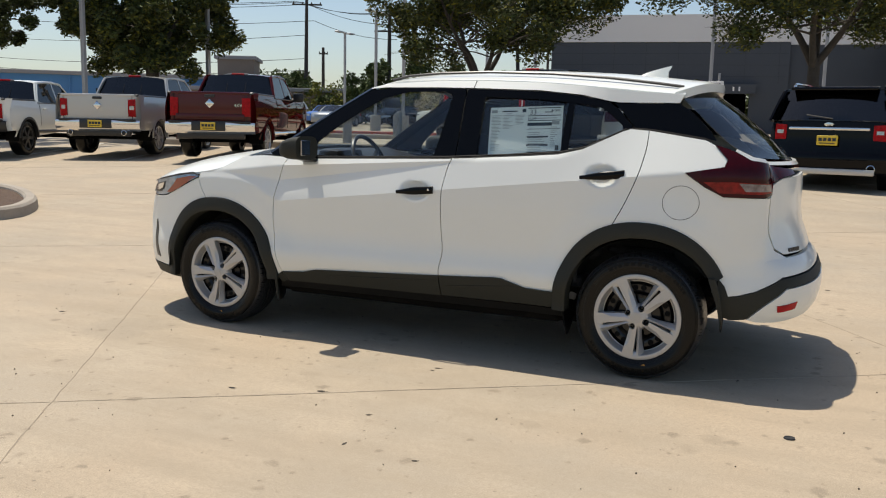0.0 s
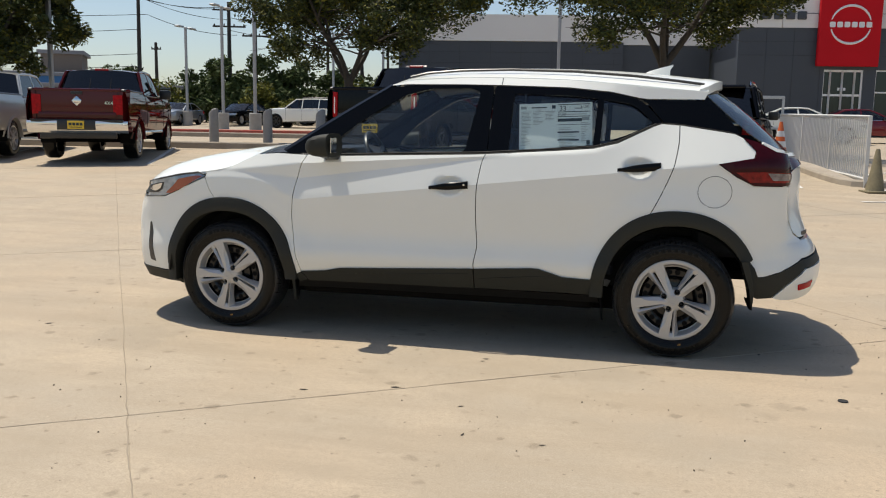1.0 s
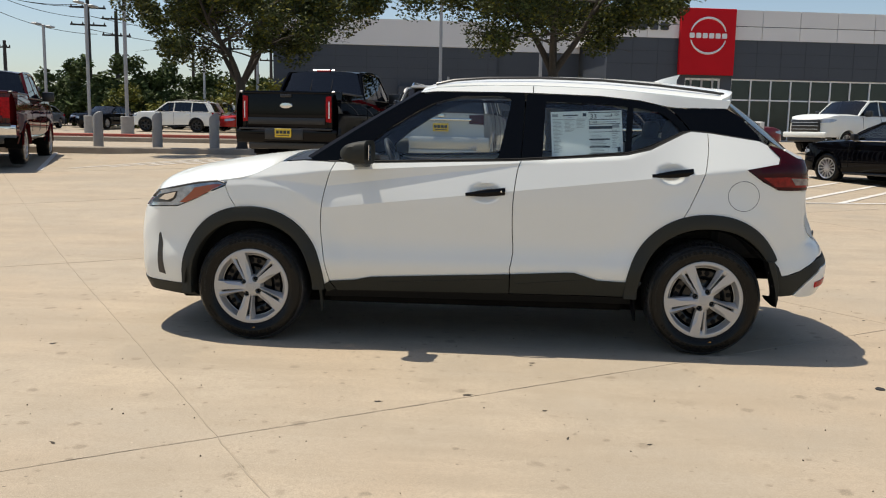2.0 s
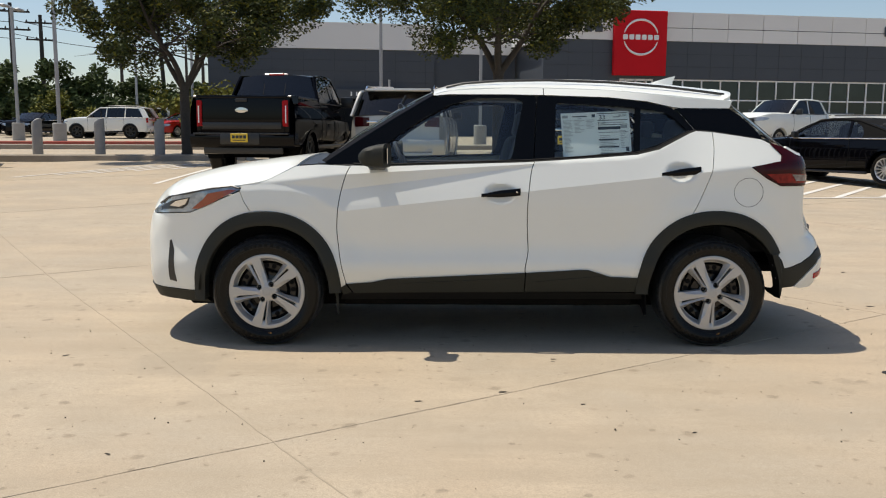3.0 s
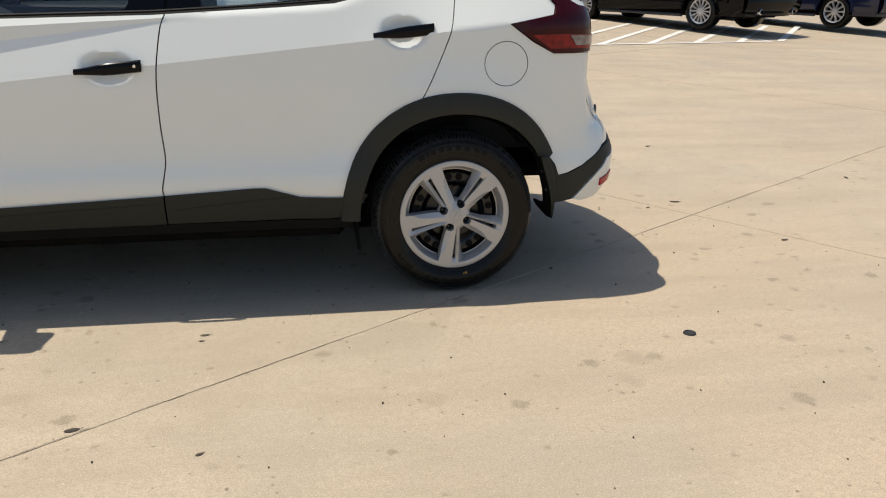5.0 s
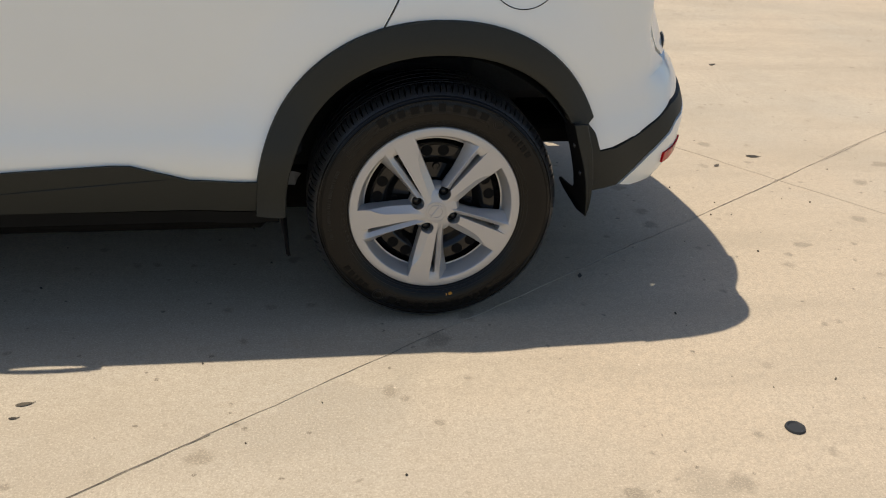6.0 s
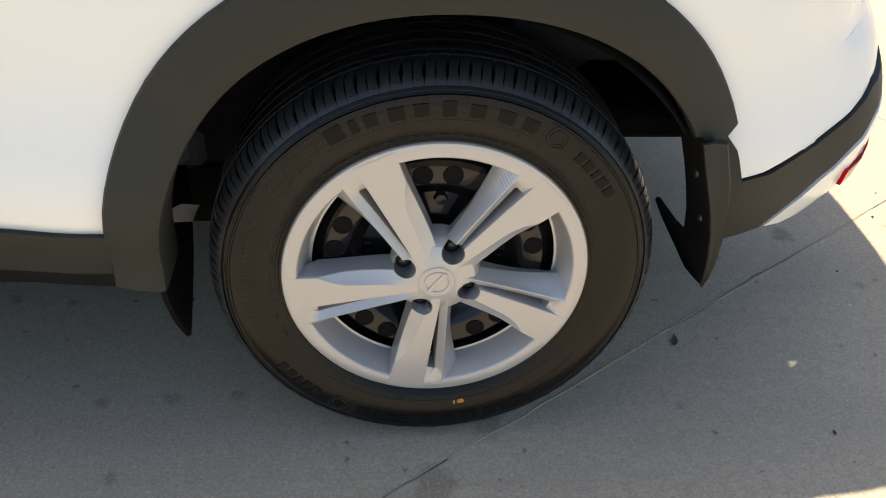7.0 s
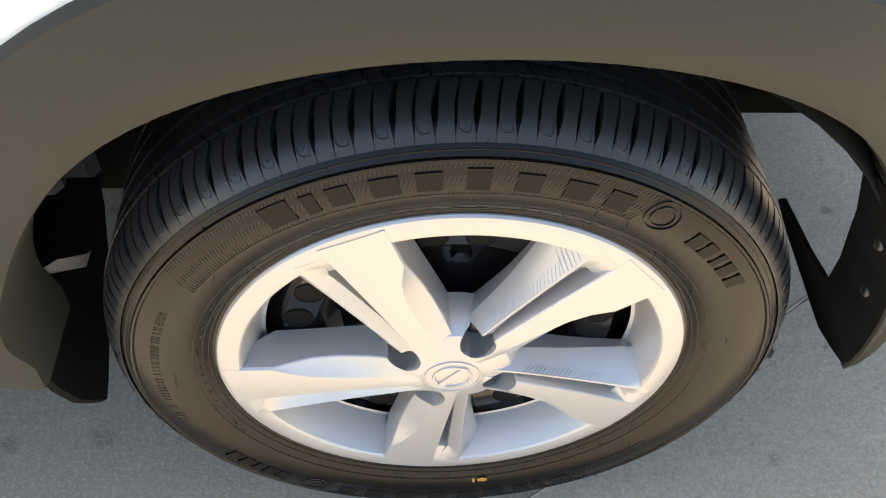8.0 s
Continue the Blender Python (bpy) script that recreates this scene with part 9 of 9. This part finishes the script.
def far_trees(name, label, items, mat, seed, leaves, size):
    """A belt of far foliage: rounded, ragged masses of leaves on short trunks."""
    rng = random.Random(seed)
    bm = bmesh.new()
    for x, y, r, h in items:
        z = ground_z(x, y)
        tube(bm, [(x, y, z - 0.2), (x, y, z + h * 0.5)], 0.18, 6)
        clumps = []
        for k in range(26):
            a, f = rng.uniform(0, math.tau), math.sqrt(rng.random())
            zz = z + h * (0.12 + 0.80 * rng.random() * math.sqrt(1.05 - f * f))
            clumps.append((Vector((x + math.cos(a) * r * f, y + math.sin(a) * r * f, zz)), r * rng.uniform(0.2, 0.36)))
        leaf_cloud(bm, clumps, leaves, size, rng, 1.0)
    tagged(part(name, bm, mat, None, smooth=False), label, "trees", kind="stuff")


_rng = random.Random(8)
_belt = [(-41 + 2.8 * k + _rng.uniform(-1, 1), 57 + _rng.uniform(-2, 4), _rng.uniform(2.4, 3.6), _rng.uniform(3.7, 5.1)) for k in range(11)]
far_trees("far_tree_belt", "dense green trees along the far road", _belt, LEAF_DARK, 3, 7000, 0.19)
far_trees("far_yellow_shrubs", "yellow-green shrubs beside the far trees", [(-34, 53, 2.4, 3.2), (-12.6, 46.0, 2.4, 3.5), (-16.5, 48, 2.2, 3.4), (-25, 52, 2.0, 3.0), (-4.0, 68, 3.0, 3.4)], LEAF_YELLOW, 5, 2400, 0.14)
_belt = [(-110 + 9 * k + _rng.uniform(-2, 2), 110 + _rng.uniform(-4, 8), _rng.uniform(5, 7), _rng.uniform(5, 8)) for k in range(27)]
far_trees("horizon_trees", "dark tree line on the horizon", _belt, LEAF_DARK, 11, 900, 0.40)

# ---- pavement pieces ----
for _p0, _p1 in zip(P_LINES, P_LINES[1:]):
    for _q0, _q1 in zip(Q_LINES, Q_LINES[1:]):
        build_slab(_p0, _p1, _q0, _q1)
for _p in P_LINES:
    build_joint([tuple(slab_point(_p, Q_LINES[0] + (Q_LINES[-1] - Q_LINES[0]) * k / 900)) for k in range(901)], 0.0034, GROOVE)
for _q in Q_LINES:
    build_joint([tuple(slab_point(P_LINES[0] + (P_LINES[-1] - P_LINES[0]) * k / 900, _q)) for k in range(901)], 0.0020, GROOVE_PALE)
    build_crack([tuple(slab_point(P_LINES[0] + (P_LINES[-1] - P_LINES[0]) * k / 1800, _q)) for k in range(1801)], int(_q * 10) + 90)
